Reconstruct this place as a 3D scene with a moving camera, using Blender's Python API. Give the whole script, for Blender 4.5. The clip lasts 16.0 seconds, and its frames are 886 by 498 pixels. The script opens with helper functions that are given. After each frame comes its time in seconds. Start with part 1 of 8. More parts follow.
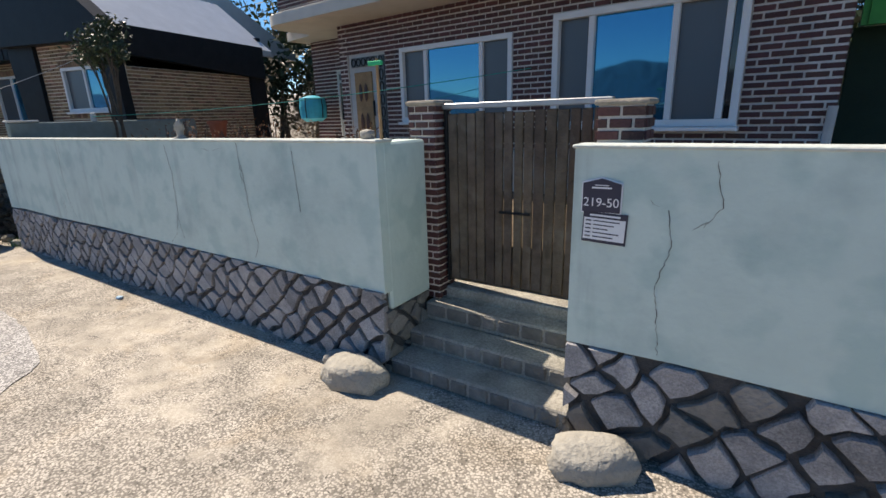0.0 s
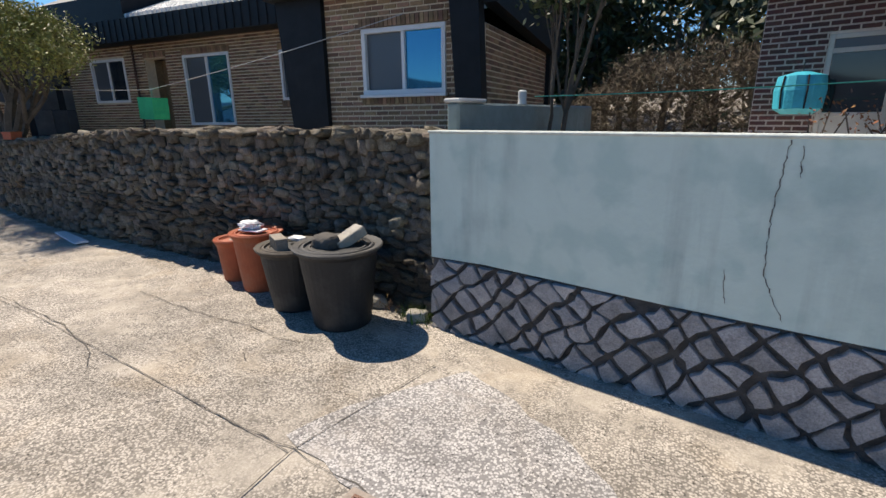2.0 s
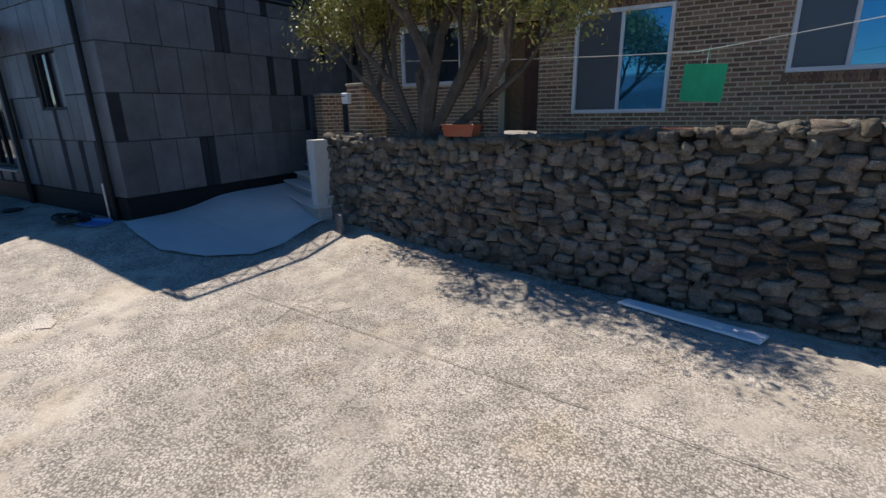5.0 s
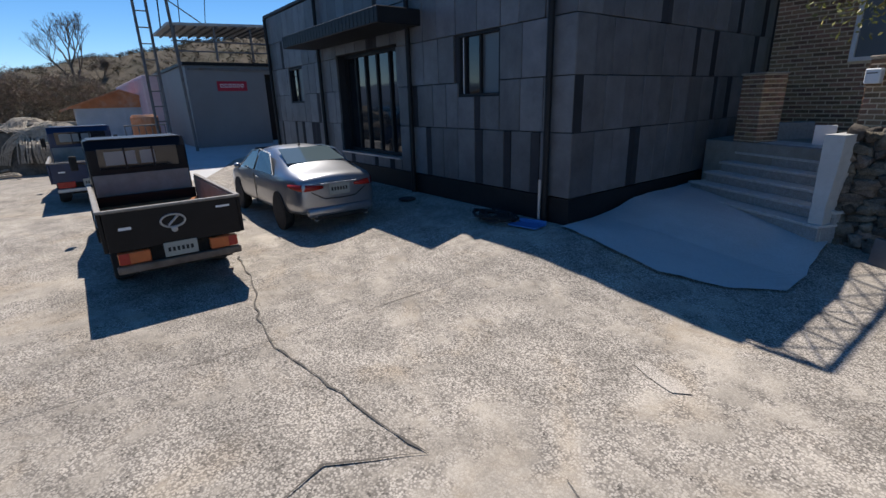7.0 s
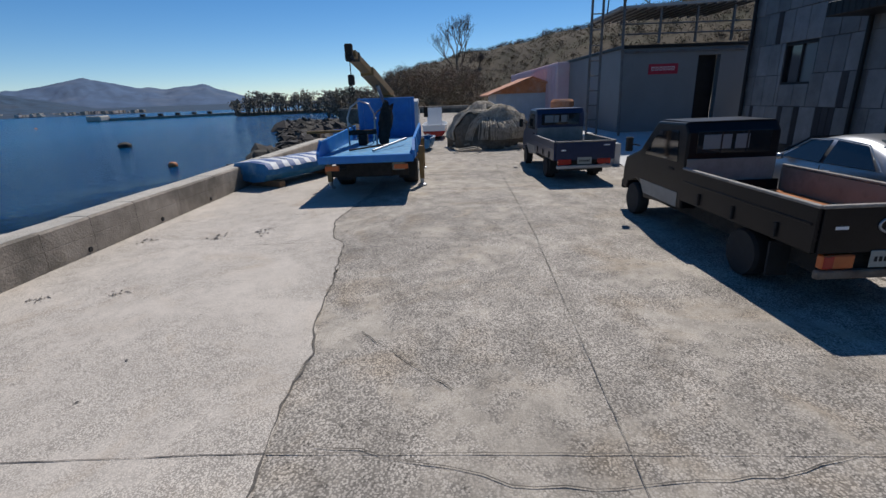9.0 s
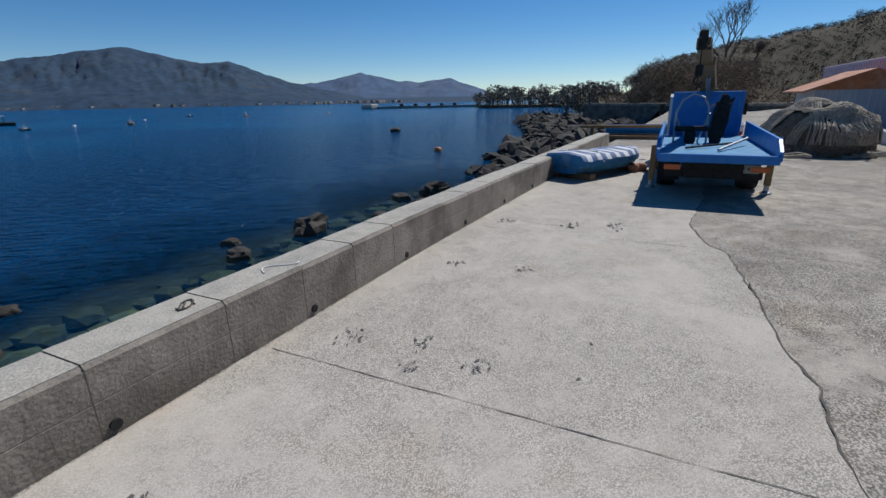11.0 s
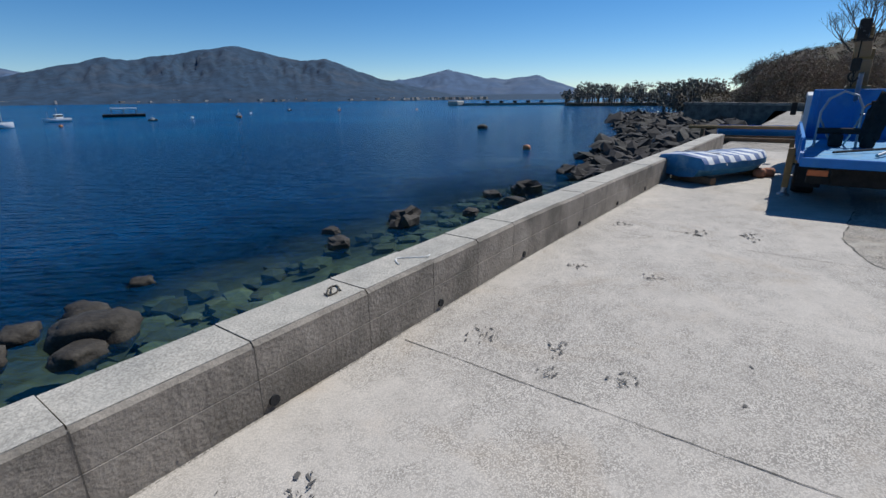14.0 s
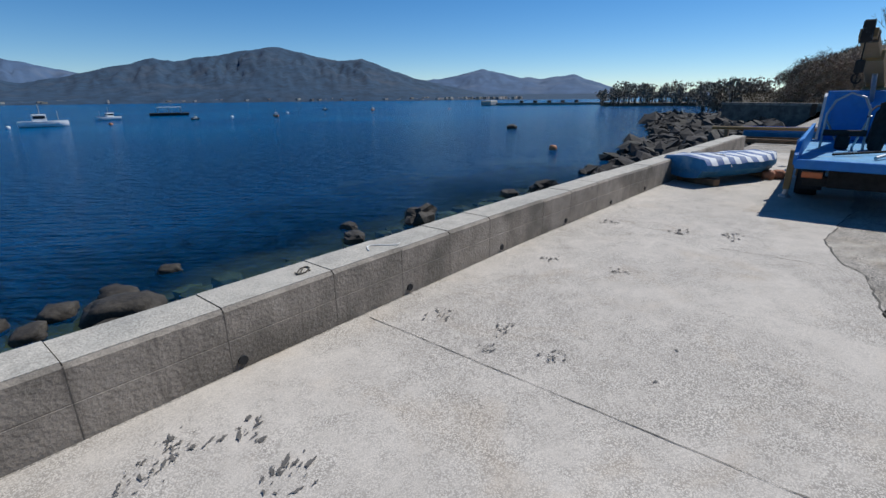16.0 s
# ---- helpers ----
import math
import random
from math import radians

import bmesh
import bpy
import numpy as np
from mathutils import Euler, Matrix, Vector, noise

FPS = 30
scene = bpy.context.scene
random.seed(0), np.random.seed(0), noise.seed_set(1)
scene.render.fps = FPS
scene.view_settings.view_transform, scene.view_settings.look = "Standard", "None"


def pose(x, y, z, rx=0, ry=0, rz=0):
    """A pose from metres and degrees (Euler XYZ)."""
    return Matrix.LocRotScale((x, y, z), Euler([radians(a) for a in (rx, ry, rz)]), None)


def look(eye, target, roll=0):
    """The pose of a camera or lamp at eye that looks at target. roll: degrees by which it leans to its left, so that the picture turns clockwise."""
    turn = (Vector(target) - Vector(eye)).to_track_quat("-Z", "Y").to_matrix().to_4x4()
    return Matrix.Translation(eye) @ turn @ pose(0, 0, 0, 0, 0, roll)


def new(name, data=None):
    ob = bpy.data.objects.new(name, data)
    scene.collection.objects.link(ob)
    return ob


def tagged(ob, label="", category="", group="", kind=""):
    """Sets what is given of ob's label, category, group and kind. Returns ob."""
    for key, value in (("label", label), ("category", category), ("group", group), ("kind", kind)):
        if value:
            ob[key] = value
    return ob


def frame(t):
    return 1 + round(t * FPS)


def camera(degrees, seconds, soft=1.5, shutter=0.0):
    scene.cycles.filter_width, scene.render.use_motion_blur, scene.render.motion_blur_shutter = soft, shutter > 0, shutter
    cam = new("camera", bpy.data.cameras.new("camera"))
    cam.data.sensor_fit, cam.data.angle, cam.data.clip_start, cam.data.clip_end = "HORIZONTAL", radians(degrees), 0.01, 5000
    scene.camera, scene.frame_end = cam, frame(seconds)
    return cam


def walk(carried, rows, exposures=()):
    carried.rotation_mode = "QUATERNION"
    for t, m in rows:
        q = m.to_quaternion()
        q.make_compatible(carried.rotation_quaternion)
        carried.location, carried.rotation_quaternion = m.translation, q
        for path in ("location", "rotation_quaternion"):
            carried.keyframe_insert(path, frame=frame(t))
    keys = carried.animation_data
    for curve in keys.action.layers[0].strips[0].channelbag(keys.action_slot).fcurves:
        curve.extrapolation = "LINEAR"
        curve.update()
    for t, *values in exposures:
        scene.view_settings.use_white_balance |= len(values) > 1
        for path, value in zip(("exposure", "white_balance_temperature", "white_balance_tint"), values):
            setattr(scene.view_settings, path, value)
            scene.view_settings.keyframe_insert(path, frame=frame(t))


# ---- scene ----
cam = camera(86.69, 16.0)
PATH = [
    (0.0, pose(12.698, -0.320, 1.368, 74.02, 1.65, 20.29)),
    (0.5, pose(11.310, -0.015, 1.394, 74.05, 1.25, 20.93)),
    (1.0, pose(9.944, 0.207, 1.392, 74.16, 1.00, 22.14)),
    (1.5, pose(8.656, 0.342, 1.372, 74.19, 0.76, 23.39)),
    (2.0, pose(7.389, 0.394, 1.338, 74.27, 0.61, 24.59)),
    (2.5, pose(6.212, 0.407, 1.310, 74.27, 0.63, 25.76)),
    (3.0, pose(5.110, 0.436, 1.298, 74.23, 0.68, 26.75)),
    (3.5, pose(4.069, 0.477, 1.300, 73.98, 0.81, 27.76)),
    (6.0, pose(-0.276, -0.079, 1.369, 72.70, 1.34, 38.80)),
    (6.5, pose(-0.961, -0.367, 1.381, 72.47, 1.48, 45.13)),
    (7.0, pose(-1.577, -0.759, 1.377, 72.43, 1.60, 52.41)),
    (7.5, pose(-2.063, -1.249, 1.398, 72.31, 1.78, 60.79)),
    (8.0, pose(-2.433, -1.805, 1.411, 72.17, 2.11, 69.88)),
    (8.5, pose(-2.704, -2.405, 1.405, 72.10, 2.18, 79.38)),
    (9.0, pose(-2.849, -3.049, 1.403, 72.10, 2.01, 88.82)),
    (9.5, pose(-2.870, -3.628, 1.404, 72.13, 1.77, 97.77)),
    (10.0, pose(-2.826, -4.065, 1.404, 72.18, 1.46, 105.32)),
    (12.5, pose(-2.611, -4.946, 1.382, 72.06, 0.59, 121.63)),
    (13.0, pose(-2.602, -4.977, 1.381, 72.00, 0.55, 122.88)),
    (13.5, pose(-2.609, -4.966, 1.380, 72.00, 0.54, 124.11)),
    (14.0, pose(-2.600, -4.977, 1.381, 71.98, 0.50, 125.08)),
    (14.5, pose(-2.597, -4.974, 1.382, 71.96, 0.45, 126.05)),
    (15.0, pose(-2.613, -4.889, 1.383, 71.92, 0.35, 126.94)),
    (15.5, pose(-2.621, -4.688, 1.390, 71.99, 0.48, 128.01)),
    (16.0, pose(-2.616, -4.429, 1.403, 71.97, 0.47, 129.10)),
]
walk(cam, PATH, exposures=((0.0, 0.54, 7400, 12), (3.5, 0.50, 7100, 12), (6.0, 0.25, 6700, 12), (8.0, 0.02, 6500, 12), (9.5, -0.36, 6300, 10), (10.2, -0.44, 6200, 9), (12.5, -0.28, 6000, 8), (16.0, -0.20, 6000, 8)))

# ---- light ----
SUN_TO = Vector((-0.725, 0.252, 1.0)).normalized()
sun_data = bpy.data.lights.new("sun", "SUN")
sun_data.energy, sun_data.angle, sun_data.color = 5.0, radians(0.55), (1.0, 0.95, 0.87)
new("sun", sun_data).matrix_world = look(SUN_TO * 60, (0, 0, 0))
world = bpy.data.worlds.new("sky")
scene.world = world
world.use_nodes = True
sky = world.node_tree.nodes.new("ShaderNodeTexSky")
sky.sky_type, sky.sun_disc = "NISHITA", False
sky.sun_elevation, sky.sun_rotation = radians(51.8), math.atan2(SUN_TO.x, SUN_TO.y)
sky.altitude, sky.air_density, sky.dust_density, sky.ozone_density = 2500, 1.0, 0.25, 3.0
tone = world.node_tree.nodes.new("ShaderNodeHueSaturation")
tone.inputs["Saturation"].default_value = 1.29
world.node_tree.links.new(sky.outputs[0], tone.inputs["Color"])
world.node_tree.links.new(tone.outputs[0], world.node_tree.nodes["Background"].inputs[0])
world.node_tree.nodes["Background"].inputs[1].default_value = 0.108


# ---- materials ----
def mat(name, base, var=0.25, scale=6.0, rough=0.8, bump=0.25, bscale=60.0, metal=0.0, stain=None, stain_scale=1.2,
        stain_lo=0.5, stain_hi=0.75, rnd=0.0, speck=None, speck_scale=140.0, spec=0.4, coat=0.0, island=0.0, grain=0.0, grain_scale=75.0):
    """Colour with grain, a slower stain, speckle and relief, by object coordinates."""
    m = bpy.data.materials.new(name)
    m.use_nodes = True
    nt = m.node_tree
    N, L = nt.nodes, nt.links
    b = N["Principled BSDF"]
    tc = N.new("ShaderNodeTexCoord")
    n1 = N.new("ShaderNodeTexNoise")
    n1.inputs["Scale"].default_value, n1.inputs["Detail"].default_value, n1.inputs["Roughness"].default_value = scale, 7, 0.65
    L.new(tc.outputs["Object"], n1.inputs["Vector"])
    r1 = N.new("ShaderNodeValToRGB")
    r1.color_ramp.elements[0].position, r1.color_ramp.elements[1].position = 0.3, 0.72
    r1.color_ramp.elements[0].color = (*[max(0, c * (1 - var)) for c in base], 1)
    r1.color_ramp.elements[1].color = (*[min(1, c * (1 + var)) for c in base], 1)
    L.new(n1.outputs["Fac"], r1.inputs[0])
    col = r1.outputs[0]
    if speck:
        n3 = N.new("ShaderNodeTexNoise")
        n3.inputs["Scale"].default_value, n3.inputs["Detail"].default_value = speck_scale, 3
        L.new(tc.outputs["Object"], n3.inputs["Vector"])
        r3 = N.new("ShaderNodeValToRGB")
        r3.color_ramp.elements[0].position, r3.color_ramp.elements[1].position = 0.5, 0.62
        L.new(n3.outputs["Fac"], r3.inputs[0])
        mx = N.new("ShaderNodeMixRGB")
        mx.inputs[2].default_value = (*speck, 1)
        L.new(r3.outputs[0], mx.inputs[0]), L.new(col, mx.inputs[1])
        col = mx.outputs[0]
    if stain:
        n2 = N.new("ShaderNodeTexNoise")
        n2.inputs["Scale"].default_value, n2.inputs["Detail"].default_value, n2.inputs["Roughness"].default_value = stain_scale, 6, 0.6
        L.new(tc.outputs["Object"], n2.inputs["Vector"])
        r2 = N.new("ShaderNodeValToRGB")
        r2.color_ramp.elements[0].position, r2.color_ramp.elements[1].position = stain_lo, stain_hi
        L.new(n2.outputs["Fac"], r2.inputs[0])
        mx = N.new("ShaderNodeMixRGB")
        mx.inputs[2].default_value = (*stain, 1)
        L.new(r2.outputs[0], mx.inputs[0]), L.new(col, mx.inputs[1])
        col = mx.outputs[0]
    if grain:
        ng = N.new("ShaderNodeTexNoise")
        ng.inputs["Scale"].default_value, ng.inputs["Detail"].default_value, ng.inputs["Roughness"].default_value = grain_scale, 4, 0.8
        L.new(tc.outputs["Object"], ng.inputs["Vector"])
        rg = N.new("ShaderNodeMapRange")
        rg.inputs[1].default_value, rg.inputs[2].default_value, rg.inputs[3].default_value, rg.inputs[4].default_value = 0.40, 0.59, 1 - grain, 1 + grain * 0.55
        L.new(ng.outputs["Fac"], rg.inputs[0])
        mg = N.new("ShaderNodeMixRGB")
        mg.blend_type, mg.inputs[0].default_value = "MULTIPLY", 1.0
        npt = N.new("ShaderNodeTexNoise")
        npt.inputs["Scale"].default_value, npt.inputs["Detail"].default_value = 1.7, 5
        L.new(tc.outputs["Object"], npt.inputs["Vector"])
        rp = N.new("ShaderNodeMapRange")
        rp.inputs[1].default_value, rp.inputs[2].default_value, rp.inputs[3].default_value, rp.inputs[4].default_value = 0.36, 0.60, 0.50, 1.0
        L.new(npt.outputs["Fac"], rp.inputs[0]), L.new(rp.outputs[0], mg.inputs[0])
        L.new(col, mg.inputs[1]), L.new(rg.outputs[0], mg.inputs[2])
        col = mg.outputs[0]
    if rnd or island:
        hs = N.new("ShaderNodeHueSaturation")
        mr = N.new("ShaderNodeMapRange")
        k = rnd or island
        mr.inputs[3].default_value, mr.inputs[4].default_value = 1 - k, 1 + k
        if rnd:
            L.new(N.new("ShaderNodeObjectInfo").outputs["Random"], mr.inputs[0])
        else:
            L.new(N.new("ShaderNodeNewGeometry").outputs["Random Per Island"], mr.inputs[0])
        mh, mu = N.new("ShaderNodeMapRange"), N.new("ShaderNodeMath")
        mu.operation, mu.inputs[1].default_value = "MULTIPLY", 7.31
        fr = N.new("ShaderNodeMath")
        fr.operation = "FRACT"
        mh.inputs[3].default_value, mh.inputs[4].default_value = 0.5 - 0.05 * k, 0.5 + 0.05 * k
        L.new(mr.inputs[0].links[0].from_socket, mu.inputs[0]), L.new(mu.outputs[0], fr.inputs[0]), L.new(fr.outputs[0], mh.inputs[0])
        L.new(mh.outputs[0], hs.inputs["Hue"])
        L.new(mr.outputs[0], hs.inputs["Value"]), L.new(col, hs.inputs["Color"])
        col = hs.outputs[0]
    L.new(col, b.inputs["Base Color"])
    b.inputs["Roughness"].default_value, b.inputs["Metallic"].default_value = rough, metal
    b.inputs["Specular IOR Level"].default_value, b.inputs["Coat Weight"].default_value = spec, coat
    if bump:
        nb = N.new("ShaderNodeTexNoise")
        nb.inputs["Scale"].default_value, nb.inputs["Detail"].default_value = bscale, 8
        L.new(tc.outputs["Object"], nb.inputs["Vector"])
        bp = N.new("ShaderNodeBump")
        bp.inputs["Strength"].default_value, bp.inputs["Distance"].default_value = bump, 0.02
        L.new(nb.outputs["Fac"], bp.inputs["Height"]), L.new(bp.outputs[0], b.inputs["Normal"])
    return m


def streaked(m, colour, amount=0.5, across=7.0, down=0.7, lo=0.52, hi=0.72):
    """Run-down dirt: long upright streaks over a material's colour, gathered in places."""
    N, L = m.node_tree.nodes, m.node_tree.links
    b = N["Principled BSDF"]
    col = b.inputs["Base Color"].links[0].from_socket
    tc = N.new("ShaderNodeTexCoord")
    facs = []
    for scale, dims, a, c in ((1.0, (across, across, down), lo, hi), (1.0, (1.3, 1.3, 0.9), 0.42, 0.62)):
        mp = N.new("ShaderNodeMapping")
        mp.inputs["Scale"].default_value = dims
        n = N.new("ShaderNodeTexNoise")
        n.inputs["Scale"].default_value, n.inputs["Detail"].default_value, n.inputs["Roughness"].default_value = scale, 7, 0.62
        r = N.new("ShaderNodeMapRange")
        r.inputs[1].default_value, r.inputs[2].default_value = a, c
        L.new(tc.outputs["Object"], mp.inputs["Vector"]), L.new(mp.outputs[0], n.inputs["Vector"]), L.new(n.outputs["Fac"], r.inputs[0])
        facs.append(r.outputs[0])
    k = N.new("ShaderNodeMath")
    k.operation = "MULTIPLY"
    L.new(facs[0], k.inputs[0]), L.new(facs[1], k.inputs[1])
    k2 = N.new("ShaderNodeMath")
    k2.operation, k2.inputs[1].default_value = "MULTIPLY", amount
    L.new(k.outputs[0], k2.inputs[0])
    mx = N.new("ShaderNodeMixRGB")
    mx.inputs[2].default_value = (*colour, 1)
    L.new(k2.outputs[0], mx.inputs[0]), L.new(col, mx.inputs[1]), L.new(mx.outputs[0], b.inputs["Base Color"])
    return m


def glass_mat(name, tint, rough=0.03, metal=0.0):
    m = bpy.data.materials.new(name)
    m.use_nodes = True
    b = m.node_tree.nodes["Principled BSDF"]
    b.inputs["Base Color"].default_value = (*tint, 1)
    b.inputs["Roughness"].default_value, b.inputs["Metallic"].default_value = rough, metal
    b.inputs["Specular IOR Level"].default_value = 0.8
    return m


def aggregate_mat(name, paste, dark, pale, worn, brown, size=70.0, bare=(0.40, 0.62), tone=(0.80, 1.12), rough=0.92, relief=0.35, worn_mix=0.85, mottle=(0.80, 1.10)):
    """Weathered concrete: pebbles bared where the paste has worn away, smooth paste patches, brown stains, slow tone changes."""
    m = bpy.data.materials.new(name)
    m.use_nodes = True
    N, L = m.node_tree.nodes, m.node_tree.links
    b = N["Principled BSDF"]
    tc = N.new("ShaderNodeTexCoord")

    def noise_node(scale, detail=5, roughness=0.6, dist=0.0):
        n = N.new("ShaderNodeTexNoise")
        n.inputs["Scale"].default_value, n.inputs["Detail"].default_value, n.inputs["Roughness"].default_value, n.inputs["Distortion"].default_value = scale, detail, roughness, dist
        L.new(tc.outputs["Object"], n.inputs["Vector"])
        return n.outputs["Fac"]

    def remap(src, lo, hi, a=0.0, c=1.0):
        r = N.new("ShaderNodeMapRange")
        r.inputs[1].default_value, r.inputs[2].default_value, r.inputs[3].default_value, r.inputs[4].default_value = lo, hi, a, c
        L.new(src, r.inputs[0])
        return r.outputs[0]

    def mix(fac, x, y, kind="MIX"):
        k = N.new("ShaderNodeMixRGB")
        k.blend_type = kind
        for i, v in enumerate((fac, x, y)):
            if isinstance(v, (int, float)):
                k.inputs[i].default_value = v
            elif isinstance(v, tuple):
                k.inputs[i].default_value = (*v, 1)
            else:
                L.new(v, k.inputs[i])
        return k.outputs[0]

    def times(x, y):
        k = N.new("ShaderNodeMath")
        k.operation = "MULTIPLY"
        L.new(x, k.inputs[0])
        if isinstance(y, float):
            k.inputs[1].default_value = y
        else:
            L.new(y, k.inputs[1])
        return k.outputs[0]

    wobble = N.new("ShaderNodeTexNoise")
    wobble.inputs["Scale"].default_value, wobble.inputs["Detail"].default_value = size * 0.6, 2
    L.new(tc.outputs["Object"], wobble.inputs["Vector"])
    shift = N.new("ShaderNodeMixRGB")
    shift.blend_type, shift.inputs[0].default_value = "ADD", 0.012 * 70.0 / size
    L.new(tc.outputs["Object"], shift.inputs[1]), L.new(wobble.outputs["Color"], shift.inputs[2])
    v = N.new("ShaderNodeTexVoronoi")
    v.inputs["Scale"].default_value, v.inputs["Randomness"].default_value = size, 1.0
    L.new(shift.outputs[0], v.inputs["Vector"])
    one = N.new("ShaderNodeSeparateColor")
    L.new(v.outputs["Color"], one.inputs[0])
    ramp = N.new("ShaderNodeValToRGB")
    e = ramp.color_ramp.elements
    e[0].position, e[1].position = 0.0, 1.0
    e[0].color, e[1].color = (*dark, 1), (*pale, 1)
    mid = e.new(0.30)
    mid.color = (*[0.45 * p + 0.55 * q for p, q in zip(paste, pale)], 1)
    L.new(one.outputs[0], ramp.inputs[0])
    pebble = mix(remap(v.outputs["Distance"], 0.42, 0.62), ramp.outputs[0], tuple(0.70 * p for p in paste))
    patch = noise_node(0.9, 9, 0.66, 0.4)
    fine = noise_node(7.0, 6, 0.7)
    blend = N.new("ShaderNodeMath")
    blend.operation = "MULTIPLY_ADD"
    blend.inputs[1].default_value = 0.55
    L.new(fine, blend.inputs[0]), L.new(patch, blend.inputs[2])
    cover = remap(blend.outputs[0], bare[0] + 0.275, bare[1] + 0.275, 0.0, worn_mix)
    speck = noise_node(size * 2.6, 3, 0.8)
    smooth = mix(remap(speck, 0.40, 0.60), tuple(0.80 * p for p in worn), tuple(1.12 * p for p in worn))
    col = mix(cover, pebble, smooth)
    col = mix(remap(noise_node(1.7, 7, 0.65, 0.6), 0.52, 0.74, 0.0, 0.55), col, brown, "MULTIPLY")
    blotch = remap(noise_node(3.4, 8, 0.68), 0.38, 0.60, mottle[0], mottle[1])
    slow = remap(noise_node(0.33, 5, 0.6), 0.36, 0.64, tone[0], tone[1])
    grey = N.new("ShaderNodeCombineColor")
    both = times(blotch, slow)
    for i in range(3):
        L.new(both, grey.inputs[i])
    L.new(mix(1.0, col, grey.outputs[0], "MULTIPLY"), b.inputs["Base Color"])
    b.inputs["Roughness"].default_value, b.inputs["Specular IOR Level"].default_value = rough, 0.3
    bp = N.new("ShaderNodeBump")
    bp.inputs["Strength"].default_value, bp.inputs["Distance"].default_value = relief, 0.006
    height = N.new("ShaderNodeMath")
    height.operation = "MULTIPLY_ADD"
    height.inputs[1].default_value = -0.8
    L.new(v.outputs["Distance"], height.inputs[0]), L.new(speck, height.inputs[2])
    L.new(height.outputs[0], bp.inputs["Height"]), L.new(bp.outputs[0], b.inputs["Normal"])
    return m


OLD_CONC = aggregate_mat("old_concrete", (0.31, 0.277, 0.238), (0.085, 0.076, 0.066), (0.55, 0.495, 0.43), (0.45, 0.40, 0.335), (0.74, 0.62, 0.46), 92, (0.50, 0.62), (0.84, 1.12), 0.92, 0.30, 0.78, (0.76, 1.12))
COARSE_CONC = aggregate_mat("coarse_grey_concrete", (0.34, 0.325, 0.315), (0.09, 0.085, 0.085), (0.60, 0.57, 0.545), (0.45, 0.41, 0.37), (0.86, 0.79, 0.70), 92, (0.58, 0.72), (0.88, 1.10), 0.92, 0.30, 0.75, (0.82, 1.08))
NEW_CONC = aggregate_mat("new_concrete", (0.43, 0.385, 0.335), (0.19, 0.168, 0.145), (0.64, 0.58, 0.505), (0.545, 0.487, 0.423), (0.84, 0.76, 0.66), 140, (0.40, 0.60), (0.93, 1.06), 0.88, 0.2, 0.75, (0.92, 1.05))
PATCH_CONC = mat("smooth_concrete", (0.53, 0.53, 0.53), 0.10, 3, 0.8, 0.15, 40, stain=(0.44, 0.44, 0.44), stain_scale=1.5, grain=0.10, grain_scale=70)
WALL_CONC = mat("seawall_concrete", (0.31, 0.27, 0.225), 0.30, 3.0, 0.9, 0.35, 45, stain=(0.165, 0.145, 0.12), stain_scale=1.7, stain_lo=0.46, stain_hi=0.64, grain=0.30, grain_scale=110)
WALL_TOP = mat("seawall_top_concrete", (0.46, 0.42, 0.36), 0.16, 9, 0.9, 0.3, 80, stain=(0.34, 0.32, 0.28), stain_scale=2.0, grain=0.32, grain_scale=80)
CRACK = mat("dark_joint", (0.11, 0.098, 0.085), 0.3, 20, 0.95, 0.2)
STAIN = mat("oily_stain", (0.12, 0.11, 0.10), 0.3, 20, 0.9, 0.1)
MINT = mat("mint_paint", (0.54, 0.645, 0.60), 0.06, 3, 0.8, 0.18, 25, stain=(0.33, 0.43, 0.42), stain_scale=1.7, stain_lo=0.54, stain_hi=0.80, speck=(0.45, 0.575, 0.54), speck_scale=5)
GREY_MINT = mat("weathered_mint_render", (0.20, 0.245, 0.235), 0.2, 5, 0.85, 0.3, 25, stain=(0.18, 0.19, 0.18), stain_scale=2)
streaked(MINT, (0.30, 0.36, 0.35), 0.75, 6.0, 0.55), streaked(GREY_MINT, (0.16, 0.11, 0.08), 0.8, 4.0, 0.8), streaked(WALL_CONC, (0.10, 0.085, 0.07), 0.7, 9.0, 1.2)
BASE_MORTAR = mat("dark_mortar", (0.080, 0.076, 0.076), 0.45, 8, 0.95, 0.6, 70, stain=(0.10, 0.095, 0.09), stain_scale=1.2)
BASE_STONE = mat("grey_base_stone", (0.34, 0.325, 0.33), 0.22, 9, 0.9, 0.5, 60, stain=(0.16, 0.16, 0.165), stain_scale=6, rnd=0.2, grain=0.28, grain_scale=110)
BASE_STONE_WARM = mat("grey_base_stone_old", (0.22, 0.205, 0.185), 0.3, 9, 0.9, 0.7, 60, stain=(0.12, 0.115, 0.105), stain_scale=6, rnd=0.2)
DRY_STONE = mat("field_stone", (0.132, 0.114, 0.092), 0.6, 9, 0.93, 0.8, 40, stain=(0.22, 0.195, 0.16), stain_scale=8, stain_lo=0.52, stain_hi=0.75, rnd=0.42, grain=0.35, grain_scale=90)
DRY_STONE_J = mat("field_stone_far", (0.132, 0.114, 0.092), 0.6, 9, 0.93, 0.8, 40, stain=(0.22, 0.195, 0.16), stain_scale=8, stain_lo=0.52, stain_hi=0.75, island=0.42, grain=0.35, grain_scale=90)
DIRT = mat("wall_dirt", (0.075, 0.063, 0.050), 0.4, 12, 0.95, 0.7, 30)
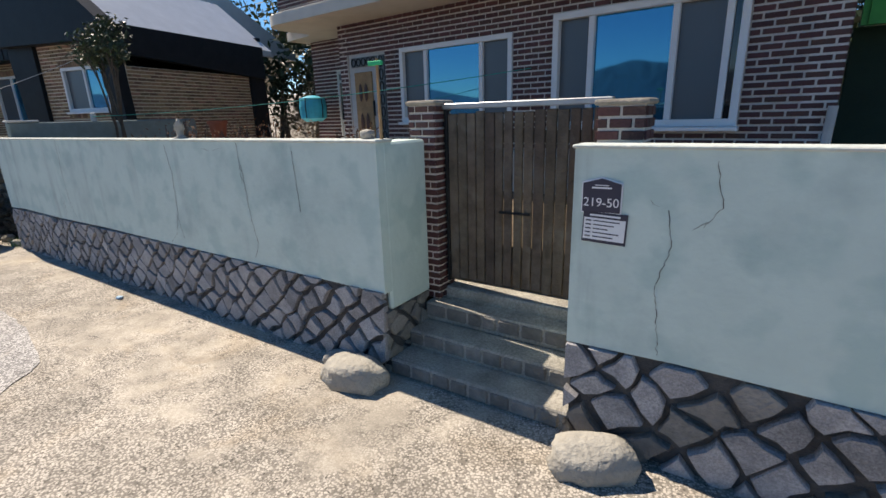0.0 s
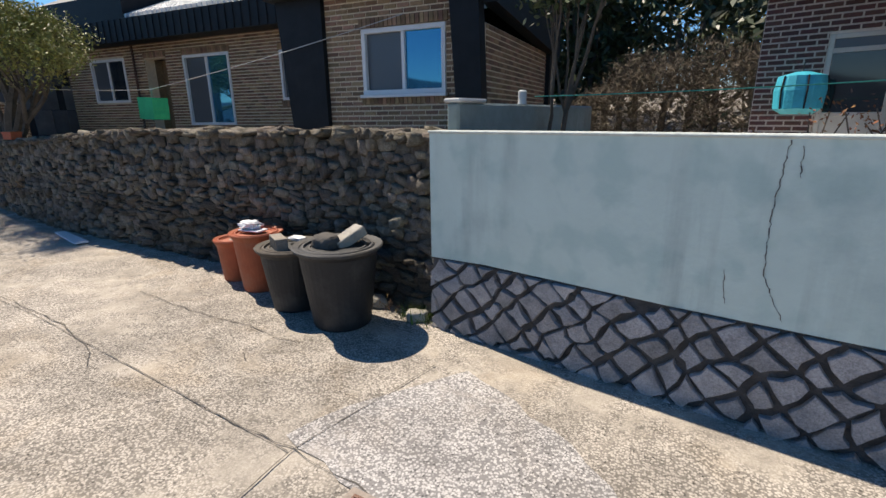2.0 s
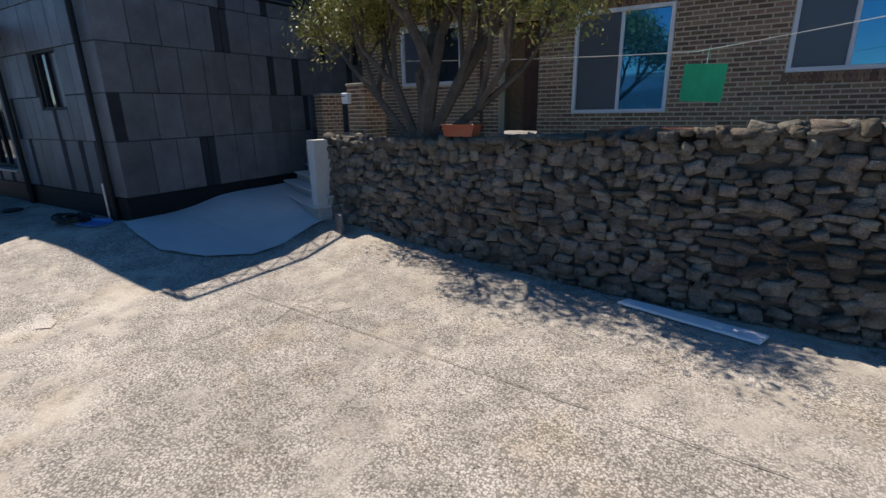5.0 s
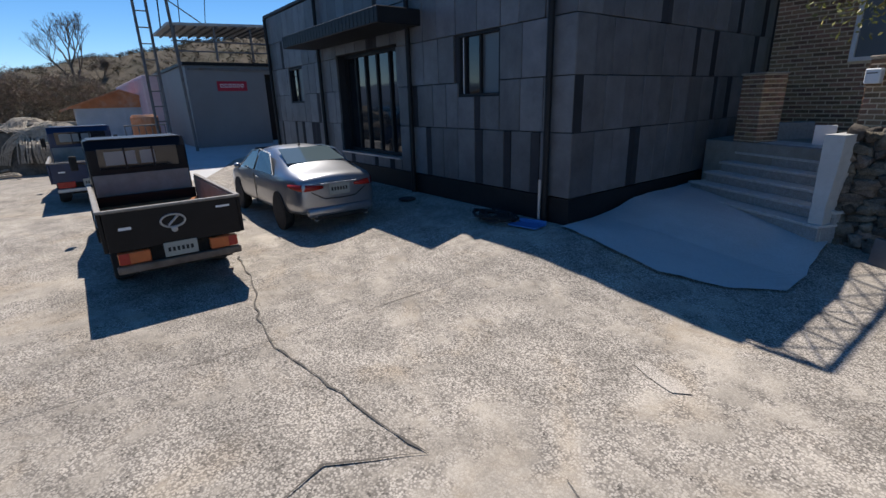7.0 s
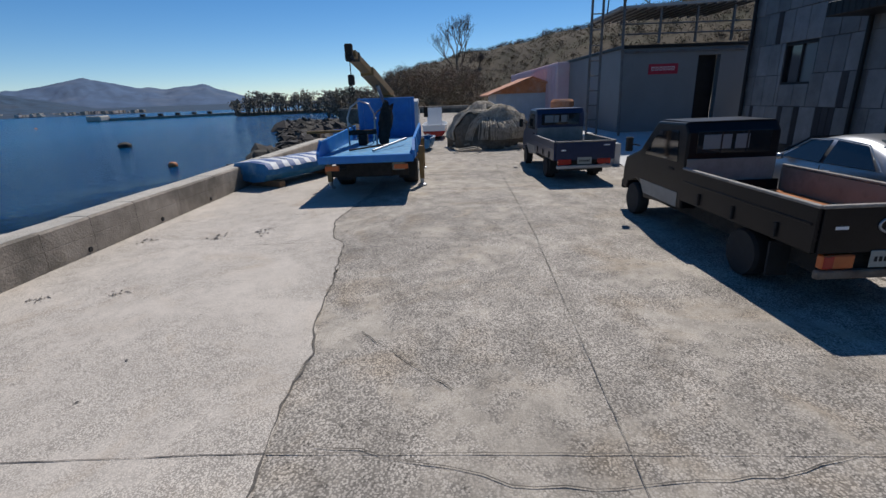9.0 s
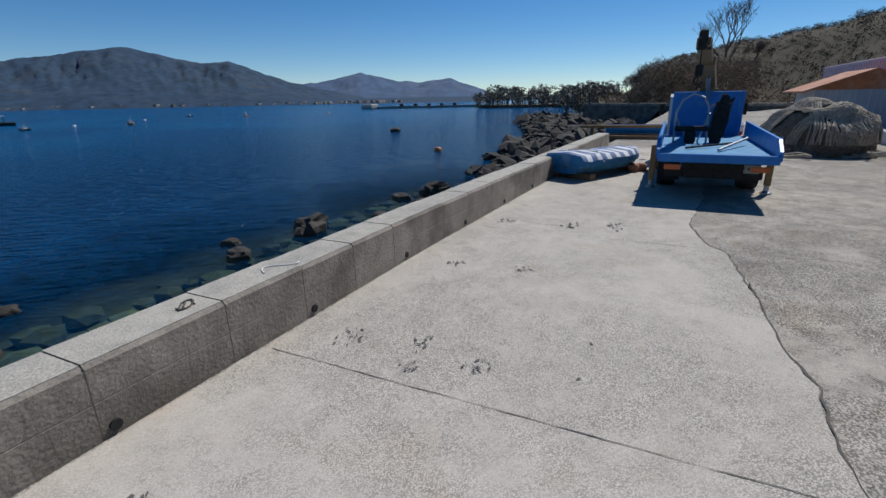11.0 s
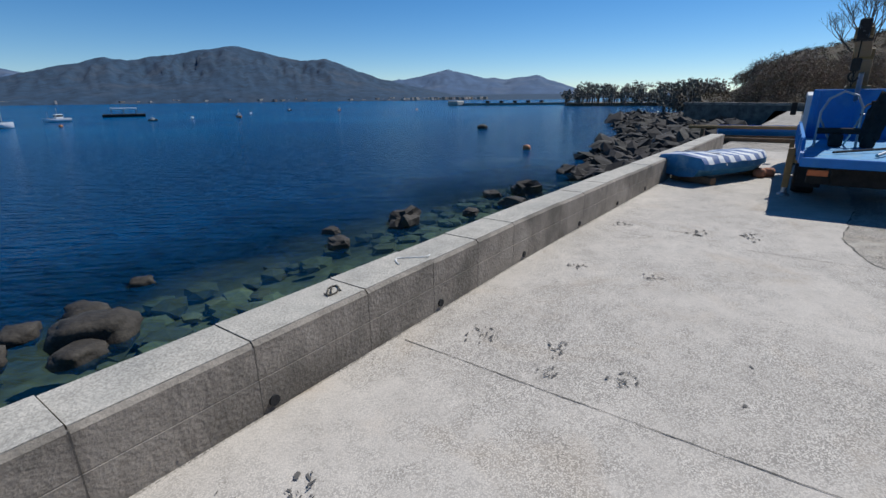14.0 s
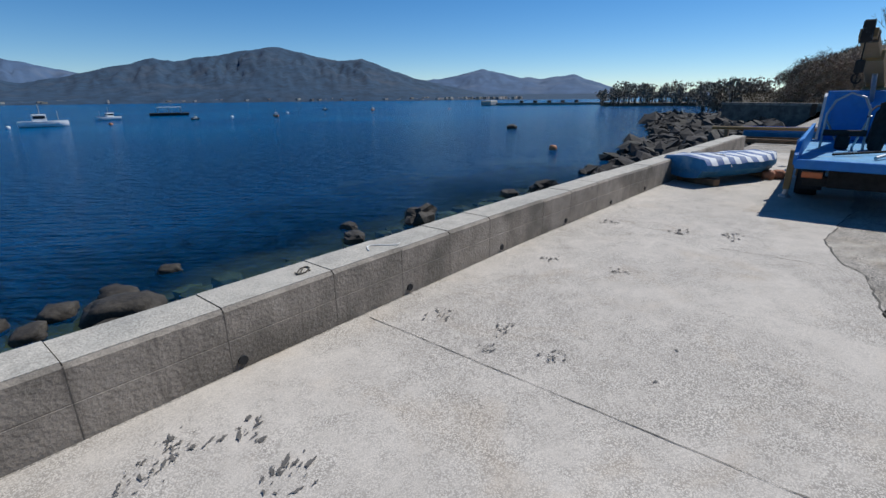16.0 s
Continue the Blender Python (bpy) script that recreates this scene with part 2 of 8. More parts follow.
SOIL = mat("garden_soil", (0.12, 0.085, 0.055), 0.4, 8, 0.95, 0.8, 25, stain=(0.19, 0.15, 0.09), stain_scale=3)
RED_BRICK = mat("dark_red_brick", (0.095, 0.036, 0.032), 0.25, 25, 0.55, 0.4, 90, rnd=0.3)
RED_BRICK_J = mat("dark_red_brick_far", (0.095, 0.036, 0.032), 0.25, 25, 0.55, 0.4, 90, island=0.3)
PALE_MORTAR = mat("pale_mortar", (0.68, 0.61, 0.55), 0.12, 20, 0.95, 0.3, 80)
TAN_BRICK = mat("tan_brick", (0.27, 0.165, 0.105), 0.28, 25, 0.85, 0.4, 90, rnd=0.42)
TAN_BRICK_J = mat("tan_brick_far", (0.27, 0.165, 0.105), 0.28, 25, 0.85, 0.4, 90, island=0.42)
GREY_MORTAR = mat("buff_mortar", (0.70, 0.58, 0.43), 0.12, 20, 0.95, 0.3, 80)
TILE = streaked(mat("slate_panel", (0.115, 0.117, 0.125), 0.3, 4, 0.5, 0.25, 30, stain=(0.095, 0.10, 0.11), stain_scale=3, rnd=0.28, spec=0.45), (0.20, 0.20, 0.205), 0.5, 3.0, 0.8)
TILE_DARK = mat("dark_slate_panel", (0.035, 0.036, 0.041), 0.2, 4, 0.8, 0.2, 30, rnd=0.2, spec=0.15)
BLACK_METAL = mat("black_metal", (0.014, 0.015, 0.017), 0.25, 6, 0.5, 0.1, 40, spec=0.2)
ROOF_METAL = mat("pale_metal_roof", (0.55, 0.56, 0.57), 0.08, 4, 0.4, 0.08, 20, metal=0.3)
WHITE_PVC = mat("white_window_frame", (0.74, 0.74, 0.74), 0.04, 5, 0.45, 0.05)
GREY_PAINT = mat("white_grey_paint", (0.50, 0.50, 0.49), 0.15, 6, 0.8, 0.3, 30, stain=(0.36, 0.35, 0.33), stain_scale=3)
CREAM = mat("cream_painted_concrete", (0.62, 0.57, 0.50), 0.08, 4, 0.8, 0.2, 30, stain=(0.45, 0.41, 0.36), stain_scale=2)
GLASS_BLUE = glass_mat("blue_mirror_glass", (0.045, 0.25, 0.40), 0.03, 0.75)
GLASS_DARK = glass_mat("dark_window_glass", (0.012, 0.015, 0.019), 0.05, 0.0)
GLASS_GREY = glass_mat("screened_window", (0.075, 0.085, 0.095), 0.35, 0.0)
GATE_WOOD = mat("weathered_gate_wood", (0.115, 0.088, 0.066), 0.4, 9, 0.85, 0.6, 45, stain=(0.17, 0.145, 0.12), stain_scale=6, rnd=0.25)
DOOR_WOOD = mat("carved_door_wood", (0.36, 0.215, 0.10), 0.25, 9, 0.55, 0.4, 30)
DARK_WOOD = mat("dark_door_wood", (0.10, 0.045, 0.03), 0.3, 9, 0.5, 0.3, 30)
ROCK = mat("shore_rock", (0.048, 0.041, 0.035), 0.5, 2.6, 0.9, 1.0, 9, stain=(0.085, 0.074, 0.060), stain_scale=1.9, stain_lo=0.55, stain_hi=0.75, island=0.4)
BOULDER = mat("beach_boulder", (0.042, 0.035, 0.028), 0.45, 4, 0.8, 0.9, 14, stain=(0.078, 0.066, 0.050), stain_scale=3, grain=0.3, grain_scale=30)
PALE_ROCK = mat("pale_boulder", (0.37, 0.345, 0.30), 0.25, 9, 0.9, 0.7, 40, stain=(0.25, 0.23, 0.20), stain_scale=5)
STEEL = mat("galvanised_steel", (0.40, 0.41, 0.42), 0.15, 10, 0.45, 0.1, metal=0.7)
RUBBER = mat("tyre_rubber", (0.02, 0.02, 0.021), 0.2, 20, 0.85, 0.2)


# ---- mesh helpers ----
def mesh_of(name, bm, material, smooth=False):
    me = bpy.data.meshes.new(name)
    bm.normal_update()
    bm.to_mesh(me)
    bm.free()
    for mm in (material if isinstance(material, (list, tuple)) else [material]):
        me.materials.append(mm)
    if smooth:
        for p in me.polygons:
            p.use_smooth = True
    return me


def part(name, bm, material, parent=None, label="", smooth=False):
    ob = new(name, mesh_of(name, bm, material, smooth))
    ob.parent = parent
    return tagged(ob, label) if label else ob


def thing(name, m, label="", category="", group="", kind=""):
    ob = new(name)
    ob.empty_display_size = 0.1
    ob.matrix_world = m
    return tagged(ob, label, category, group, kind)


def solid(name, bm, material, m, label="", category="", group="", kind="", smooth=False):
    ob = new(name, mesh_of(name, bm, material, smooth))
    ob.matrix_world = m
    return tagged(ob, label, category, group, kind)


def box(x0, x1, y0, y1, z0, z1, bevel=0.0, bm=None, seg=1):
    bm = bm or bmesh.new()
    r = bmesh.ops.create_cube(bm, size=1)
    vs = r["verts"]
    for v in vs:
        v.co = Vector(((x0 + x1) / 2 + v.co.x * (x1 - x0), (y0 + y1) / 2 + v.co.y * (y1 - y0), (z0 + z1) / 2 + v.co.z * (z1 - z0)))
    if bevel:
        es = list({e for v in vs for e in v.link_edges})
        bmesh.ops.bevel(bm, geom=es, offset=bevel, segments=seg, affect="EDGES", profile=0.5)
    return bm


def sweep(points, radii, n, bm):
    """One closed round skin along a line of points."""
    pts = [Vector(p) for p in points]
    rings = []
    side = None
    for i, p in enumerate(pts):
        d = (pts[min(i + 1, len(pts) - 1)] - pts[max(i - 1, 0)]).normalized()
        side = (side - d * side.dot(d)) if side else d.orthogonal()
        if side.length < 1e-4:
            side = d.orthogonal()
        side.normalize()
        up = d.cross(side)
        rings.append([bm.verts.new(p + (side * math.cos(2 * math.pi * k / n) + up * math.sin(2 * math.pi * k / n)) * radii[i]) for k in range(n)])
    for a, b in zip(rings, rings[1:]):
        for k in range(n):
            bm.faces.new((a[k], a[(k + 1) % n], b[(k + 1) % n], b[k]))
    bm.faces.new(rings[0][::-1]), bm.faces.new(rings[-1])
    return bm


def tube(p, q, r, n=8, bm=None, r2=None):
    return sweep((p, q), (r, r if r2 is None else r2), n, bm or bmesh.new())


def rope(points, r, n=6, bm=None):
    points = [Vector(p) for p in points]
    points = [p for i, p in enumerate(points) if not i or (p - points[i - 1]).length > 1e-5]
    return sweep(points, [r] * len(points), n, bm or bmesh.new())


def lathe(profile, n=24, bm=None):
    """A turned body from (radius, height) rows, open where the profile ends off the axis."""
    bm = bm or bmesh.new()
    rings = [[bm.verts.new((r * math.cos(2 * math.pi * i / n), r * math.sin(2 * math.pi * i / n), z)) for i in range(n)] for r, z in profile]
    for a, b in zip(rings, rings[1:]):
        for i in range(n):
            bm.faces.new((a[i], a[(i + 1) % n], b[(i + 1) % n], b[i]))
    for ring, flip in ((rings[0], True), (rings[-1], False)):
        f = bm.faces.new(ring)
        if flip:
            f.normal_flip()
    return bm


def prism(poly, y0, y1, bm=None, axis="y"):
    """A polygon in x, z pushed along y (or in x, y pushed along z)."""
    bm = bm or bmesh.new()
    def at(p, d):
        return (p[0], d, p[1]) if axis == "y" else ((p[0], p[1], d) if axis == "z" else (d, p[0], p[1]))
    a = [bm.verts.new(at(p, y0)) for p in poly]
    b = [bm.verts.new(at(p, y1)) for p in poly]
    bm.faces.new(a), bm.faces.new(b[::-1])
    for i in range(len(poly)):
        j = (i + 1) % len(poly)
        bm.faces.new((a[j], a[i], b[i], b[j]))
    bmesh.ops.recalc_face_normals(bm, faces=bm.faces[:])
    return bm


def blob(rx, ry, rz, seed, rough=0.25, sub=2, freq=2.0, flat=0.0, bm=None, at=(0, 0, 0), rot=None, square=0.7):
    """An irregular stone."""
    own = bm is None
    bm = bm or bmesh.new()
    r = bmesh.ops.create_icosphere(bm, subdivisions=sub, radius=1)
    q = Vector((seed * 3.7, seed * 1.3, seed * 2.1))
    turn = rot or Matrix.Identity(3)
    for v in r["verts"]:
        d = v.co.normalized()
        c = Vector([math.copysign(abs(a) ** square, a) for a in d])
        k = 1 + rough * noise.noise(d * freq + q) + rough * 0.5 * noise.noise(d * freq * 2.3 + q)
        p = Vector((c.x * rx * k, c.y * ry * k, c.z * rz * k))
        if flat and p.z < -flat * rz:
            p.z = -flat * rz
        v.co = turn @ p + Vector(at)
    return bm


def smooth01(a, b, x):
    t = min(1, max(0, (x - a) / (b - a)))
    return t * t * (3 - 2 * t)


def ground_z(x, y):
    return 0.20 * smooth01(0.9, 2.75, y) * smooth01(-2.3, -4.2, x) + 0.12 * smooth01(3.2, 4.1, y) * smooth01(0.5, -2.5, x)


SEAWALL = ((14.0, -6.75), (-2.0, -6.71), (-6.5, -6.66), (-17.2, -6.20))


def seawall_y(x):
    for (xa, ya), (xb, yb) in zip(SEAWALL, SEAWALL[1:]):
        if x >= xb:
            return ya + (yb - ya) * (x - xa) / (xb - xa)
    return SEAWALL[-1][1] + 0.042 * (-17.2 - x)


WATER_Z = -1.7
# ---- ground, quay and sea ----
def land():
    """One sheet: quay, yard and the slope that climbs behind the houses."""
    bm = bmesh.new()
    xs = [-400, -250, -160, -110, -80, -60, -50, -42, -36, -32] + [-30 + 0.5 * i for i in range(100)] + [22, 26, 32, 45, 80, 150, 400]
    ys = [-9.0, -6.85] + [-6.3 + 0.5 * i for i in range(32)] + [10.5, 12, 14, 17, 21, 26, 32, 40, 55, 80, 130, 220, 400]
    rows = []
    for y in ys:
        row = []
        for x in xs:
            yy = y if y > -6 else (seawall_y(x) - 0.12 if y > -7 else seawall_y(x) - 0.14)
            z = ground_z(x, y) if y > -7 else WATER_Z - 1.5
            if y > 8:
                z += 0.16 * (min(y, 30) - 8) * (0.8 + 0.3 * noise.noise(Vector((x * 0.05, y * 0.07, 0))))
            row.append(bm.verts.new((x, yy, z)))
        rows.append(row)
    for a, b in zip(rows, rows[1:]):
        for i in range(len(xs) - 1):
            bm.faces.new((a[i], a[i + 1], b[i + 1], b[i]))
    return bm


solid("ground", land(), OLD_CONC, pose(0, 0, 0), "worn rough grey concrete yard between houses and sea", "ground", kind="structure")


def strip(points, width, lift=0.004, jitter=0.0, seed=0, bm=None):
    """A thin line laid on the ground."""
    bm = bm or bmesh.new()
    rnd = random.Random(seed)
    pts = []
    for (xa, ya), (xb, yb) in zip(points, points[1:]):
        n = max(1, int(math.hypot(xb - xa, yb - ya) / 0.09)) if jitter else 1
        pts += [(xa + (xb - xa) * i / n + rnd.uniform(-jitter, jitter), ya + (yb - ya) * i / n + rnd.uniform(-jitter, jitter)) for i in range(n)]
    pts.append(points[-1])
    left, right = [], []
    for i, (x, y) in enumerate(pts):
        a, b = pts[max(0, i - 1)], pts[min(len(pts) - 1, i + 1)]
        d = Vector((b[0] - a[0], b[1] - a[1])).normalized()
        w = width * (0.5 if not jitter else rnd.uniform(0.15, 0.7))
        z = ground_z(x, y) + lift
        left.append(bm.verts.new((x - d.y * w, y + d.x * w, z)))
        right.append(bm.verts.new((x + d.y * w, y - d.x * w, z)))
    for i in range(len(pts) - 1):
        bm.faces.new((left[i], right[i], right[i + 1], left[i + 1]))
    bmesh.ops.recalc_face_normals(bm, faces=bm.faces[:])
    return bm


def jagged(points, seed, amp, step=0.12):
    rnd = random.Random(seed)
    out = []
    for (xa, ya), (xb, yb) in zip(points, points[1:]):
        n = max(1, int(math.hypot(xb - xa, yb - ya) / step))
        out += [(xa + (xb - xa) * i / n + (rnd.uniform(-amp, amp) if i else 0), ya + (yb - ya) * i / n + (rnd.uniform(-amp, amp) if i else 0)) for i in range(n)]
    return out + [points[-1]]


def sheet(outline, lift):
    """A flat patch on the ground, cut fine enough to follow it."""
    bm = bmesh.new()
    f = bm.faces.new([bm.verts.new((x, y, 0)) for x, y in outline])
    bmesh.ops.triangulate(bm, faces=[f])
    bmesh.ops.subdivide_edges(bm, edges=bm.edges[:], cuts=3, use_grid_fill=True)
    for v in bm.verts:
        v.co.z = ground_z(v.co.x, v.co.y) + lift
    bmesh.ops.recalc_face_normals(bm, faces=bm.faces[:])
    if bm.faces[:][0].normal.z < 0:
        bmesh.ops.reverse_faces(bm, faces=bm.faces[:])
    return bm


SLAB_EDGE = [(14, -3.4), (4, -3.6), (-3.4, -3.72), (-4.3, -3.80), (-4.8, -3.84), (-5.3, -3.81), (-5.7, -3.90), (-6.4, -3.92), (-7.5, -4.03), (-7.8, -4.20), (-8.5, -4.31), (-10, -4.1), (-17, -3.9)]
edge = jagged(SLAB_EDGE, 3, 0.022)
solid("pavement", sheet(edge + [(-17.0, -6.15), (-6.5, -6.64), (-2.0, -6.69), (14, -6.73)], 0.005), NEW_CONC, pose(0, 0, 0), "pale smooth newer concrete strip beside the seawall", "pavement", kind="structure")
solid("pavement", sheet(jagged([(-4.30, 2.70), (-4.0, 2.62), (-3.23, 2.50), (-2.81, 2.70), (-2.55, 3.0), (-2.55, 3.4), (-2.62, 4.1), (-2.75, 4.3), (-4.25, 5.4), (-4.30, 2.9)], 8, 0.02), 0.022), PATCH_CONC, pose(0, 0, 0), "smooth blue-grey concrete apron before the house steps", "pavement", kind="structure")
solid("pavement", sheet(jagged([(-2.72, 1.42), (-2.50, 1.40), (-2.40, 1.33), (-2.47, 1.27), (-2.62, 1.31), (-2.72, 1.36), (-2.72, 1.42)][:-1] + [(-2.72, 1.42)], 2, 0.008, 0.06)[:-1], 0.006), NEW_CONC, pose(0, 0, 0), "small rounded mortar patch in the yard", "pavement", kind="structure")
solid("pavement", sheet(jagged([(6.02, 1.70), (6.15, 2.0), (6.55, 2.52), (7.17, 2.14), (7.59, 1.65), (8.34, 1.63), (8.83, 1.5), (9.5, 1.2), (10.2, 0.2), (9.6, -0.6), (8.9, 0.6), (8.56, 1.2), (8.16, 1.33), (7.6, 1.39), (7.2, 1.32), (6.5, 1.55), (6.02, 1.70)], 18, 0.018)[:-1], 0.005), COARSE_CONC, pose(0, 0, 0), "coarse grey worn concrete lane across the yard", "pavement", kind="structure")
bm = bmesh.new()
for pts in ([(-4.50, -6.6), (-4.48, -3.8), (-4.36, -1.9), (-4.29, -0.8), (-4.30, 0.5), (-4.24, 2.1), (-4.34, 2.65)], [(-7.55, -6.5), (-7.57, -4.1), (-7.55, -2.0), (-7.45, -1.0)],
            [(-16.3, -1.6), (-10.4, -1.88), (-7.6, -2.03), (-5.64, -2.2), (-4.18, -2.32), (3, -2.6)], [(1.73, 2.15), (1.86, 1.0), (2.1, -2.4)], [(-1.9, 2.37), (1.73, 2.15), (3.4, 2.0), (6.1, 1.62)], [(6.11, 0.4), (6.11, 1.63), (6.36, 2.5)]):
    strip(pts, 0.0050, 0.0085, 0.003, len(pts), bm)
solid("trim", bm, mat("dusty_joint", (0.155, 0.139, 0.119), 0.4, 20, 0.95, 0.2), pose(0, 0, 0), "narrow straight joints cut in the concrete yard", "joint", kind="structure")
bm = bmesh.new()
for k, pts in enumerate((SLAB_EDGE[2:-1], [(-6.2, 0.26), (-5.3, 0.15), (-4.66, -0.02), (-4.3, -0.07), (-3.9, -0.03), (-3.41, 0.04), (-2.9, 0.12), (-3.1, -0.25), (-3.0, -0.5)],
                         [(-5.53, -3.56), (-5.17, -3.25), (-4.88, -3.01)], [(-4.5, -3.6), (-4.47, -3.41), (-4.35, -3.03), (-4.26, -2.82), (-4.22, -2.51), (-4.25, -1.8), (-4.33, -1.4)],
                         [(5.2, 1.6), (5.33, 1.71), (6.02, 1.65), (6.38, 1.6), (6.98, 1.47), (7.25, 1.37), (7.9, 1.3)], [(1.83, 2.12), (2.94, 2.08), (3.9, 1.96), (4.41, 1.82), (4.56, 1.71)], [(3.67, 2.62), (4.08, 2.55), (4.49, 2.49), (4.88, 2.49), (5.3, 2.42), (5.49, 2.43)], [(4.43, 2.68), (4.49, 2.55)], [(5.28, 2.41), (5.27, 2.18), (5.33, 2.12)], [(4.41, 1.82), (4.43, 1.65)],
                         [(-1.49, 1.01), (-1.43, 1.29), (-1.37, 1.96)], [(-1.22, 1.82), (-1.18, 2.14), (-1.27, 2.36), (-1.11, 2.96)], [(-1.24, 2.38), (-0.97, 2.39), (-0.87, 2.56)], [(-2.43, 0.44), (-2.34, 0.39), (-2.21, 0.39)])):
    strip(pts, 0.013 if k < 2 else 0.0055, 0.0075, 0.014, k + 1, bm)
solid("trim", bm, CRACK, pose(0, 0, 0), "ragged dark cracks across the concrete yard", "crack", kind="structure")
bm = bmesh.new()
rnd = random.Random(5)
for k, (x, y, s) in enumerate([(-4.81, -6.25, 0.11), (-4.80, -5.45, 0.10), (-4.94, -5.80, 0.08), (-7.88, -6.24, 0.13), (-7.92, -5.53, 0.15), (-8.09, -5.03, 0.16), (-6.30, -6.19, 0.10), (-6.35, -5.63, 0.10), (-3.15, -6.32, 0.13), (-3.38, -6.19, 0.12), (-3.36, -5.86, 0.12), (-3.0, -6.26, 0.10), (-4.64, -5.76, 0.07), (-5.3, -4.9, 0.03), (-4.1, -4.6, 0.03), (-4.9, -4.9, 0.03), (-5.22, -2.65, 0.03), (-3.7, -5.2, 0.025)]):
    for j in range(44 if s > 0.05 else 1):
        cx, cy = (x + rnd.gauss(0, s * 0.50), y + rnd.gauss(0, s * 0.42)) if j else (x, y)
        a, n = s * (0.025 + 0.26 * rnd.random() ** 3) if s > 0.05 else s * 0.6, 13
        turn, thin = rnd.gauss(0.5, 0.5), rnd.uniform(0.18, 0.55)
        ring = []
        for i in range(n):
            t = 2 * math.pi * i / n
            r = a * rnd.uniform(0.3, 1.3)
            px_, py_ = r * math.cos(t), r * math.sin(t) * thin
            ring.append(bm.verts.new((cx + px_ * math.cos(turn) - py_ * math.sin(turn), cy + px_ * math.sin(turn) + py_ * math.cos(turn), 0.0090 + 0.0001 * j)))
        f = bm.faces.new(ring)
solid("trim", bm, STAIN, pose(0, 0, 0), "scattered dark oily stains on the pale concrete", "stain", kind="stuff")


def manhole():
    m = thing("manhole_cover", pose(6.72, 1.37, 0.0, 0, 0, -6), "rusty square cast-iron manhole cover in a metal frame", "manhole cover")
    part("frame", prism([(-0.27, -0.17), (0.27, -0.17), (0.27, 0.17), (-0.27, 0.17)], 0.0, 0.010, axis="z"), mat("pale_iron_frame", (0.30, 0.25, 0.21), 0.3, 15, 0.8, 0.4), m)
    bm = box(-0.245, 0.245, -0.148, 0.148, 0.004, 0.013, 0.004)
    for i in range(17):
        for j in range(10):
            if (i * 7 + j * 3) % 5:
                w, h = (0.009, 0.004) if (i + j) % 2 else (0.004, 0.010)
                x, y = -0.225 + i * 0.028, -0.13 + j * 0.029
                box(x - w, x + w, y - h, y + h, 0.012, 0.018, bm=bm)
    part("cover", bm, mat("rusty_iron", (0.16, 0.085, 0.06), 0.35, 18, 0.8, 0.4, 60, stain=(0.24, 0.15, 0.11), stain_scale=9), m)


manhole()


def seawall():
    w = thing("seawall", pose(0, 0, 0), "low weathered grey concrete seawall in cast lengths", "seawall", kind="structure")
    joints = [14, 10, 7, 4.5, 2.0, 0.2, -1.2, -2.35, -2.93, -3.60, -4.30, -4.90, -5.45, -6.02, -6.98, -7.6, -8.3, -9.2, -10.2, -11.3, -12.4, -13.6, -14.8, -16.0, -17.2]
    for k, (xa, xb) in enumerate(zip(joints, joints[1:])):
        g = 0.003
        a, b = (xa - g, seawall_y(xa)), (xb + g, seawall_y(xb))
        h = 0.372 + 0.004 * math.sin(k * 2.1)
        bm = bmesh.new()
        loops = []
        for x, y in (a, b):
            loops.append([bm.verts.new((x, y + o, z)) for o, z in ((0.0, -0.1), (0.0, 0.183), (-0.004, 0.186), (-0.001, 0.19), (-0.001, h - 0.02), (-0.02, h))])
        for i in range(5):
            bm.faces.new((loops[0][i], loops[0][i + 1], loops[1][i + 1], loops[1][i]))
        for e in (0, 1):
            x, y = (a, b)[e]
            back = [bm.verts.new((x, y - 0.31, h)), bm.verts.new((x, y - 0.31, -3.2))]
            f = bm.faces.new(loops[e] + back)
            loops[e] += back
        bm.faces.new((loops[0][6], loops[1][6], loops[1][7], loops[0][7]))
        bmesh.ops.recalc_face_normals(bm, faces=bm.faces[:])
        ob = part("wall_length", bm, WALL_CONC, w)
        bm = bmesh.new()
        top = [bm.verts.new((x, y + o, h + 0.004)) for (x, y), o in ((a, -0.022), (a, -0.305), (b, -0.305), (b, -0.022))]
        bm.faces.new(top)
        low = [bm.verts.new(v.co - Vector((0, 0, 0.006))) for v in top]
        for i in range(4):
            bm.faces.new((top[i], low[i], low[(i + 1) % 4], top[(i + 1) % 4]))
        bmesh.ops.recalc_face_normals(bm, faces=bm.faces[:])
        part("coping", bm, WALL_TOP, ob, "paler top face")
    bm = bmesh.new()
    for x in joints[5:22]:
        y = seawall_y(x)
        box(x - 0.003, x + 0.003, y - 0.30, y - 0.0005, 0.0, 0.360, bm=bm)
    part("joint", bm, CRACK, w, "dark open joints")
    # Solid black discs stand for the dark inside the drain holes.
    for x in (-3.66, -4.97, -6.22, -7.5, -8.75, -10.0):
        y = seawall_y(x)
        bm = bmesh.new()
        bmesh.ops.create_cone(bm, cap_ends=True, segments=16, radius1=0.027, radius2=0.027, depth=0.02, matrix=pose(x, y + 0.0, 0.05, 90, 0, 0))
        part("drain_disc", bm, RUBBER, w, "black disc for the dark of a round drain hole at the wall's foot")


seawall()
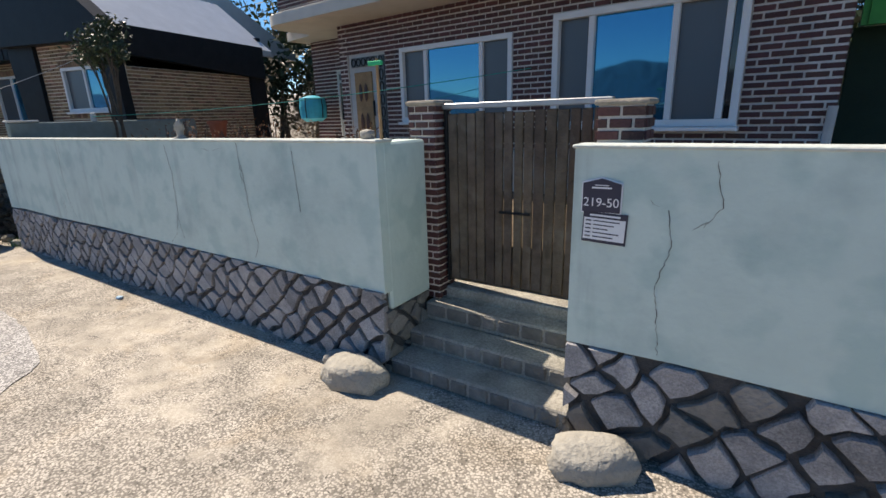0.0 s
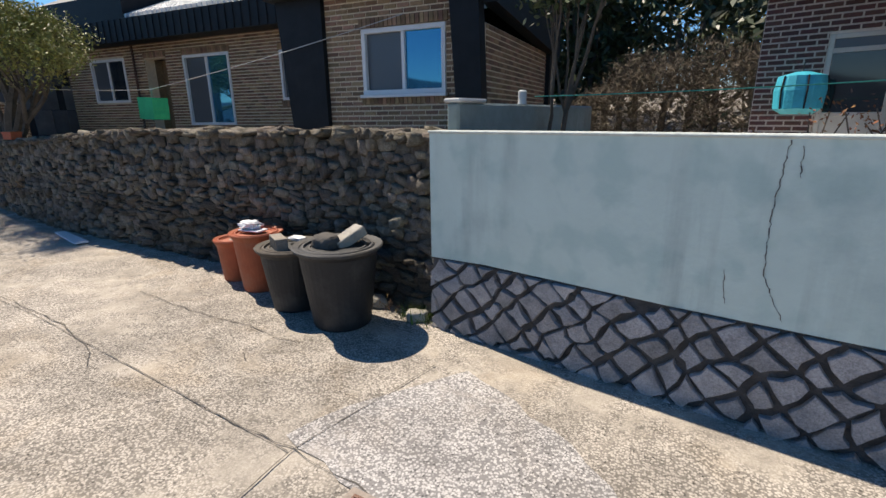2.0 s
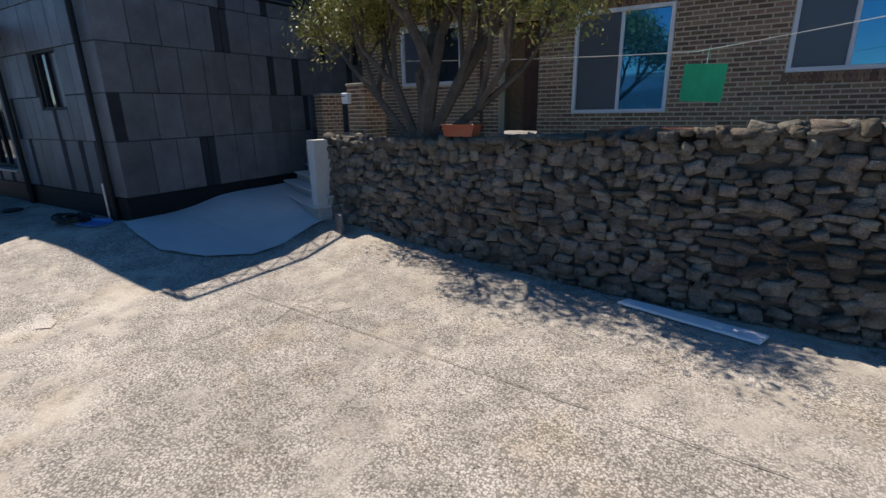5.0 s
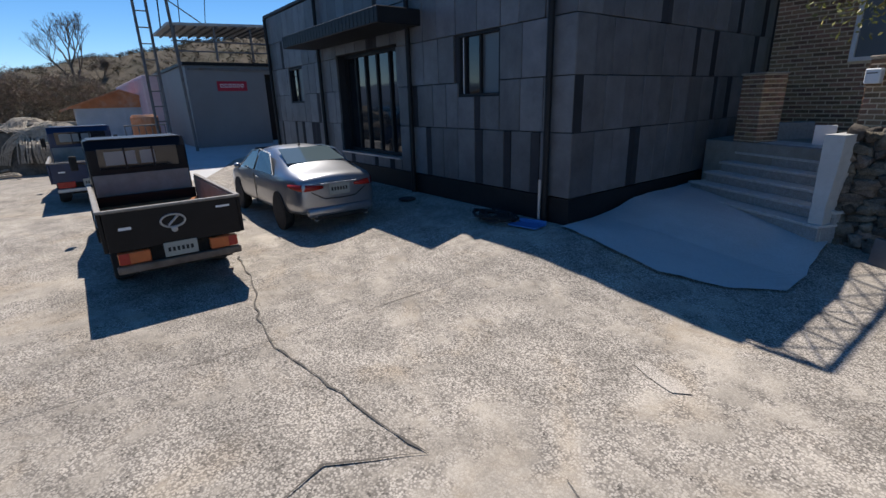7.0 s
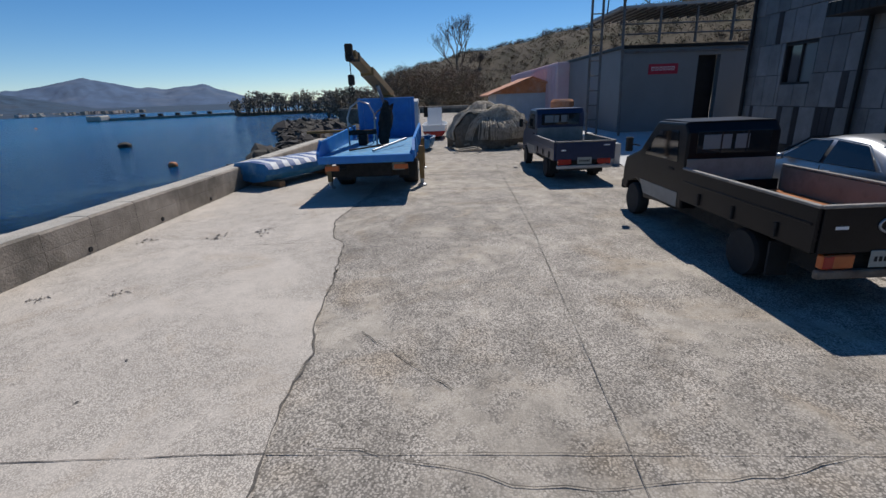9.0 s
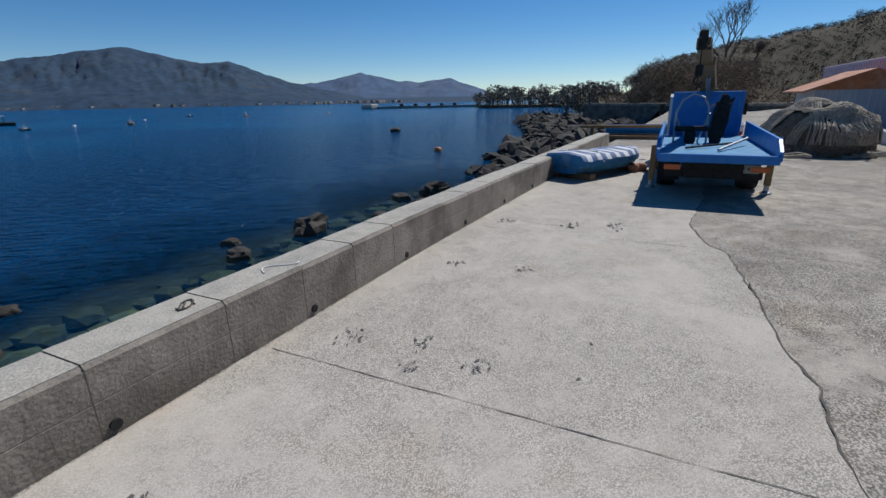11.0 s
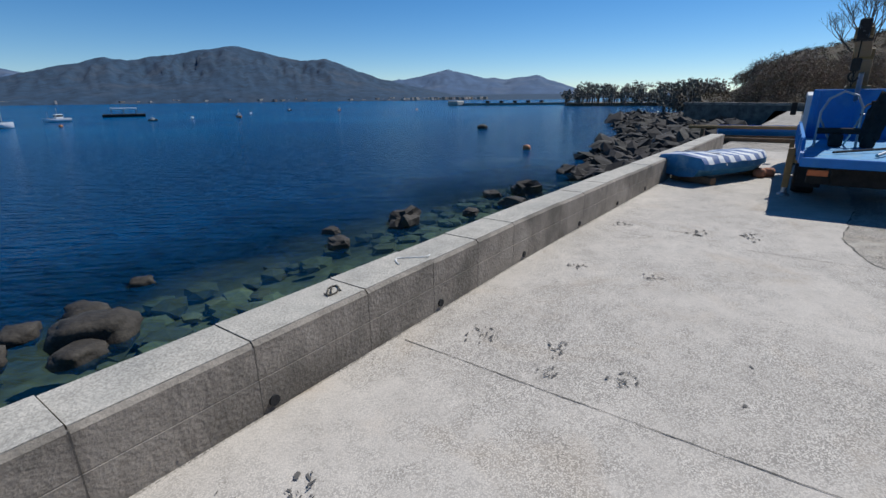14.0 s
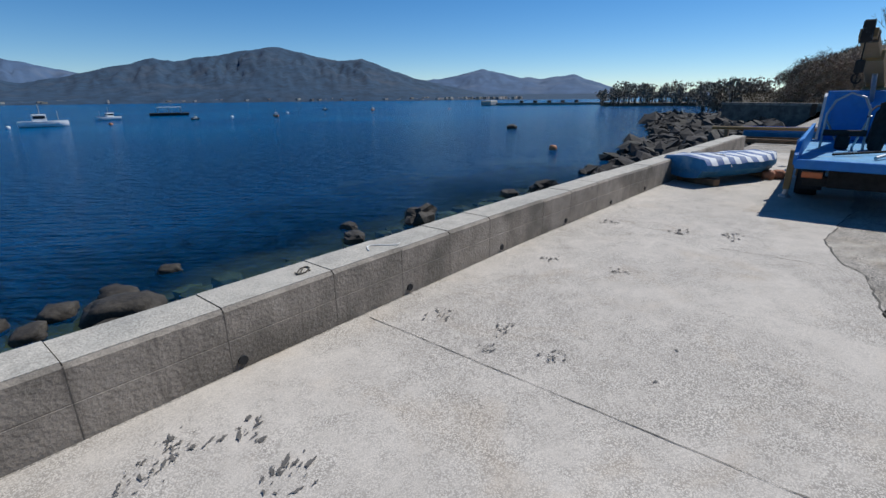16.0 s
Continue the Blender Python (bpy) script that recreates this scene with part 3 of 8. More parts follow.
# cord left on the wall
bm = rope([(-4.55 - 0.26 * t, seawall_y(-4.6) - 0.12 - 0.09 * math.sin(5.2 * t) * (1 - 0.4 * t), 0.383) for t in [i / 14 for i in range(15)]], 0.005)
solid("cord", bm, mat("white_cord", (0.7, 0.69, 0.66), 0.1), pose(-0.15, 0, 0), "short white cord lying on the seawall top", "cord")
bm = rope([(-4.20 + 0.055 * math.cos(t) * (1 + 0.25 * math.sin(3 * t)), seawall_y(-4.2) - 0.15 + 0.045 * math.sin(1.3 * t), 0.382) for t in [i * 0.5 for i in range(22)]], 0.0045)
solid("rope_scrap", bm, mat("dark_rope", (0.10, 0.085, 0.065), 0.3), pose(0.02, 0, 0), "tangled scrap of dark rope on the seawall top", "rope")


# ---- water ----
def water_mat():
    m = bpy.data.materials.new("sea_water")
    m.use_nodes = True
    N, L = m.node_tree.nodes, m.node_tree.links
    b = N["Principled BSDF"]
    tc = N.new("ShaderNodeTexCoord")
    n = N.new("ShaderNodeTexNoise")
    n.inputs["Scale"].default_value, n.inputs["Detail"].default_value = 0.05, 5
    L.new(tc.outputs["Object"], n.inputs["Vector"])
    r = N.new("ShaderNodeValToRGB")
    r.color_ramp.elements[0].position, r.color_ramp.elements[1].position = 0.4, 0.62
    r.color_ramp.elements[0].color, r.color_ramp.elements[1].color = (0.001, 0.075, 0.215, 1), (0.001, 0.115, 0.29, 1)
    L.new(n.outputs["Fac"], r.inputs[0])
    # darker weed beds within some tens of metres of the quay
    sy = N.new("ShaderNodeSeparateXYZ")
    L.new(tc.outputs["Object"], sy.inputs[0])
    wob = N.new("ShaderNodeMath")
    wob.operation, wob.inputs[1].default_value = "MULTIPLY_ADD", 34.0
    L.new(n.outputs["Fac"], wob.inputs[0]), L.new(sy.outputs["Y"], wob.inputs[2])
    deep = N.new("ShaderNodeMapRange")
    deep.inputs[1].default_value, deep.inputs[2].default_value = -38.0, -6.0
    L.new(wob.outputs[0], deep.inputs[0])
    weed = N.new("ShaderNodeMixRGB")
    weed.inputs[2].default_value = (0.001, 0.050, 0.145, 1)
    L.new(deep.outputs[0], weed.inputs[0]), L.new(r.outputs[0], weed.inputs[1]), L.new(weed.outputs[0], b.inputs["Base Color"])
    b.inputs["Roughness"].default_value, b.inputs["IOR"].default_value, b.inputs["Specular IOR Level"].default_value = 0.15, 1.33, 0.12
    mp = N.new("ShaderNodeMapping")
    mp.inputs["Rotation"].default_value = (0, 0, radians(135))
    L.new(tc.outputs["Object"], mp.inputs["Vector"])
    ms0 = N.new("ShaderNodeMapping")
    ms0.inputs["Scale"].default_value = (1, 0.32, 1)
    L.new(mp.outputs[0], ms0.inputs["Vector"])
    w1 = N.new("ShaderNodeTexNoise")
    w1.inputs["Scale"].default_value, w1.inputs["Detail"].default_value, w1.inputs["Roughness"].default_value = 3.0, 4.0, 0.62
    L.new(ms0.outputs[0], w1.inputs["Vector"])
    bp = N.new("ShaderNodeBump")
    bp.inputs["Strength"].default_value, bp.inputs["Distance"].default_value = 1.0, 0.8
    L.new(w1.outputs["Fac"], bp.inputs["Height"]), L.new(bp.outputs[0], b.inputs["Normal"])
    # clear shallows beside the quay
    sx = N.new("ShaderNodeSeparateXYZ")
    L.new(tc.outputs["Object"], sx.inputs[0])
    n2 = N.new("ShaderNodeTexNoise")
    n2.inputs["Scale"].default_value, n2.inputs["Detail"].default_value = 0.35, 4
    L.new(tc.outputs["Object"], n2.inputs["Vector"])
    ad = N.new("ShaderNodeMath")
    ad.operation = "MULTIPLY_ADD"
    ad.inputs[1].default_value = 5.0
    L.new(n2.outputs["Fac"], ad.inputs[0]), L.new(sx.outputs["Y"], ad.inputs[2])
    mr = N.new("ShaderNodeMapRange")
    mr.inputs[1].default_value, mr.inputs[2].default_value, mr.inputs[3].default_value, mr.inputs[4].default_value = -15.5, -8.5, 0.0, 0.82
    L.new(ad.outputs[0], mr.inputs[0])
    near = N.new("ShaderNodeMapRange")
    near.inputs[1].default_value, near.inputs[2].default_value = -26.0, -17.0
    L.new(sx.outputs["X"], near.inputs[0])
    both = N.new("ShaderNodeMath")
    both.operation = "MULTIPLY"
    L.new(mr.outputs[0], both.inputs[0]), L.new(near.outputs[0], both.inputs[1])
    tr = N.new("ShaderNodeBsdfTransparent")
    tr.inputs[0].default_value = (0.74, 0.90, 0.86, 1)
    ms = N.new("ShaderNodeMixShader")
    L.new(both.outputs[0], ms.inputs[0]), L.new(b.outputs[0], ms.inputs[1]), L.new(tr.outputs[0], ms.inputs[2])
    L.new(ms.outputs[0], N["Material Output"].inputs["Surface"])
    return m


bm = bmesh.new()
xs, ys = [-4000, -900, -300, -100, -40, -20, 0, 20, 100, 600, 4000], [-4000, -900, -300, -100, -40, -25, -16, -11, -6.6, 3.0]
grid = [[bm.verts.new((x, y if y < 0 or x < -40 else -6.8, WATER_Z)) for x in xs] for y in ys]
for a, b in zip(grid, grid[1:]):
    for i in range(len(xs) - 1):
        bm.faces.new((a[i], a[i + 1], b[i + 1], b[i]))
solid("water", bm, water_mat(), pose(0, 0, 0), "deep blue rippled sea, clear and green beside the quay", "sea", kind="structure")
SEABED = mat("stony_seabed", (0.13, 0.13, 0.085), 0.5, 1.6, 0.9, 0.8, 5, stain=(0.20, 0.20, 0.13), stain_scale=1.1)
bm = bmesh.new()
bmesh.ops.create_grid(bm, x_segments=60, y_segments=50, size=1)
for v in bm.verts:
    v.co = Vector((-14 + v.co.x * 26, -20.3 + v.co.y * 14, 0))
    v.co.z = WATER_Z - 0.30 - 0.22 * max(0, -8 - v.co.y) * 0.6 + 0.16 * noise.noise(Vector((v.co.x * 0.7, v.co.y * 0.7, 0)))
solid("seabed", bm, SEABED, pose(0, 0, 0), "stony greenish seabed under shallow clear water", "seabed", kind="structure", smooth=True)


# ---- mint wall, gate and steps ----
MW = pose(6.12, 2.97, 0, 0, 0, -12.8)


def rubble_stones(x0, x1, z0, z1, size, seed, gap):
    """Roughly diamond-set split stones that fill a strip, with ragged edges."""
    rnd = random.Random(seed)
    a, b = size * 0.60, size * 0.56
    ni, nj = int((x1 - x0) / a) + 3, int((z1 - z0) / b) + 3
    node = {(i, j): (x0 + (i - 1) * a + rnd.uniform(-0.36, 0.36) * a, z0 + (j - 1) * b + rnd.uniform(-0.36, 0.36) * b) for i in range(-2, ni + 2) for j in range(-2, nj + 2)}
    out = []
    for i in range(ni):
        for j in range(nj):
            if (i + j) % 2:
                continue
            c = [node[i - 1, j], node[i, j - 1], node[i + 1, j], node[i, j + 1]]
            poly = []
            for p, q in zip(c, c[1:] + c[:1]):
                poly.append(p)
                poly.append(((p[0] + q[0]) / 2 + rnd.uniform(-0.12, 0.12) * size, (p[1] + q[1]) / 2 + rnd.uniform(-0.12, 0.12) * size))
            cx, cz = sum(p[0] for p in poly) / 8, sum(p[1] for p in poly) / 8
            k = 1 - gap / (0.5 * size) * rnd.uniform(0.5, 2.0)
            poly = [(cx + (p[0] - cx) * k, cz + (p[1] - cz) * k) for p in poly]
            for ax, lim, sg in ((0, x0, 1), (0, x1, -1), (1, z0, 1), (1, z1, -1)):
                new_poly = []
                for p, q in zip(poly, poly[1:] + poly[:1]):
                    da, db = sg * (p[ax] - lim), sg * (q[ax] - lim)
                    if da >= 0:
                        new_poly.append(p)
                    if da * db < 0:
                        t = da / (da - db)
                        new_poly.append((p[0] + (q[0] - p[0]) * t, p[1] + (q[1] - p[1]) * t))
                poly = new_poly
                if len(poly) < 3:
                    break
            if len(poly) >= 3 and 0.5 * abs(sum(p[0] * q[1] - q[0] * p[1] for p, q in zip(poly, poly[1:] + poly[:1]))) > 0.06 * size * size:
                out.append(poly)
    return out


def stone_face(poly, depth, seed):
    """A stone with a split front: outline, drawn-in proud front and slight tilt; front to -y."""
    rnd = random.Random(seed)
    bm = bmesh.new()
    cx, cz = sum(p[0] for p in poly) / len(poly), sum(p[1] for p in poly) / len(poly)
    tx, tz = rnd.uniform(-0.08, 0.08), rnd.uniform(-0.08, 0.08)
    rings = []
    for k, y in ((1.0, 0.01), (1.0, -depth * 0.7), (0.93, -depth)):
        rings.append([bm.verts.new((cx + (p[0] - cx) * k, y + (tx * (p[0] - cx) + tz * (p[1] - cz) if k < 1 else 0), cz + (p[1] - cz) * k)) for p in poly])
    n = len(poly)
    for a, b in zip(rings, rings[1:]):
        for i in range(n):
            bm.faces.new((a[i], a[(i + 1) % n], b[(i + 1) % n], b[i]))
    bm.faces.new(rings[2])
    bmesh.ops.recalc_face_normals(bm, faces=bm.faces[:])
    return bm


def mint_wall():
    left = thing("wall_mint_left", MW, "mint-green rendered garden wall on a dark stone base", "wall", kind="structure")
    top = 1.245
    part("render", prism([(0, 0.48), (0.4, 0.497), (1.4, 0.485), (2.4, 0.492), (3.5, 0.48), (4.6, 0.478), (5.61, 0.47), (5.61, top), (0, top)], 0.0, 0.11), MINT, left)
    part("gate_return", box(5.42, 5.612, 0.05, 0.41, 0.36, top - 0.002, 0.012), MINT, left, "rounded mint-green end beside the gate")
    part("coping", box(-0.01, 5.62, -0.008, 0.12, top, top + 0.016, 0.005), mat("pale_worn_coping", (0.50, 0.54, 0.51), 0.2, 12, 0.9, 0.4, 40, stain=(0.62, 0.60, 0.56), stain_scale=9), left)
    part("base", box(0.0, 5.585, 0.02, 0.40, -0.05, 0.482), BASE_MORTAR, left)
    for i, poly in enumerate(rubble_stones(0.0, 5.60, -0.02, 0.475, 0.150, 4, 0.0135)):
        part("stone", stone_face(poly, 0.030, i), BASE_STONE, left).location = (0, 0.016, 0)
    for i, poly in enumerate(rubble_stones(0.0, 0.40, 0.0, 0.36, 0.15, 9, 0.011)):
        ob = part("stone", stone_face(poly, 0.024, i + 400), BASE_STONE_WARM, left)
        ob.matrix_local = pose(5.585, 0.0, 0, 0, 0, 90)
    cracks = bmesh.new()
    rr = random.Random(6)
    for pts in ([(1.75, 1.24), (1.73, 0.97), (1.74, 0.70), (1.83, 0.52)], [(1.79, 1.22), (1.80, 1.1)], [(1.6, 0.70), (1.62, 0.55)], [(4.52, 1.11), (4.55, 0.77)], [(3.70, 1.05), (3.68, 0.72)], [(4.50, 1.24), (4.51, 1.0)], [(5.0, 1.2), (5.02, 0.86)], [(3.66, 1.22), (3.69, 1.05)], [(3.67, 0.72), (3.62, 0.58), (3.52, 0.50)], [(3.67, 0.70), (3.71, 0.55)], [(4.55, 0.77), (4.59, 0.62), (4.54, 0.52)], [(4.05, 1.20), (4.25, 1.19), (4.36, 1.21)]):
        line = jagged(pts, rr.random(), 0.0045, 0.014)
        for (xa, za), (xb, zb) in zip(line, line[1:]):
            w = rr.uniform(0.0008, 0.0025)
            vs = [cracks.verts.new(c) for c in ((xa - w, -0.0035, za), (xa + w, -0.0035, za), (xb + w, -0.0035, zb), (xb - w, -0.0035, zb))]
            cracks.faces.new(vs)
    part("crack", cracks, CRACK, left, "hairline cracks in the render")
    right = thing("wall_mint_right", MW, "mint-green rendered wall with a house number plate", "wall", kind="structure")
    part("render", prism([(6.585, 0.452), (7.0, 0.46), (8.0, 0.445), (9.5, 0.45), (9.5, 1.235), (6.585, 1.235)], -0.004, 0.11), MINT, right)
    part("gate_return", box(6.588, 6.70, 0.05, 0.48, 0.30, 1.232, 0.008), MINT, right)
    part("coping", box(6.575, 9.5, -0.012, 0.12, 1.235, 1.248, 0.004), bpy.data.materials["pale_worn_coping"], right)
    part("base", box(6.60, 9.5, 0.02, 0.48, -0.05, 0.455), BASE_MORTAR, right)
    for i, poly in enumerate(rubble_stones(6.585, 9.5, -0.02, 0.448, 0.185, 21, 0.015)):
        part("stone", stone_face(poly, 0.034, i + 700), BASE_STONE if i % 3 else BASE_STONE_WARM, right).location = (0, 0.016, 0)
    cracks = bmesh.new()
    for pts in ([(7.05, 1.20), (7.08, 1.05), (7.03, 0.98)], [(6.92, 1.03), (6.94, 0.90), (6.90, 0.75), (6.93, 0.48)], [(6.86, 1.06), (6.89, 1.04)], [(7.00, 0.97), (7.04, 1.0)]):
        line = jagged(pts, rr.random(), 0.0045, 0.014)
        for (xa, za), (xb, zb) in zip(line, line[1:]):
            w = rr.uniform(0.0006, 0.0017)
            cracks.faces.new([cracks.verts.new(c) for c in ((xa - w, -0.0075, za), (xa + w, -0.0075, za), (xb + w, -0.0075, zb), (xb - w, -0.0075, zb))])
    part("crack", cracks, CRACK, right, "hairline cracks in the render")
    # steps between the walls
    st = thing("gate_steps", MW, "three low stone-faced concrete steps up to the gate", "steps", kind="structure")
    tread = mat("step_concrete", (0.38, 0.355, 0.31), 0.3, 12, 0.9, 0.5, 60, stain=(0.15, 0.14, 0.12), stain_scale=6, grain=0.35, grain_scale=70)
    for k, (w, z) in enumerate(((0.02, 0.085), (0.20, 0.185), (0.37, 0.295), (0.50, 0.36))):
        bm = box(5.60, 6.60, w, 1.1, -0.05 if not k else z - 0.11, z, 0.008)
        part("step", bm, tread, st)
        if k < 3:
            x = 5.61
            rr2 = random.Random(k)
            while x < 6.57:
                l = rr2.uniform(0.075, 0.13)
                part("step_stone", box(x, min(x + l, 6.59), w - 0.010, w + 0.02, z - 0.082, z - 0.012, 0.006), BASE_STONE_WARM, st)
                x += l + 0.016
    return left, right


mint_wall()


def brick_pillar(name, m, w, d, z0, z1, material, mortar, bl, bh, label, cap=None):
    """A square pier of laid bricks."""
    p = thing(name, m, label, "pillar")
    part("core", box(-w / 2 + 0.006, w / 2 - 0.006, -d / 2 + 0.006, d / 2 - 0.006, z0, z1), mortar, p)
    n = max(1, round((z1 - z0) / bh))
    h = (z1 - z0) / n
    shared = {}
    for k in range(n):
        for side in range(4):
            span = w if side % 2 == 0 else d
            cnt = max(1, round(span / bl))
            l = span / cnt
            off = 0 if k % 2 else 0.5
            for i in range(cnt + (1 if off else 0)):
                a, b = max(0, (i - off) * l), min(span, (i + 1 - off) * l)
                if b - a < 0.02:
                    continue
                key = round(b - a, 3)
                if key not in shared:
                    shared[key] = mesh_of("brick", box(-key / 2 + 0.0062, key / 2 - 0.0062, -0.008, 0.004, 0.0062, h - 0.0062, 0.002), material)
                ob = new("brick", shared[key])
                ob.parent = p
                c = (a + b) / 2 - span / 2
                ob.matrix_local = pose(0, 0, 0, 0, 0, 90 * side) @ pose(c, -(d if side % 2 == 0 else w) / 2 + 0.004, z0 + k * h)
    if cap:
        part("cap", box(-w / 2 - 0.012, w / 2 + 0.012, -d / 2 - 0.012, d / 2 + 0.012, z1, z1 + 0.025, 0.011, seg=2), cap, p, "rounded mortar cap")
    return p


CAP = mat("weathered_cap", (0.33, 0.29, 0.24), 0.25, 12, 0.95, 0.5)
brick_pillar("gate_pillar", MW @ pose(5.575, 0.52, 0), 0.18, 0.17, 0.30, 1.42, RED_BRICK, PALE_MORTAR, 0.11, 0.042, "dark red brick gate pillar behind the mint wall", CAP)
brick_pillar("gate_pillar", MW @ pose(6.66, 0.42, 0), 0.20, 0.17, 0.90, 1.385, RED_BRICK, PALE_MORTAR, 0.11, 0.048, "dark brick gate pillar with a rounded mortar cap", CAP)


def gate():
    g = thing("wooden_gate", MW @ pose(0, 0.52, 0), "weathered brown plank double gate, closed, under a steel bar", "gate")
    part("top_bar", box(5.66, 6.58, -0.02, 0.03, 1.395, 1.425, 0.004), STEEL, g, "grey steel lintel bar")
    rr = random.Random(2)
    x = 5.700
    k = 0
    while x < 6.50:
        w = rr.uniform(0.048, 0.062)
        ob = part("plank", box(x, x + w - 0.0065, -0.012 + rr.uniform(-0.003, 0.003), 0.006, 0.425 + rr.uniform(-0.008, 0.008), 1.375 + rr.uniform(-0.006, 0.006), 0.003), GATE_WOOD, g)
        x += w + (0.008 if k == 6 else 0)
        k += 1
    for z in (0.55, 1.25):
        part("rail", box(5.70, 6.10, 0.006, 0.03, z - 0.03, z + 0.03), GATE_WOOD, g)
        part("rail", box(6.13, 6.49, 0.006, 0.03, z - 0.03, z + 0.03), GATE_WOOD, g)
    part("latch", box(6.02, 6.20, -0.026, -0.013, 0.845, 0.857, 0.002), BLACK_METAL, g, "black iron latch bar")
    part("post", box(5.675, 5.695, -0.015, 0.02, 0.40, 1.40, 0.003), BLACK_METAL, g)


gate()


def lettering(text, size, m, material, parent, name="lettering", align="CENTER"):
    c = bpy.data.curves.new(name, "FONT")
    c.body, c.size, c.extrude, c.align_x, c.align_y = text, size, 0.0006, align, "CENTER"
    tmp = bpy.data.objects.new("tmp_text", c)
    scene.collection.objects.link(tmp)
    me = bpy.data.meshes.new_from_object(tmp.evaluated_get(bpy.context.evaluated_depsgraph_get()))
    bpy.data.objects.remove(tmp)
    me.materials.append(material)
    ob = new(name, me)
    ob.parent = parent
    ob.matrix_local = m
    return ob


PLATE_NAVY = mat("navy_plate", (0.035, 0.035, 0.06), 0.1, 8, 0.4, 0.0)
PLATE_WHITE = mat("white_enamel", (0.75, 0.76, 0.78), 0.05, 8, 0.4, 0.0)


def signs():
    s = thing("house_number_plate", MW @ pose(6.692, -0.006, 1.062), "dark navy house number plate reading 219-50", "sign")
    part("rim", prism([(-0.073, -0.062), (0.073, -0.062), (0.073, 0.052), (0.0, 0.072), (-0.073, 0.052)], -0.004, 0.002), PLATE_WHITE, s, "white rim")
    part("plate", prism([(-0.068, -0.057), (0.068, -0.057), (0.068, 0.048), (0.0, 0.067), (-0.068, 0.048)], -0.008, -0.004), PLATE_NAVY, s)
    lettering("219-50", 0.046, pose(0, -0.0087, -0.022, 90, 0, 0), PLATE_WHITE, s, "number")
    bm = bmesh.new()
    box(-0.035, 0.035, -0.009, -0.008, 0.030, 0.036, bm=bm), box(-0.025, 0.025, -0.009, -0.008, 0.041, 0.044, bm=bm)
    part("small_print", bm, PLATE_WHITE, s)
    n = thing("notice_plate", MW @ pose(6.708, -0.006, 0.945, 0, 2, 0), "white notice plate with navy bands under the number", "sign")
    part("plate", box(-0.080, 0.080, -0.006, 0.002, -0.058, 0.058, 0.001), PLATE_NAVY, n)
    part("panel", box(-0.075, 0.075, -0.008, -0.006, -0.046, 0.036), PLATE_WHITE, n)
    bm = bmesh.new()
    for i in range(5):
        z = 0.026 - i * 0.015
        box(-0.068, -0.048, -0.009, -0.008, z - 0.003, z + 0.002, bm=bm)
        box(-0.040, 0.055 - 0.02 * (i % 3), -0.009, -0.008, z - 0.002, z + 0.002, bm=bm)
    part("small_print", bm, PLATE_NAVY, n)
    bm = bmesh.new()
    box(-0.055, 0.055, -0.0075, -0.006, 0.043, 0.050, bm=bm)
    part("heading", bm, PLATE_WHITE, n)


signs()
for x, y, r, sx, tilt, lab in ((11.44, 1.60, 0.15, 1.25, -8, "flat rounded grey boulder beside the gate steps"), (12.68, 1.33, 0.14, 1.2, 12, "pale rounded boulder at the foot of the mint wall"), (11.24, 1.76, 0.075, 1.2, 20, "small white-topped stone beside the gate steps"), (5.58, 3.12, 0.085, 1.0, 0, "pale round stone at the stone wall's foot"), (5.98, 3.02, 0.075, 1.1, 30, "mossy stone against the mint wall's corner")):
    solid("boulder", blob(r * sx, r * 0.75, r * 0.62, x, 0.22, 3, 1.6, 0.55), PALE_ROCK, pose(x, y, r * 0.30, 0, 0, tilt), lab, "boulder", smooth=True)


# ---- tile-clad building ----
def window(parent, x0, x1, z0, z1, y, frame_m, panes, fr=0.03, depth=0.05, mull=(), sill=None):
    """A framed window facing -y in a wall at y; panes: materials from left to right between the mullions."""
    w = new("window")
    w.parent = parent
    w.empty_display_size = 0.1
    xs = [x0, *mull, x1]
    for a, b, c, d, nm in ((x0, x1, z1 - fr, z1, "head"), (x0, x1, z0, z0 + fr, "bottom_rail")):
        part(nm, box(a, b, y - depth * 0.5, y + depth * 0.5, c, d, 0.003), frame_m, w)
    for i, x in enumerate(xs):
        a, b = (x, x + fr) if i == 0 else ((x - fr, x) if i == len(xs) - 1 else (x - fr * 0.45, x + fr * 0.45))
        part("stile", box(a, b, y - depth * (0.5 if i in (0, len(xs) - 1) else 0.35), y + depth * 0.5, z0 + fr, z1 - fr, 0.003), frame_m, w)
    for i, (a, b) in enumerate(zip(xs, xs[1:])):
        ob = part("pane", box(a + 0.008, b - 0.008, y + depth * 0.05 - 0.006 * (i % 2), y + depth * 0.05 + 0.004, z0 + fr * 0.6, z1 - fr * 0.6), panes[i % len(panes)], w)
    if sill:
        part("sill", box(x0 - 0.02, x1 + 0.02, y - depth, y + 0.01, z0 - 0.035, z0 - 0.002, 0.004), sill, w)
    return w


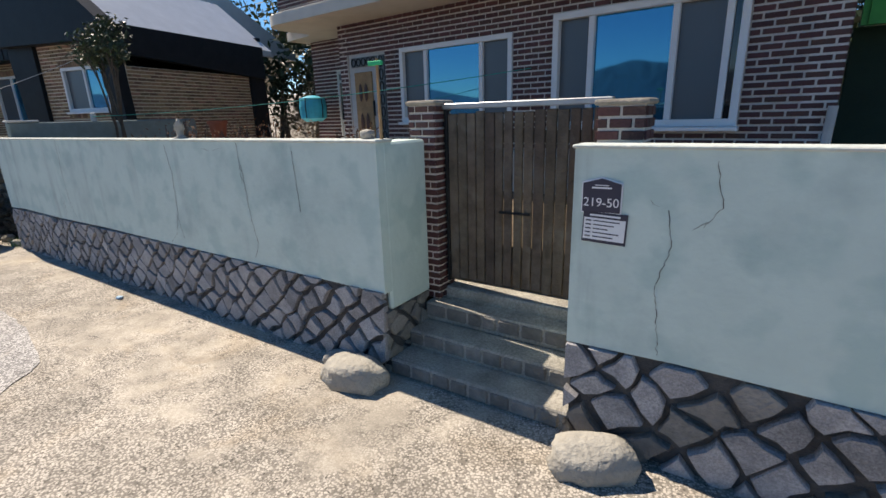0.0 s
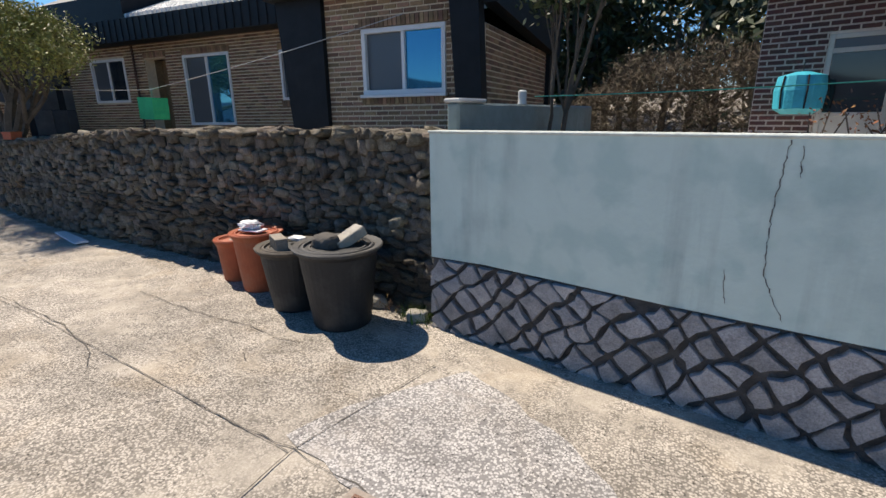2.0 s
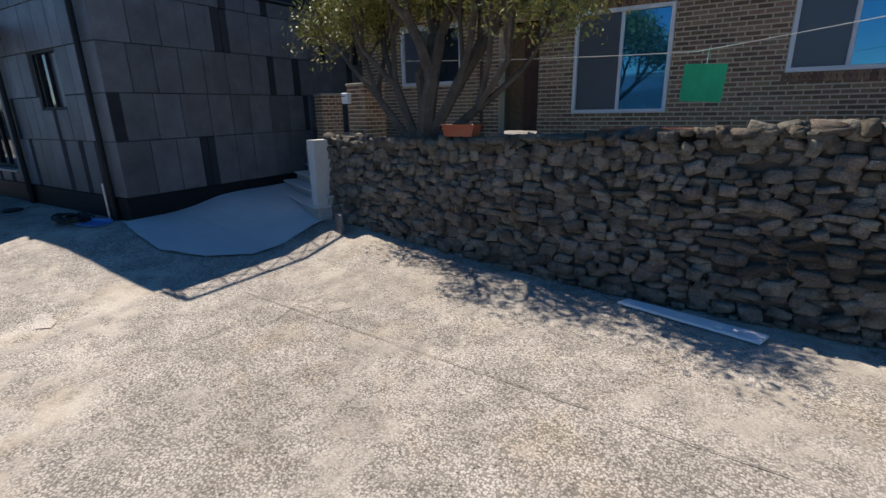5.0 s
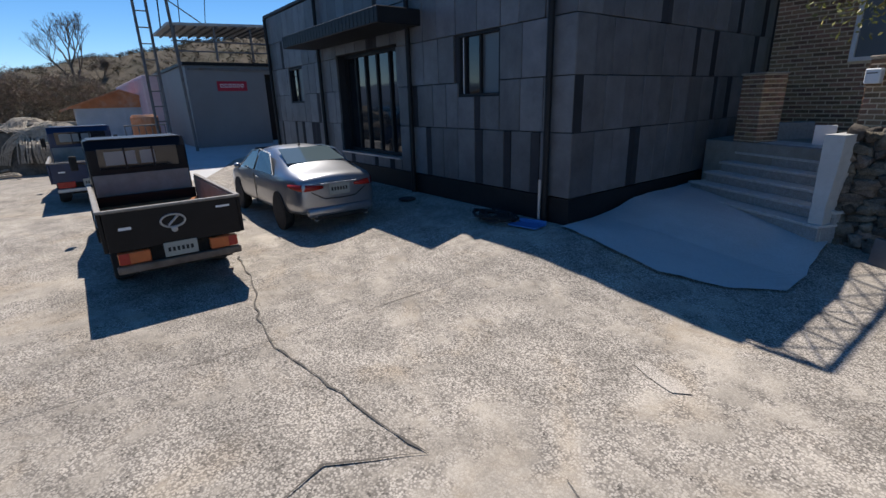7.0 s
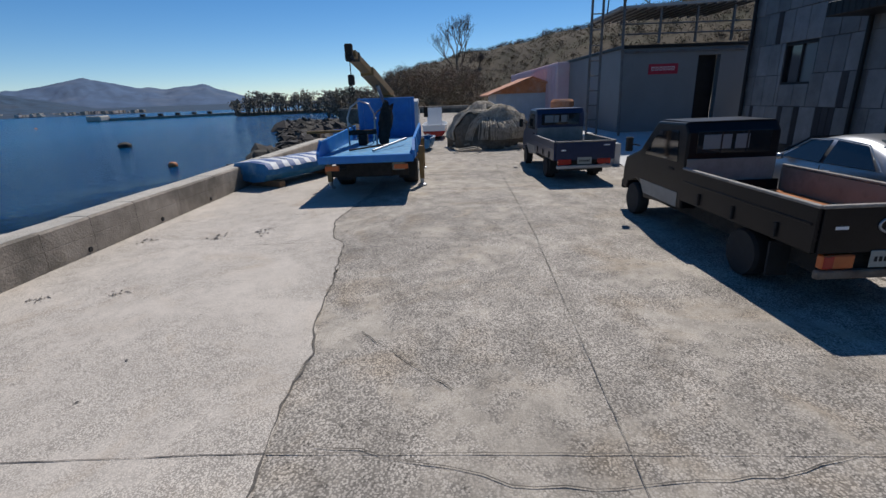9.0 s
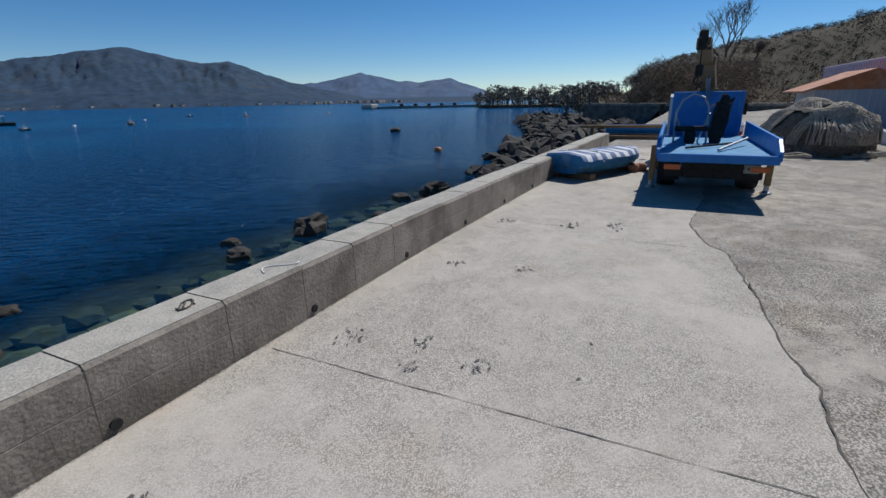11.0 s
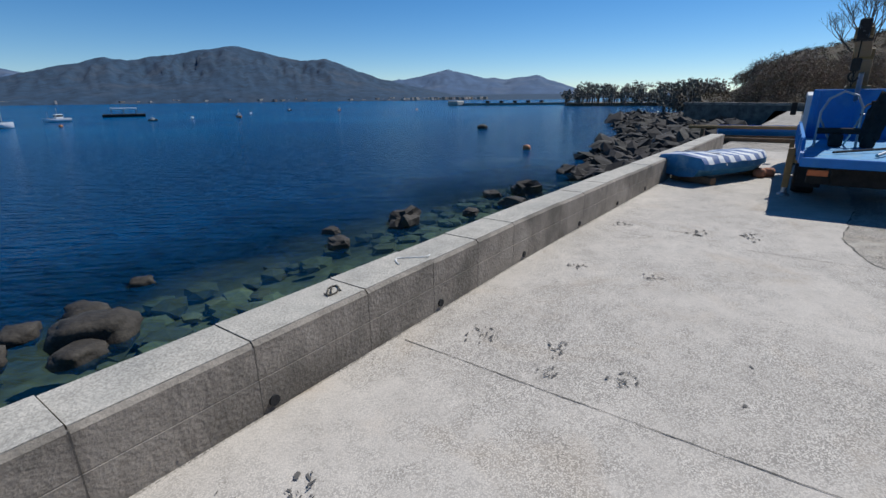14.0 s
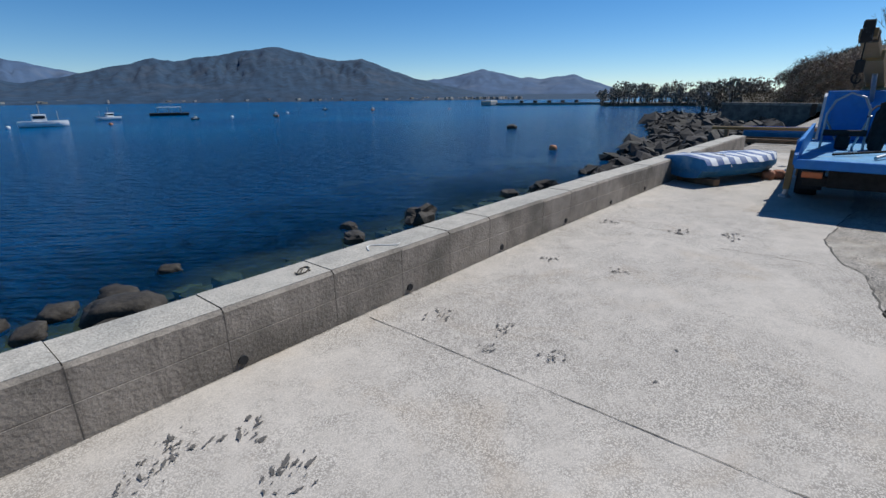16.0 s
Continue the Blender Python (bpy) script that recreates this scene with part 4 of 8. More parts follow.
def tile_building():
    b = thing("tile_building", pose(0, 0, 0), "modern building clad in dark grey slate panels, in shade", "building")
    X0, X1, Y0, Y1, Z1 = -12.15, -4.33, 2.82, 8.5, 3.06
    # walls with the openings left out
    holes = [(-11.15, -10.45, 1.41, 2.04), (-9.0, -7.2, 0.62, 2.10), (-5.95, -5.27, 1.41, 2.06)]
    XC, ZC = -4.72, 2.74
    xs = sorted({X0, X1, XC, *[h[0] for h in holes], *[h[1] for h in holes]})
    for a, c in zip(xs, xs[1:]):
        hs = [h for h in holes if h[0] <= a and h[1] >= c]
        for lo, hi in ((0.0, hs[0][2]), (hs[0][3], Z1 if c <= XC else ZC)) if hs else ((0.0, Z1 if c <= XC else ZC),):
            part("front_wall", box(a, c, Y0 + 0.03, Y0 + 0.25, lo, hi), TILE_DARK, b)
    for x0, x1, y0, y1, z in ((X1 - 0.25, X1 - 0.03, Y0 + 0.25, Y1, ZC), (XC, X1 - 0.03, Y1, Y1 + 0.2, ZC), (X0, XC, Y1, Y1 + 0.2, Z1), (X0, X0 + 0.22, Y0 + 0.25, Y1, Z1), (XC - 0.2, XC, Y0 + 0.25, Y1, Z1)):
        part("side_wall", box(x0, x1, y0, y1, 0.0, z), TILE_DARK, b)
    part("roof", box(X0 - 0.03, XC + 0.02, Y0 - 0.02, Y1 + 0.2, Z1, Z1 + 0.06, 0.01), BLACK_METAL, b)
    part("roof", box(XC + 0.001, X1 + 0.02, Y0 - 0.02, Y1 + 0.2, ZC, ZC + 0.04, 0.01), BLACK_METAL, b)
    part("plinth", box(X0, X1 + 0.012, Y0 - 0.012, Y0 + 0.03, 0.0, 0.45), BLACK_METAL, b)
    part("plinth", box(X1 - 0.03, X1 + 0.012, Y0 + 0.03, Y1, 0.0, 0.45), BLACK_METAL, b)
    rows = [0.455, 1.06, 1.56, 2.06, 2.56, 3.05]
    rr = random.Random(12)
    def panels(u0, u1, place, cut):
        for k, (za, zb) in enumerate(zip(rows, rows[1:])):
            u = u0
            while u < u1 - 0.02:
                dark = rr.random() < 0.17
                w = min(rr.uniform(0.09, 0.13) if dark else rr.uniform(0.25, 0.36), u1 - u)
                if u1 - u - w < 0.08:
                    w = u1 - u
                spans = [(za, zb)]
                for h in cut:
                    if h[0] < u + w - 0.03 and h[1] > u + 0.03 and h[2] < zb and h[3] > za:
                        if h[0] > u + 0.06:
                            w = h[0] - u
                        elif h[1] < u + w - 0.05 and h[1] - u < 0.06:
                            pass
                        else:
                            w = min(w, h[1] - u)
                            spans = [s for s in ((za, min(zb, h[2])), (max(za, h[3]), zb)) if s[1] - s[0] > 0.04]
                for a, c in spans:
                    place(u, u + w, a, c, TILE_DARK if dark else TILE)
                u += w
    def front(u0, u1, a, c, m):
        c = min(c, ZC) if u1 > XC + 0.1 else c
        part("panel", box(u0 + 0.004, u1 - 0.004, Y0 - rr.uniform(0, 0.004), Y0 + 0.03, a + 0.004, c - 0.004, 0.003), m, b)
    def side(u0, u1, a, c, m):
        c = min(c, ZC)
        part("panel", box(X1 - 0.03, X1 + rr.uniform(0, 0.004), u0 + 0.004, u1 - 0.004, a + 0.004, c - 0.004, 0.003), m, b)
    panels(X0, X1, front, holes)
    panels(Y0 + 0.002, 7.0, side, [])
    # Unseen near-black slabs put the unlit room's darkness into colour.
    dark_in = mat("unlit_room_black", (0.02, 0.02, 0.022), 0.2, 4, 0.9, 0.0)
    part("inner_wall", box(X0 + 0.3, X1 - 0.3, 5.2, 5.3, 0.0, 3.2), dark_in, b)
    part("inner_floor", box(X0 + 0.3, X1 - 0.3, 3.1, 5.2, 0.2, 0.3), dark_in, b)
    window(b, -5.95, -5.27, 1.41, 2.06, Y0 + 0.06, BLACK_METAL, [WHITE_PVC, GLASS_DARK, GLASS_GREY], 0.03, 0.09, (-5.85, -5.60))
    window(b, -11.15, -10.45, 1.41, 2.04, Y0 + 0.06, BLACK_METAL, [GLASS_DARK, GLASS_GREY], 0.03, 0.09, (-10.8,))
    window(b, -9.0, -7.2, 0.62, 2.10, Y0 + 0.18, BLACK_METAL, [GLASS_DARK], 0.05, 0.08, (-8.65, -8.35, -8.0, -7.65))
    part("door_sill", box(-9.0, -7.2, Y0 - 0.03, Y0 + 0.1, 0.60, 0.625), STEEL, b, "pale metal sill")
    c = part("canopy", box(-9.65, -6.62, 2.22, Y0, 2.24, 2.42, 0.01), BLACK_METAL, b, "dark metal entrance canopy")
    for i in range(30):
        x = -9.6 + i * 0.1
        part("seam", box(x, x + 0.008, 2.216, 2.22, 2.25, 2.42), BLACK_METAL, c)
    for x in (-12.02, -9.56, -6.86, -4.58):
        part("downpipe", tube((x, Y0 - 0.045, 0.2), (x, Y0 - 0.045, 3.04 if x < XC else ZC), 0.032, 10), BLACK_METAL, b, "black rainwater downpipe")
    part("tap_pipe", tube((-4.60, Y0 - 0.10, 0.18), (-4.60, Y0 - 0.10, 0.62), 0.014, 8), STEEL, b, "thin grey standpipe")
    # roof rail with a lattice at the corner
    lo, hi = ZC + 0.10, ZC + 0.45
    runs = (((-4.37, Y0 + 0.04), (-4.70, Y0 + 0.04), 1), ((-4.37, Y0 + 0.04), (-4.37, 4.6), 5))
    for (xa, ya), (xb, yb), n in runs:
        for z in (lo, hi):
            part("rail", tube((xa, ya, z), (xb, yb, z), 0.022 if z == hi else 0.013, 6), BLACK_METAL, b)
        for i in range(n + 1):
            x, y = xa + (xb - xa) * i / n, ya + (yb - ya) * i / n
            part("rail_post", tube((x, y, ZC + 0.03), (x, y, hi), 0.012, 6), BLACK_METAL, b)
            if i < n:
                x2, y2 = xa + (xb - xa) * (i + 1) / n, ya + (yb - ya) * (i + 1) / n
                part("lattice_bar", tube((x, y, lo), (x2, y2, hi), 0.008, 5), BLACK_METAL, b), part("lattice_bar", tube((x, y, hi), (x2, y2, lo), 0.008, 5), BLACK_METAL, b)


tile_building()


def hose():
    rr = random.Random(3)
    pts = []
    for i in range(90):
        t = i * 0.42
        r = 0.17 + 0.05 * math.sin(i * 0.37)
        pts.append((r * 1.25 * math.cos(t) + 0.05 * math.sin(i * 0.21), r * 0.75 * math.sin(t), 0.012 + 0.045 * rr.random() + 0.03 * (i % 7) / 7))
    solid("garden_hose", rope(pts, 0.011), RUBBER, pose(-4.98, 2.52, ground_z(-4.98, 2.45) + 0.0), "loose coil of black rubber hose against the tiled building", "hose")
    d = thing("dustpan", pose(-4.60, 2.55, ground_z(-4.6, 2.55), 0, 0, 15), "flat blue plastic dustpan on the ground", "dustpan")
    blue = mat("blue_plastic", (0.03, 0.16, 0.42), 0.1, 8, 0.45, 0.05)
    bm = prism([(-0.16, -0.08), (0.14, -0.10), (0.17, 0.07), (-0.10, 0.10)], 0.004, 0.018, axis="z")
    part("pan", bm, blue, d)
    part("rim", box(-0.12, 0.17, 0.075, 0.095, 0.01, 0.05, 0.004), blue, d)


hose()
lid = thing("drain_cover", pose(-6.55, 2.45, ground_z(-6.55, 2.45), 0, 0, 0), "round black drain cover near the tiled building", "drain cover")
part("cover", lathe([(0.11, 0.004), (0.11, 0.014), (0.09, 0.02)], 20), RUBBER, lid)


# ---- dry stone wall and terrace of the tan house ----
WALL_LINE = [(-2.72, 4.16), (-1.9, 4.03), (-0.4, 3.80), (0.9, 3.62), (2.0, 3.55), (3.2, 3.46), (4.4, 3.38), (5.3, 3.32), (6.16, 3.02)]


def wall_at(s):
    """Point and direction at a length s along the wall's foot."""
    for a, b in zip(WALL_LINE, WALL_LINE[1:]):
        l = math.hypot(b[0] - a[0], b[1] - a[1])
        if s <= l or b is WALL_LINE[-1]:
            t = s / l
            return a[0] + (b[0] - a[0]) * t, a[1] + (b[1] - a[1]) * t, math.degrees(math.atan2(b[1] - a[1], b[0] - a[0]))
        s -= l


WALL_LEN = sum(math.hypot(b[0] - a[0], b[1] - a[1]) for a, b in zip(WALL_LINE, WALL_LINE[1:]))


def wall_top(s):
    return 1.02 + 0.20 * smooth01(0.5, 6.0, s)


def stone_wall():
    w = thing("wall_dry_stone", pose(0, 0, 0), "old dry stone retaining wall, dark and mossy, with a rough cap", "wall", kind="structure")
    bm = bmesh.new()
    rows = []
    for i in range(61):
        s = WALL_LEN * i / 60
        x, y, a = wall_at(s)
        ca, sa = math.cos(radians(a + 90)), math.sin(radians(a + 90))
        t = wall_top(s)
        rows.append([bm.verts.new((x + ca * o, y + sa * o, z)) for o, z in ((0.05, -0.1), (0.10, t - 0.05), (0.34, t - 0.05), (0.34, -0.1))])
    for a, b in zip(rows, rows[1:]):
        for k in range(3):
            bm.faces.new((a[k], a[k + 1], b[k + 1], b[k]))
    bmesh.ops.recalc_face_normals(bm, faces=bm.faces[:])
    part("core", bm, DIRT, w)
    rr = random.Random(31)
    variants = []
    for k in range(14):
        variants.append(mesh_of("stone", blob(0.5, 0.5, 0.5, k + 2, 0.42, 2, 1.5 if k % 2 else 2.2, square=0.42), DRY_STONE, True))
    far = bmesh.new()
    count = 0
    z = 0.0
    while z < 1.16:
        hrow = rr.uniform(0.038, 0.075) if z < 0.75 else rr.uniform(0.06, 0.10)
        s = rr.uniform(0, 0.05)
        while s < WALL_LEN - 0.03:
            l = hrow * rr.uniform(1.3, 3.2) if z < 0.75 else hrow * rr.uniform(1.0, 1.9)
            x, y, a = wall_at(min(s + l / 2, WALL_LEN))
            t = wall_top(s)
            g = ground_z(x, y)
            if z + hrow * 0.5 < t and z + hrow > g - 0.02:
                o = 0.05 + 0.05 * z + rr.uniform(-0.018, 0.035)
                ca, sa = math.cos(radians(a + 90)), math.sin(radians(a + 90))
                m = pose(x + ca * o, y + sa * o, z + hrow / 2 + rr.uniform(-0.3, 0.3) * hrow, rr.uniform(-14, 14), rr.gauss(0, 11), a + rr.uniform(-12, 12))
                hh = hrow * rr.choice((0.7, 0.9, 1.1, 1.2, 1.5))
                if x < 0.3:
                    hh, l = hh * 1.25, l * 1.1
                sc = (l * rr.uniform(0.85, 1.12), 0.11, hh)
                if 1.2 < x < 6.0 and count < 300 and (z > 0.3 or x > 2.4):
                    ob = new("stone", variants[rr.randrange(14)])
                    ob.parent = w
                    ob.matrix_local = m @ Matrix.Diagonal((*sc, 1))
                    count += 1
                else:
                    src = variants[7 + rr.randrange(7)]
                    mm = m @ Matrix.Diagonal((*sc, 1))
                    vs = [far.verts.new(mm @ v.co) for v in src.vertices]
                    for p in src.polygons:
                        far.faces.new([vs[i] for i in p.vertices]).smooth = True
            s += l
        z += hrow * 0.94
    tagged(part("stones", far, DRY_STONE_J, w), kind="stuff")
    # cap stones
    s = 0.05
    cap = mat("pale_cap_stone", (0.19, 0.16, 0.125), 0.35, 8, 0.93, 0.8, 40, stain=(0.27, 0.24, 0.20), stain_scale=8, rnd=0.35)
    caps = [mesh_of("cap_stone", blob(0.5, 0.5, 0.5, k + 40, 0.55, 2, 1.9, square=0.5), cap, True) for k in range(6)]
    while s < WALL_LEN - 0.1:
        l = rr.uniform(0.08, 0.24)
        x, y, a = wall_at(s + l / 2)
        for o in (0.12, 0.27):
            ob = new("cap_stone", caps[rr.randrange(6)])
            ob.parent = w
            ca, sa = math.cos(radians(a + 90)), math.sin(radians(a + 90))
            ob.matrix_local = pose(x + ca * o, y + sa * o, wall_top(s) - 0.005 + rr.uniform(-0.012, 0.02), rr.uniform(-8, 8), rr.uniform(-6, 6), a + rr.uniform(-15, 15)) @ Matrix.Diagonal((l * rr.uniform(0.8, 1.05), rr.uniform(0.15, 0.24), rr.uniform(0.045, 0.10), 1))
        s += l
    # white end pier
    bm = bmesh.new()
    x, y = -2.72, 4.02
    prism([(-0.05, 0.10), (0.06, 0.10), (0.05, 0.45), (0.075, 0.75), (0.085, 1.03), (-0.06, 1.03), (-0.055, 0.6)], 0.0, 0.34, bm)
    ob = part("end_pier", bm, GREY_PAINT, w, "whitewashed rendered wall end")
    ob.matrix_local = pose(x, y, 0, 0, 0, -10)


stone_wall()
bm = bmesh.new()
top = [(-2.35, 4.30), (-0.3, 4.05), (2.0, 3.8), (4.4, 3.62), (5.4, 3.55), (5.9, 3.55), (5.9, 8.4), (-4.29, 8.4), (-4.29, 5.40), (-3.6, 5.10), (-2.35, 4.55)]
prism(top, -0.1, 0.83, bm, "z")
solid("terrace", bm, mat("terrace_concrete", (0.30, 0.28, 0.25), 0.2, 6, 0.9, 0.4, 40, stain=(0.2, 0.18, 0.15), stain_scale=2), pose(0, 0, 0), "raised concrete terrace before the tan brick house", "terrace", kind="structure")


def house_steps():
    st = thing("house_steps", pose(-2.68, 3.98, 0, 0, 0, 155.5), "grey granite steps up to the brick house", "steps", kind="structure")
    gran = mat("granite_step", (0.34, 0.335, 0.33), 0.2, 30, 0.8, 0.3, 80, grain=0.2)
    edge_m = mat("worn_tread", (0.52, 0.51, 0.49), 0.15, 20, 0.75, 0.2, 80, grain=0.15)
    for k in range(6):
        z1 = 0.30 + 0.107 * k
        d = 0.16 * k
        w = 1.74 - 0.035 * k
        part("step", box(0.0, w - 0.02, -1.9, -d, 0.0 if k == 0 else z1 - 0.11, z1 - 0.025, 0.005), gran, st)
        part("tread", box(-0.01, w, -d - 0.30, -d + 0.022, z1 - 0.025, z1, 0.005), edge_m, st)
    part("side_block", box(1.60, 1.74, -1.7, -0.80, 0.6, 1.02, 0.01), gran, st)


house_steps()
brick_pillar("brick_gatepost", pose(-3.77, 5.42, 0, 0, 0, -24), 0.30, 0.30, 0.80, 1.545, TAN_BRICK, GREY_MORTAR, 0.118, 0.046, "tan brick gatepost at the head of the steps", CAP)
brick_pillar("brick_gatepost", pose(-2.54, 4.80, 0, 0, 0, -12), 0.34, 0.30, 0.80, 1.61, TAN_BRICK, GREY_MORTAR, 0.118, 0.046, "tan brick gatepost with a white letter box", CAP)
lb = thing("letter_box", pose(-2.68, 4.63, 1.47, 0, 0, -12), "small white letter box on the brick gatepost", "letter box")
part("body", box(-0.05, 0.06, -0.05, 0.02, -0.06, 0.06, 0.008), PLATE_WHITE, lb)
part("slot", box(-0.035, 0.04, -0.054, -0.05, 0.02, 0.028), BLACK_METAL, lb)
nb = thing("notice_board", pose(-3.10, 5.30, 0.83, 0, 0, 10), "small white notice board leaning by the steps", "notice board")
part("board", box(-0.09, 0.09, -0.01, 0.01, 0.0, 0.20, 0.003), PLATE_WHITE, nb)
tb = thing("floor_tile", pose(-2.25, 3.80, ground_z(-2.25, 3.8), 0, 0, -28), "dark slate tile leaning on the stone wall's foot", "tile")
part("slab", prism([(-0.10, 0.0), (0.09, 0.0), (0.09, 0.20), (-0.08, 0.21)], 0.05, 0.075), TILE, tb)


# ---- brick walls of the houses ----
def brick_wall(parent, x0, x1, z0, z1, y, holes, bl, bh, material, material_far, mortar, near=None, thick=0.2, soldier=None):
    """A wall facing -y with real openings; bricks proud of the mortar."""
    xs = sorted({x0, x1, *[h[0] for h in holes if x0 < h[0] < x1], *[h[1] for h in holes if x0 < h[1] < x1]})
    for a, c in zip(xs, xs[1:]):
        cuts = sorted([(h[2], h[3]) for h in holes if h[0] <= a + 1e-6 and h[1] >= c - 1e-6])
        z = z0
        for lo, hi in cuts + [(z1, z1)]:
            if lo > z + 1e-4:
                part("mortar_wall", box(a, c, y + 0.008, y + thick, z, lo), mortar, parent)
            z = max(z, hi)
    n = max(1, round((z1 - z0) / bh))
    h = (z1 - z0) / n
    far = bmesh.new()
    shared = {}
    made = 0
    for k in range(n):
        za, zb = z0 + k * h, z0 + (k + 1) * h
        x = x0 - (bl / 2 if k % 2 else 0)
        while x < x1:
            a, c = max(x, x0), min(x + bl, x1)
            x += bl
            pieces = [(a, c)]
            for hx0, hx1, hz0, hz1 in holes:
                if hz0 < zb - 0.35 * h and hz1 > za + 0.35 * h:
                    pieces = [q for p in pieces for q in ((p[0], min(p[1], hx0)), (max(p[0], hx1), p[1])) if q[1] - q[0] > 0.012]
            for p in pieces:
                if near and made < 290 and near[0] < p[0] < near[1] and near[2] < za < near[3]:
                    key = round(p[1] - p[0], 3)
                    if key not in shared:
                        shared[key] = mesh_of("brick", box(-key / 2 + 0.0072, key / 2 - 0.0072, -0.003, 0.012, 0.0082, h - 0.0082, 0.0015), material)
                    ob = new("brick", shared[key])
                    ob.parent = parent
                    ob.matrix_local = Matrix.Translation(((p[0] + p[1]) / 2, y, za))
                    made += 1
                else:
                    xa, xb, zc, zd = p[0] + 0.0072, p[1] - 0.0072, za + 0.0082, zb - 0.0082
                    v = [far.verts.new(q) for q in ((xa, y - 0.003, zc), (xb, y - 0.003, zc), (xb, y - 0.003, zd), (xa, y - 0.003, zd), (xa, y + 0.012, zc), (xb, y + 0.012, zc), (xb, y + 0.012, zd), (xa, y + 0.012, zd))]
                    for f in ((0, 1, 2, 3), (1, 5, 6, 2), (4, 0, 3, 7), (3, 2, 6, 7), (4, 5, 1, 0)):
                        far.faces.new([v[i] for i in f])
    if far.verts:
        tagged(part("bricks", far, material_far, parent), kind="stuff")
    else:
        far.free()
    if soldier:
        for sx0, sx1, sz in soldier:
            cnt = max(1, round((sx1 - sx0) / bh))
            w = (sx1 - sx0) / cnt
            me = mesh_of("header_brick", box(0.004, w - 0.004, -0.014, 0.01, 0, bl * 0.62, 0.002), material)
            for i in range(cnt):
                ob = new("header_brick", me)
                ob.parent = parent
                ob.matrix_local = Matrix.Translation((sx0 + i * w, y, sz))


def tan_house():
    h = thing("tan_brick_house", pose(0, 0, 0), "single-storey tan brick house with black metal trim and a seamed roof", "house")
    zb = 0.83
    back = [(-3.38, -2.30, 1.68, 2.50), (-1.70, -1.12, 0.83, 2.45), (-0.65, 0.49, 1.24, 2.45), (1.61, 2.70, 1.63, 2.40)]
    brick_wall(h, -4.2, 3.10, zb, 2.74, 6.70, back, 0.152, 0.052, TAN_BRICK, TAN_BRICK_J, GREY_MORTAR, None, 0.2, [(-0.68, 0.52, 2.46), (1.58, 2.73, 2.41), (1.58, 2.73, 1.53), (-1.72, -1.10, 2.46)])
    window(h, -3.38, -2.30, 1.68, 2.50, 6.73, WHITE_PVC, [GLASS_GREY, GLASS_DARK], 0.045, 0.09, (-2.84,))
    window(h, -0.65, 0.49, 1.24, 2.45, 6.73, WHITE_PVC, [GLASS_GREY, GLASS_BLUE], 0.045, 0.09, (-0.08,))
    window(h, 1.61, 2.70, 1.63, 2.40, 6.73, WHITE_PVC, [GLASS_GREY, GLASS_BLUE], 0.045, 0.09, (2.12,))
    part("door_recess", box(-1.70, -1.12, 7.05, 7.1, 1.0, 2.45), TAN_BRICK, h)
    part("door", box(-1.45, -1.14, 7.0, 7.05, 1.0, 2.40, 0.004), DARK_WOOD, h, "dark wooden entrance door in a recess")
    part("recess_side", box(-1.72, -1.70, 6.9, 7.1, 1.0, 2.45), TAN_BRICK, h), part("recess_side", box(-1.12, -1.10, 6.9, 7.1, 1.0, 2.45), TAN_BRICK, h)
    part("downpipe", tube((-1.96, 6.66, 1.0), (-1.96, 6.66, 2.74), 0.022, 8), DARK_WOOD, h, "brown downpipe")
    part("fascia", box(-4.2, 3.3, 6.30, 6.42, 2.70, 3.08, 0.006), BLACK_METAL, h, "black ribbed fascia")
    part("soffit", box(-4.2, 3.1, 6.42, 6.72, 2.71, 2.75), BLACK_METAL, h)
    for i in range(44):
        x = -4.15 + i * 0.17
        part("fascia_rib", box(x, x + 0.02, 6.285, 6.30, 2.71, 3.07), BLACK_METAL, h)
    roof = part("roof", prism([(6.32, 3.08), (9.2, 4.35), (12.0, 3.2), (12.0, 3.0), (6.32, 3.0)], -1.5, 3.6, axis="x"), ROOF_METAL, h, "pale standing-seam metal roof")
    for i in range(42):
        x = -1.45 + i * 0.12
        part("seam", prism([(6.30, 3.075), (6.30, 3.135), (9.2, 4.41), (9.2, 4.34)], x, x + 0.028, axis="x"), ROOF_METAL, roof)
    part("dark_roof", prism([(6.34, 3.0), (6.34, 3.5), (8.8, 4.7), (8.8, 3.0)], -4.2, -1.55, axis="x"), BLACK_METAL, h, "black upper roof block")
    # front wing
    brick_wall(h, 3.86, 5.52, zb, 2.62, 5.0, [(4.33, 5.32, 1.58, 2.24)], 0.152, 0.052, TAN_BRICK, TAN_BRICK_J, GREY_MORTAR, (3.8, 5.3, 1.2, 2.0), 0.2, [(4.30, 5.35, 2.25), (4.30, 5.35, 1.48)])
    window(h, 4.33, 5.32, 1.58, 2.24, 5.03, WHITE_PVC, [GLASS_GREY, GLASS_BLUE], 0.045, 0.09, (4.83,), WHITE_PVC)
    part("black_column", prism([(3.36, 1.0), (3.86, 1.0), (3.86, 2.9), (3.20, 2.9)], 4.94, 6.72), BLACK_METAL, h, "black metal-clad column")
    part("black_panel", box(3.08, 3.40, 6.40, 6.72, 1.0, 2.9), BLACK_METAL, h)
    part("black_column", prism([(5.52, 1.0), (5.78, 1.0), (5.70, 2.6), (5.40, 2.62)], 4.86, 5.02), BLACK_METAL, h, "black slanting corner column")
    gable = part("gable_frame", prism([(3.15, 2.60), (5.72, 2.55), (5.72, 2.75), (4.5, 3.75), (3.15, 3.15)], 4.80, 5.05), BLACK_METAL, h, "black metal gable frame")
